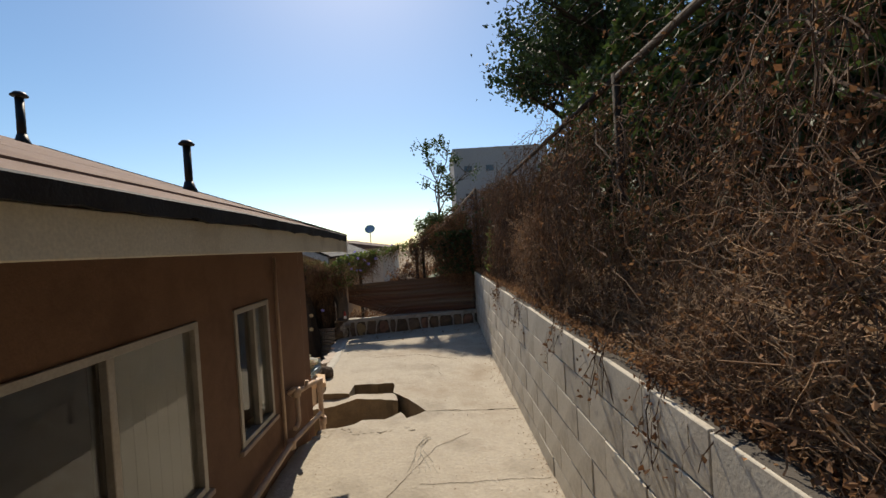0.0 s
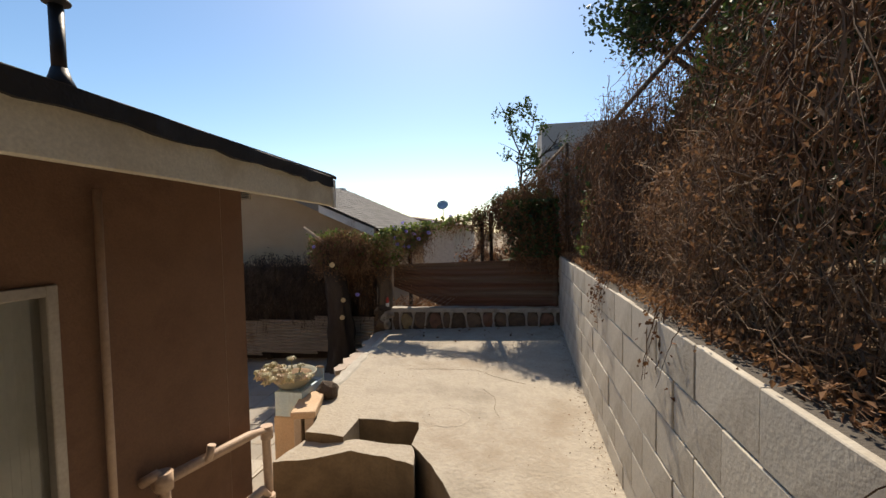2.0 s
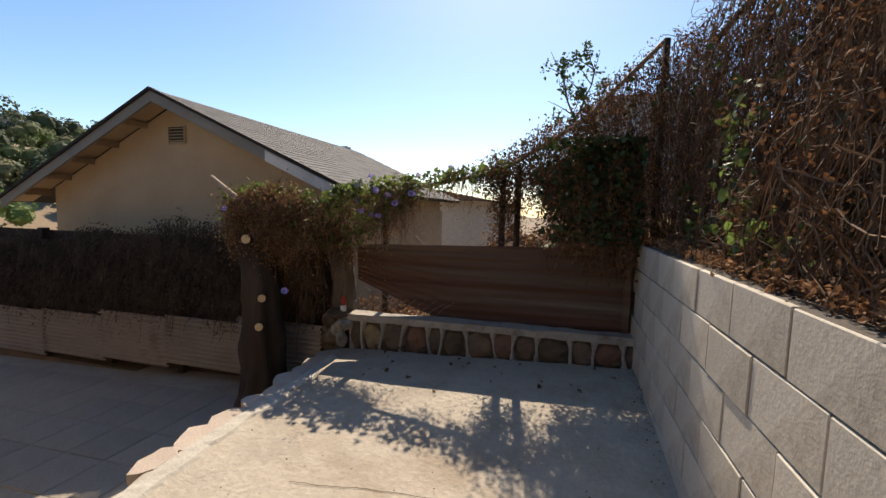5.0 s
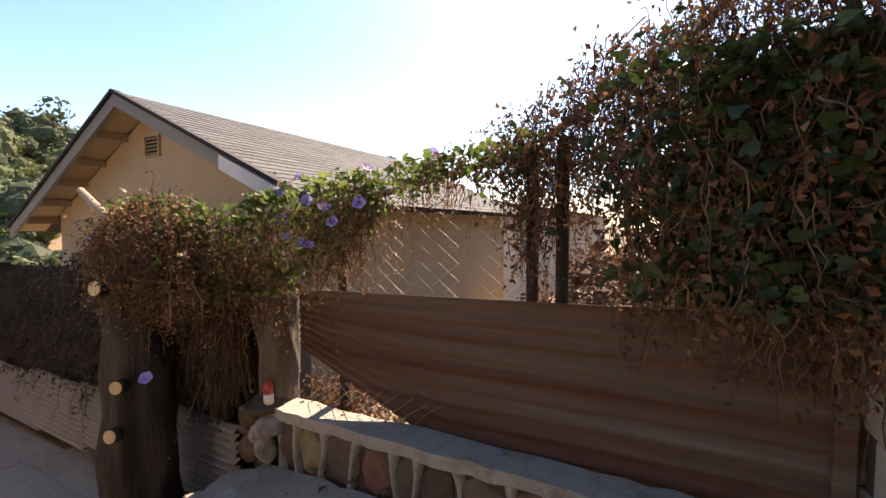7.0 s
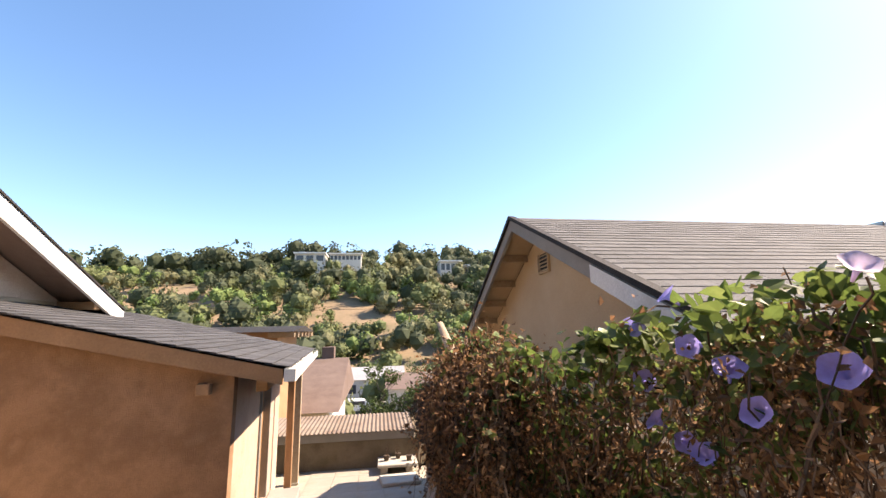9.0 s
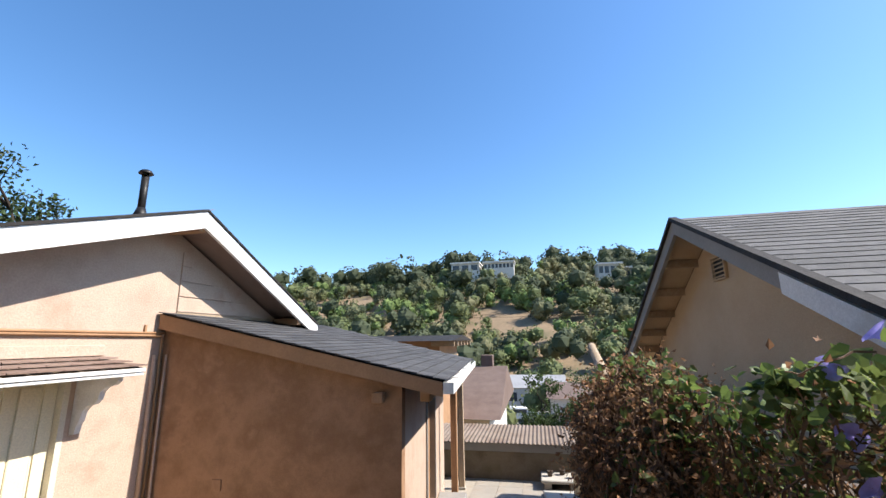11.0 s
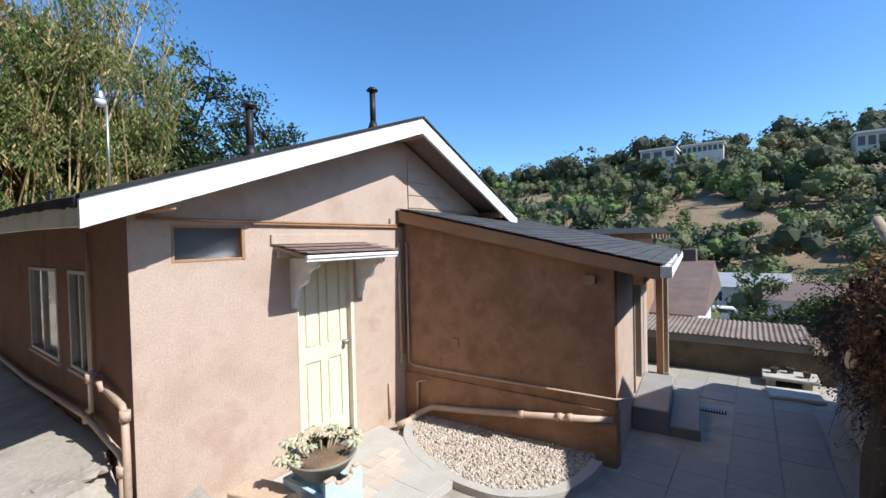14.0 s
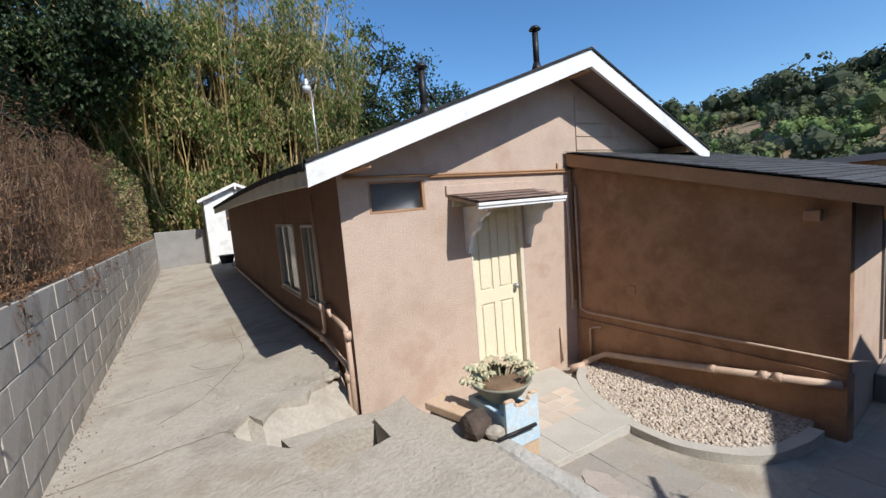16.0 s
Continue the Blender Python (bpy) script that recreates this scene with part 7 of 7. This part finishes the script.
me, _ = strands("bare_culm", bare, np.array([[(0.02 - 0.02 * i, 0.0, 0.75)] * 14 for i in range(2)]) + np.array([(-0.22, 0, 0)]), 0.05, 93)
tagged(link_data("bare_culm", me, WOOD_GREY, grove), "bare leaning pole", kind="stuff")

# woods on the far hill
rng = np.random.default_rng(100)


def woods(name, label, count, region, size, seed, mat, n_leaf=270, leaf=0.115, heart=0.32):
    """Rounded far crowns of small leaves that face outwards, on stems too far off to see."""
    rng = np.random.default_rng(seed)
    pts, nrm, wide, hearts = [], [], [], []
    for _ in range(count):
        x, y = region(rng)
        s = size * (0.55 + 0.95 * rng.random() ** 1.3)
        tall = rng.uniform(0.8, 1.35)
        c = np.array([x, y, land(x, y) + s * 0.55 * tall])
        lobes = c + np.clip(rng.normal(0, 1.0, (6, 3)), -1.2, 1.2) * np.array([0.26 * s, 0.26 * s, 0.22 * s * tall])
        hearts.append(np.concatenate([lobes[:3], np.full((3, 1), s * heart)], 1))
        q = rng.normal(size=(n_leaf, 3))
        q /= np.linalg.norm(q, axis=1)[:, None]
        pts.append(lobes[rng.integers(0, 6, n_leaf)] + q * 0.36 * s * rng.uniform(0.8, 1.05, (n_leaf, 1)))
        nrm.append(q + rng.normal(0, 0.35, (n_leaf, 3)))
        wide.append(np.full((n_leaf, 1), s * leaf))
    p, w = np.concatenate(pts), np.concatenate(nrm)
    w /= np.linalg.norm(w, axis=1)[:, None]
    u = np.cross(w, rng.normal(size=w.shape))
    u /= np.linalg.norm(u, axis=1)[:, None]
    v = np.cross(w, u)
    r = np.concatenate(wide) * rng.uniform(0.6, 1.3, (len(p), 1))
    quad = np.stack([p - u * r * 0.5, p + v * r * 0.45, p + u * r * 0.5, p - v * r * 0.45], 1)
    faces = np.arange(len(p) * 4).reshape(-1, 4).tolist()
    ball = bmesh.new()
    bmesh.ops.create_icosphere(ball, subdivisions=1, radius=1.0)
    bv, bf = np.array([v.co[:] for v in ball.verts]), np.array([[v.index for v in f.verts] for f in ball.faces])
    ball.free()
    h = np.concatenate(hearts)
    hv = h[:, None, :3] + bv[None] * h[:, None, 3:] * rng.uniform(0.85, 1.1, (len(h), len(bv), 1))
    hf = bf[None] + (np.arange(len(h)) * len(bv))[:, None, None] + len(p) * 4
    faces += hf.reshape(-1, 3).tolist()
    me = bpy.data.meshes.new(name)
    me.from_pydata(np.concatenate([quad.reshape(-1, 3), hv.reshape(-1, 3)]).tolist(), [], faces)
    return tagged(link_data(name, me, mat), label, "trees", "", "stuff")


HILL_HOMES = [(-148, -16), (-148, -4), (-148, 33), (-148, 41.5)]


def slope_all(rng):
    while True:
        x, y = -rng.uniform(70, 185), rng.uniform(-140, 210)
        if noise.noise((x * 0.022, y * 0.03, 7)) < 0.2 or rng.random() < 0.2:
            if any(hx - 3 < x < hx + 5 and abs(y - hy) < 7 for hx, hy in HILL_HOMES):
                continue
            return x, y


woods("hill_woods", "green trees covering the far hill", 360, slope_all, 4.8, 201, LEAF_HILL)
woods("hill_olive_trees", "olive-green trees on the far hill, lightened for haze", 430, slope_all, 4.0, 205, LEAF_HILL_OLIVE)
woods("hill_fresh_trees", "fresh green trees on the far hill", 320, slope_all, 3.8, 207, LEAF_HILL_LIGHT)
woods("hill_evergreens", "dark evergreens on the far hill", 300, slope_all, 5.8, 211, LEAF_HILL_DARK, 260)
woods("hill_crest_trees", "dark trees along the crest of the far hill", 190, lambda r: (-r.uniform(160, 190), r.uniform(-150, 220)), 8.0, 221, LEAF_HILL_DARK, 340)
woods("valley_trees", "green trees among the valley houses", 130, lambda r: (-r.uniform(46, 84), r.uniform(-60, 110)), 3.4, 231, LEAF_HILL, 300, 0.13)
woods("south_woods", "dark trees closing the view behind the bamboo", 60, lambda r: (r.uniform(-26, 14), -r.uniform(18, 26)), 6.0, 241, LEAF_DARK, 500, 0.06)
woods("east_woods", "dark trees on the slope above the bank", 40, lambda r: (r.uniform(9, 16), r.uniform(-16, 16)), 6.0, 251, LEAF_DARK, 500, 0.06)
woods("north_bushes", "green and brown bushes beyond the chain-link fence", 34, lambda r: (r.uniform(0.2, 7.0), r.uniform(12.5, 19)), 1.15, 263, LEAF_TREE, 500, 0.055, 0.26)
woods("north_brush", "dry brown brush on the slope beyond the fence", 120, lambda r: (r.uniform(-0.8, 5.0), r.uniform(10.0, 15)), 0.6, 265, VINE_STEM, 300, 0.08, 0.15)
woods("north_shrubs", "pale shrubs beyond the chain-link fence", 60, lambda r: (r.uniform(-1.0, 4.5), r.uniform(13.0, 26)), 0.8, 261, VINE_DRY, 380, 0.07, 0.15)


def hill_house(label, x, y, z, w, d, h, mat, panes):
    hh = thing("hill_house", label, "house", "hill houses", (x, y, z))
    part("wall", boxes((-d, 0, -w / 2, w / 2, -3, h)), mat, hh)
    part("roof", boxes((-d - 0.4, 0.8, -w / 2 - 0.4, w / 2 + 0.4, h + 0.002, h + 0.5)), WHITE, hh)
    for i in range(panes):
        a = -w / 2 + w * (i + 0.15) / panes
        part("window", boxes((0.0, 0.06, a, a + w * 0.7 / panes, h * 0.35, h * 0.85)), PANE_DARK, hh)
    return hh


hill_house("pale modern house with a flat roof on the far hill", -148, -16, 25.4, 10, 8, 3.8, PALE_WALL, 3)
hill_house("long white house with a window band on the far hill", -148, -4, 26.2, 10.6, 8, 2.8, PALE_WALL, 8)
hill_house("pale two-storey house on the far hill", -148, 33, 22.0, 7.5, 8, 4.6, PALE_WALL, 4)
hill_house("grey house with balconies on the far hill", -148, 41.5, 20.0, 8, 8, 5.0, SLATE_WALL, 4)
hill_house("small house between trees on the far hill", -158, 95, land(-158, 95) + 2.5, 9, 8, 3.5, PALE_WALL, 3)
for i, (x, y, w, m) in enumerate(((-58, -20, 9, BROWN_ROOF), (-62, 6, 10, SLATE_WALL), (-55, 22, 10, SLATE_WALL), (-48, 34, 9, BROWN_ROOF), (-60, 52, 12, SLATE_WALL), (-52, 13, 8, BROWN_ROOF), (-46, 24, 8, SLATE_WALL), (-40, -14, 9, BROWN_ROOF))):
    zz = land(x, y)
    house("valley_house", "small pale valley house with a low gable roof", x - 4, x + 4, y - w / 2, y + w / 2, zz - 0.5, zz + 2.7, zz + 4.0, "y" if i % 2 else "x", PALE_WALL, m, [("e", y - 2.5, y - 1, zz + 1, zz + 2.1), ("e", y + 0.8, y + 2.4, zz + 1, zz + 2.1)])

# street and cars in the valley
bm = bmesh.new()
box(bm, -105, -38, 2.6, 9.4, -6.7, -6.4)
setting(link_mesh("road_valley", bm, ASPHALT), "pale sunlit street in the valley", "road")


def car(x, y, turn_z, label):
    c = thing("parked_car", label, "car", "cars in the street", (x, y, -6.4))
    side = [(-2.2, 0.35), (2.15, 0.35), (2.2, 0.75), (1.3, 0.9), (0.7, 1.42), (-1.1, 1.45), (-1.8, 0.95), (-2.2, 0.9)]
    bm = bmesh.new()
    hexa(bm, [(a, -0.85, b) for a, b in side], [(a, 0.85, b) for a, b in side])
    bmesh.ops.recalc_face_normals(bm, faces=bm.faces)
    bmesh.ops.bevel(bm, geom=bm.edges[:], offset=0.06, segments=2, affect="EDGES")
    part("body", bm, CAR_PAINT, c)
    for s in (-1, 1):
        part("side_window", boxes((-1.2, 0.75, s * 0.853 - 0.006, s * 0.853 + 0.006, 0.95, 1.33)), PANE_DARK, c)
        for wx in (-1.35, 1.35):
            bm = bmesh.new()
            tube(bm, [(wx, s * 0.7, 0.31), (wx, s * 0.88, 0.31)], 0.31, 16)
            wh = part("wheel", bm, RUBBER, c)
            bm = bmesh.new()
            tube(bm, [(wx, s * 0.88, 0.31), (wx, s * 0.89, 0.31)], 0.18, 12)
            part("rim", bm, GALV, wh)
    c.rotation_euler = (0, 0, radians(turn_z))
    return c


car(-68.6, 6.37, 80, "white parked car in the valley street")
car(-50, 5.6, 95, "white parked car in the valley street")
pole = thing("utility_pole", "wooden utility pole with crossarms in the valley", "utility pole", at=(-60, -12, land(-60, -12) - 0.3))
bm = bmesh.new()
tube(bm, [(0, 0, 0), (0, 0, 9.5)], 0.16, 8, 0.11)
part("shaft", bm, BARK, pole)
for z in (8.3, 9.0):
    part("crossarm", boxes((-0.06, 0.06, -1.3, 1.3, z, z + 0.14)), BARK, pole)
for z in (5.2, 5.6):
    me, _ = strands("overhead_wire", np.array([(-60.0, -80.0, z)]), np.array([[(0, 7.5, 0.02)] * 26]), 0.03, 7)
    tagged(link_data("overhead_wire", me, BLACK_METAL), "thin overhead wire across the valley", "wire")

# ---- pieces of the setting ----
unit = bmesh.new()
box(unit, -0.007, 0.02, -0.1995, 0.1995, -0.0982, 0.0982, bevel=0.003)
block_mesh = bpy.data.meshes.new("block")
unit.to_mesh(block_mesh)
unit.free()
block_mesh.materials.append(BLOCK)
rnd = random.Random(1)
for c in range(6):
    z = WALL_TOP - 0.1015 - 0.203 * c
    y = 8.63 + (0.203 if c % 2 else 0.0)
    while y > -9.5:
        ob = new("block", block_mesh)
        ob.parent = block_wall
        ob.location = (WALL_X + rnd.uniform(-0.004, 0.003), y + rnd.uniform(-0.002, 0.002), z + rnd.uniform(-0.0015, 0.0015))
        y -= 0.406
unit = bmesh.new()
box(unit, -0.1975, 0.1975, -0.1975, 0.1975, -0.03, 0.0, bevel=0.002)
tile_mesh = bpy.data.meshes.new("tile")
unit.to_mesh(tile_mesh)
unit.free()
tile_mesh.materials.append(TILE)
for i in range(18):
    for j in range(10):
        x, y = -8.0 + i * 0.4, 4.65 + j * 0.4
        if y < 6.9 and x < -3.2 or inside(x, y, GR) or x > -1.55 or (x > -3.5 and x < -2.7 and y < 6.75) or (y < 7.55 and -6.45 < x < -4.75) or y > 8.5 or (y < 5.4 and x > -2.9):
            continue
        ob = new("tile", tile_mesh)
        ob.parent = patio
        ob.matrix_local = pose(x, y, patio_top(x, y) + rnd.uniform(-0.002, 0.002), 0, -2.0, rnd.uniform(-0.4, 0.4))
unit = bmesh.new()
box(unit, -0.098, 0.098, -0.072, 0.072, -0.04, 0.0, bevel=0.003)
brick_mesh = bpy.data.meshes.new("brick")
unit.to_mesh(brick_mesh)
unit.free()
brick_mesh.materials.append(BRICK_TILE)
path_bed = bmesh.new()
prism(path_bed, [(-3.2, 4.42), (-1.7, 4.42), (-1.62, 5.75), (-2.85, 5.75), (-3.1, 4.9)], 0.0, 0.231)
path_ob = setting(link_mesh("pavement_path", path_bed, CONCRETE_PALE), "pale concrete landing with faded clay pavers below the door", "pavement")
for i in range(6):
    for j in range(6):
        x, y = -2.78 + i * 0.205 + (0.1 if j % 2 else 0), 4.95 + j * 0.152
        if x > -1.75 or y > 5.3 or inside(x - 0.1, y, GR) or (x < -2.75 and y > 5.0):
            continue
        ob = new("brick", brick_mesh)
        ob.parent = path_ob
        ob.matrix_local = pose(x, y, 0.235 + rnd.uniform(-0.002, 0.002), rnd.uniform(-0.6, 0.6), rnd.uniform(-0.6, 0.6), rnd.uniform(-2, 2))
big_mesh = tile_mesh.copy()
big_mesh.materials.clear()
big_mesh.materials.append(CONCRETE_PALE)
for i in range(3):
    for j in range(1):
        ob = new("tile", big_mesh)
        ob.parent = path_ob
        ob.matrix_local = pose(-1.86 - 0.4 * i, 5.52 + 0.4 * j, 0.236 + rnd.uniform(-0.002, 0.002), 0, rnd.uniform(-0.4, 0.4), rnd.uniform(-0.8, 0.8))
# crumbling mortar along the terrace edge
bm = bmesh.new()
ys3 = np.linspace(6.0, 8.45, 60)
rim = []
for y in ys3:
    x = float(np.interp(y, [5.9, 6.6, 7.4, 8.1, 8.7], [-1.22, -1.26, -1.3, -1.42, -1.5]))
    w = 0.13 + 0.05 * noise.noise((y * 4, 0, 1))
    rim.append([bm.verts.new((x + w * f, y, slab_top(x, y) + h + 0.007 * noise.noise((y * 19, f * 3, 2)))) for f, h in ((0.12, -0.02), (0.2, 0.014), (0.55, 0.016), (0.85, 0.008), (1.0, -0.008))])
for a, b in zip(rim, rim[1:]):
    for k in range(4):
        bm.faces.new((a[k], a[k + 1], b[k + 1], b[k]))
bmesh.ops.recalc_face_normals(bm, faces=bm.faces)
part("edge_mortar", bm, CONCRETE_PALE, bpy.data.objects["pavement_terrace"], "pale crumbling mortar along the slab edge")
# worn ring of an old patch in the slab
bm = bmesh.new()
ring3 = []
for k in range(41):
    a = 2 * math.pi * k / 40
    r = 0.185 + 0.02 * noise.noise((math.cos(a) * 2, math.sin(a) * 2, 5))
    w = 0.011 + 0.007 * noise.noise((math.cos(a) * 5, math.sin(a) * 5, 2))
    ring3.append([bm.verts.new((rr * math.cos(a), rr * math.sin(a) * 0.95, slab_top(rr * math.cos(a), 5.68 + rr * math.sin(a) * 0.95) + h)) for rr, h in ((r - w, 0.0), (r, 0.0025), (r + w, 0.0))])
for a, b in zip(ring3, ring3[1:]):
    for k in range(2):
        bm.faces.new((a[k], a[k + 1], b[k + 1], b[k]))
bmesh.ops.recalc_face_normals(bm, faces=bm.faces)
part("patch_ring", bm, CONCRETE, bpy.data.objects["pavement_terrace"], "worn round rim of an old concrete patch").location = (0.0, 5.68, 0.0)
# flagstones along the terrace edge
terrace = bpy.data.objects["pavement_terrace"]
for i in range(9):
    bm = bmesh.new()
    n = 11
    w, d = rnd.uniform(0.08, 0.13), rnd.uniform(0.11, 0.17)
    ring = [(w * math.cos(a) * rnd.uniform(0.7, 1.15), d * math.sin(a) * rnd.uniform(0.8, 1.1)) for a in [2 * math.pi * k / n for k in range(n)]]
    prism(bm, ring, -0.05, 0.0)
    ob = part("flagstone", bm, FLAG, terrace)
    y = 6.62 + i * 0.235 + rnd.uniform(-0.03, 0.03)
    x = float(np.interp(y, [5.9, 6.6, 7.4, 8.1, 8.7], [-1.22, -1.26, -1.3, -1.42, -1.5])) - 0.03
    ob.location = (x + rnd.uniform(-0.03, 0.02), y, slab_top(x, y) + rnd.uniform(0.001, 0.007))


def shingles(parent, name, mat, origin, across, down, n_across, n_down, thick, lift, limit=300, seed=0, lap=1.35):
    """Shingle courses on a slope: origin at the top, across and down as vectors to one shingle."""
    rnd = random.Random(seed)
    A, D = Vector(across), Vector(down)
    N = D.cross(A).normalized()
    if N.z < 0:
        N = -N
    def made(bm, o, jitter):
        d = D * (lap + jitter)
        a = A * 0.985
        low = [o + N * 0.002, o + a + N * 0.002, o + a + d + N * lift, o + d + N * lift]
        hexa(bm, low, [p + N * thick for p in low])
    one = bmesh.new()
    made(one, Vector((0, 0, 0)), 0)
    bmesh.ops.recalc_face_normals(one, faces=one.faces)
    me = bpy.data.meshes.new(name)
    one.to_mesh(me)
    one.free()
    me.materials.append(mat)
    half = bmesh.new()
    half.from_mesh(me)
    for v in half.verts:
        v.co -= A * (v.co.dot(A) / A.length_squared) * 0.5
    half_me = bpy.data.meshes.new(name)
    half.to_mesh(half_me)
    half.free()
    half_me.materials.append(mat)
    rest = bmesh.new()
    count = 0
    for i in range(n_across):
        for j in range(n_down):
            o = Vector(origin) + A * (i + (0.5 if j % 2 else 0.0)) + D * (j + rnd.uniform(-0.04, 0.04))
            count += 1
            if j % 2 and i == 0:
                hb = new(name, half_me)
                hb.parent = parent
                hb.location = o - A * 0.5
            if count <= limit:
                ob = new(name, me)
                ob.parent = parent
                ob.location = o
            else:
                made(rest, o, rnd.uniform(-0.05, 0.05))
    bmesh.ops.recalc_face_normals(rest, faces=rest.faces)
    if count > limit:
        tagged(part("far_shingles", rest, mat, parent), kind="stuff")
    else:
        rest.free()


slope_n = (Vector((NEX, 0, NEZ)) - Vector((NRX, 0, NRZ)))
shingles(nh, "shingle", SHINGLE_GREY, (NRX, 9.46, NRZ + 0.002), (0, 0.31, 0), slope_n / 24, 18, 24, 0.006, 0.009, seed=3)
slope_a = Vector((0, RY1 - RY0, annex_roof_z(RY1) - annex_roof_z(RY0)))
shingles(aroof, "shingle", SHINGLE_DARK, (annex_x(RY0) + 0.12, RY0, annex_roof_z(RY0) + 0.002), (-0.31, 0, 0), slope_a / 20, 13, 20, 0.007, 0.014, seed=4)
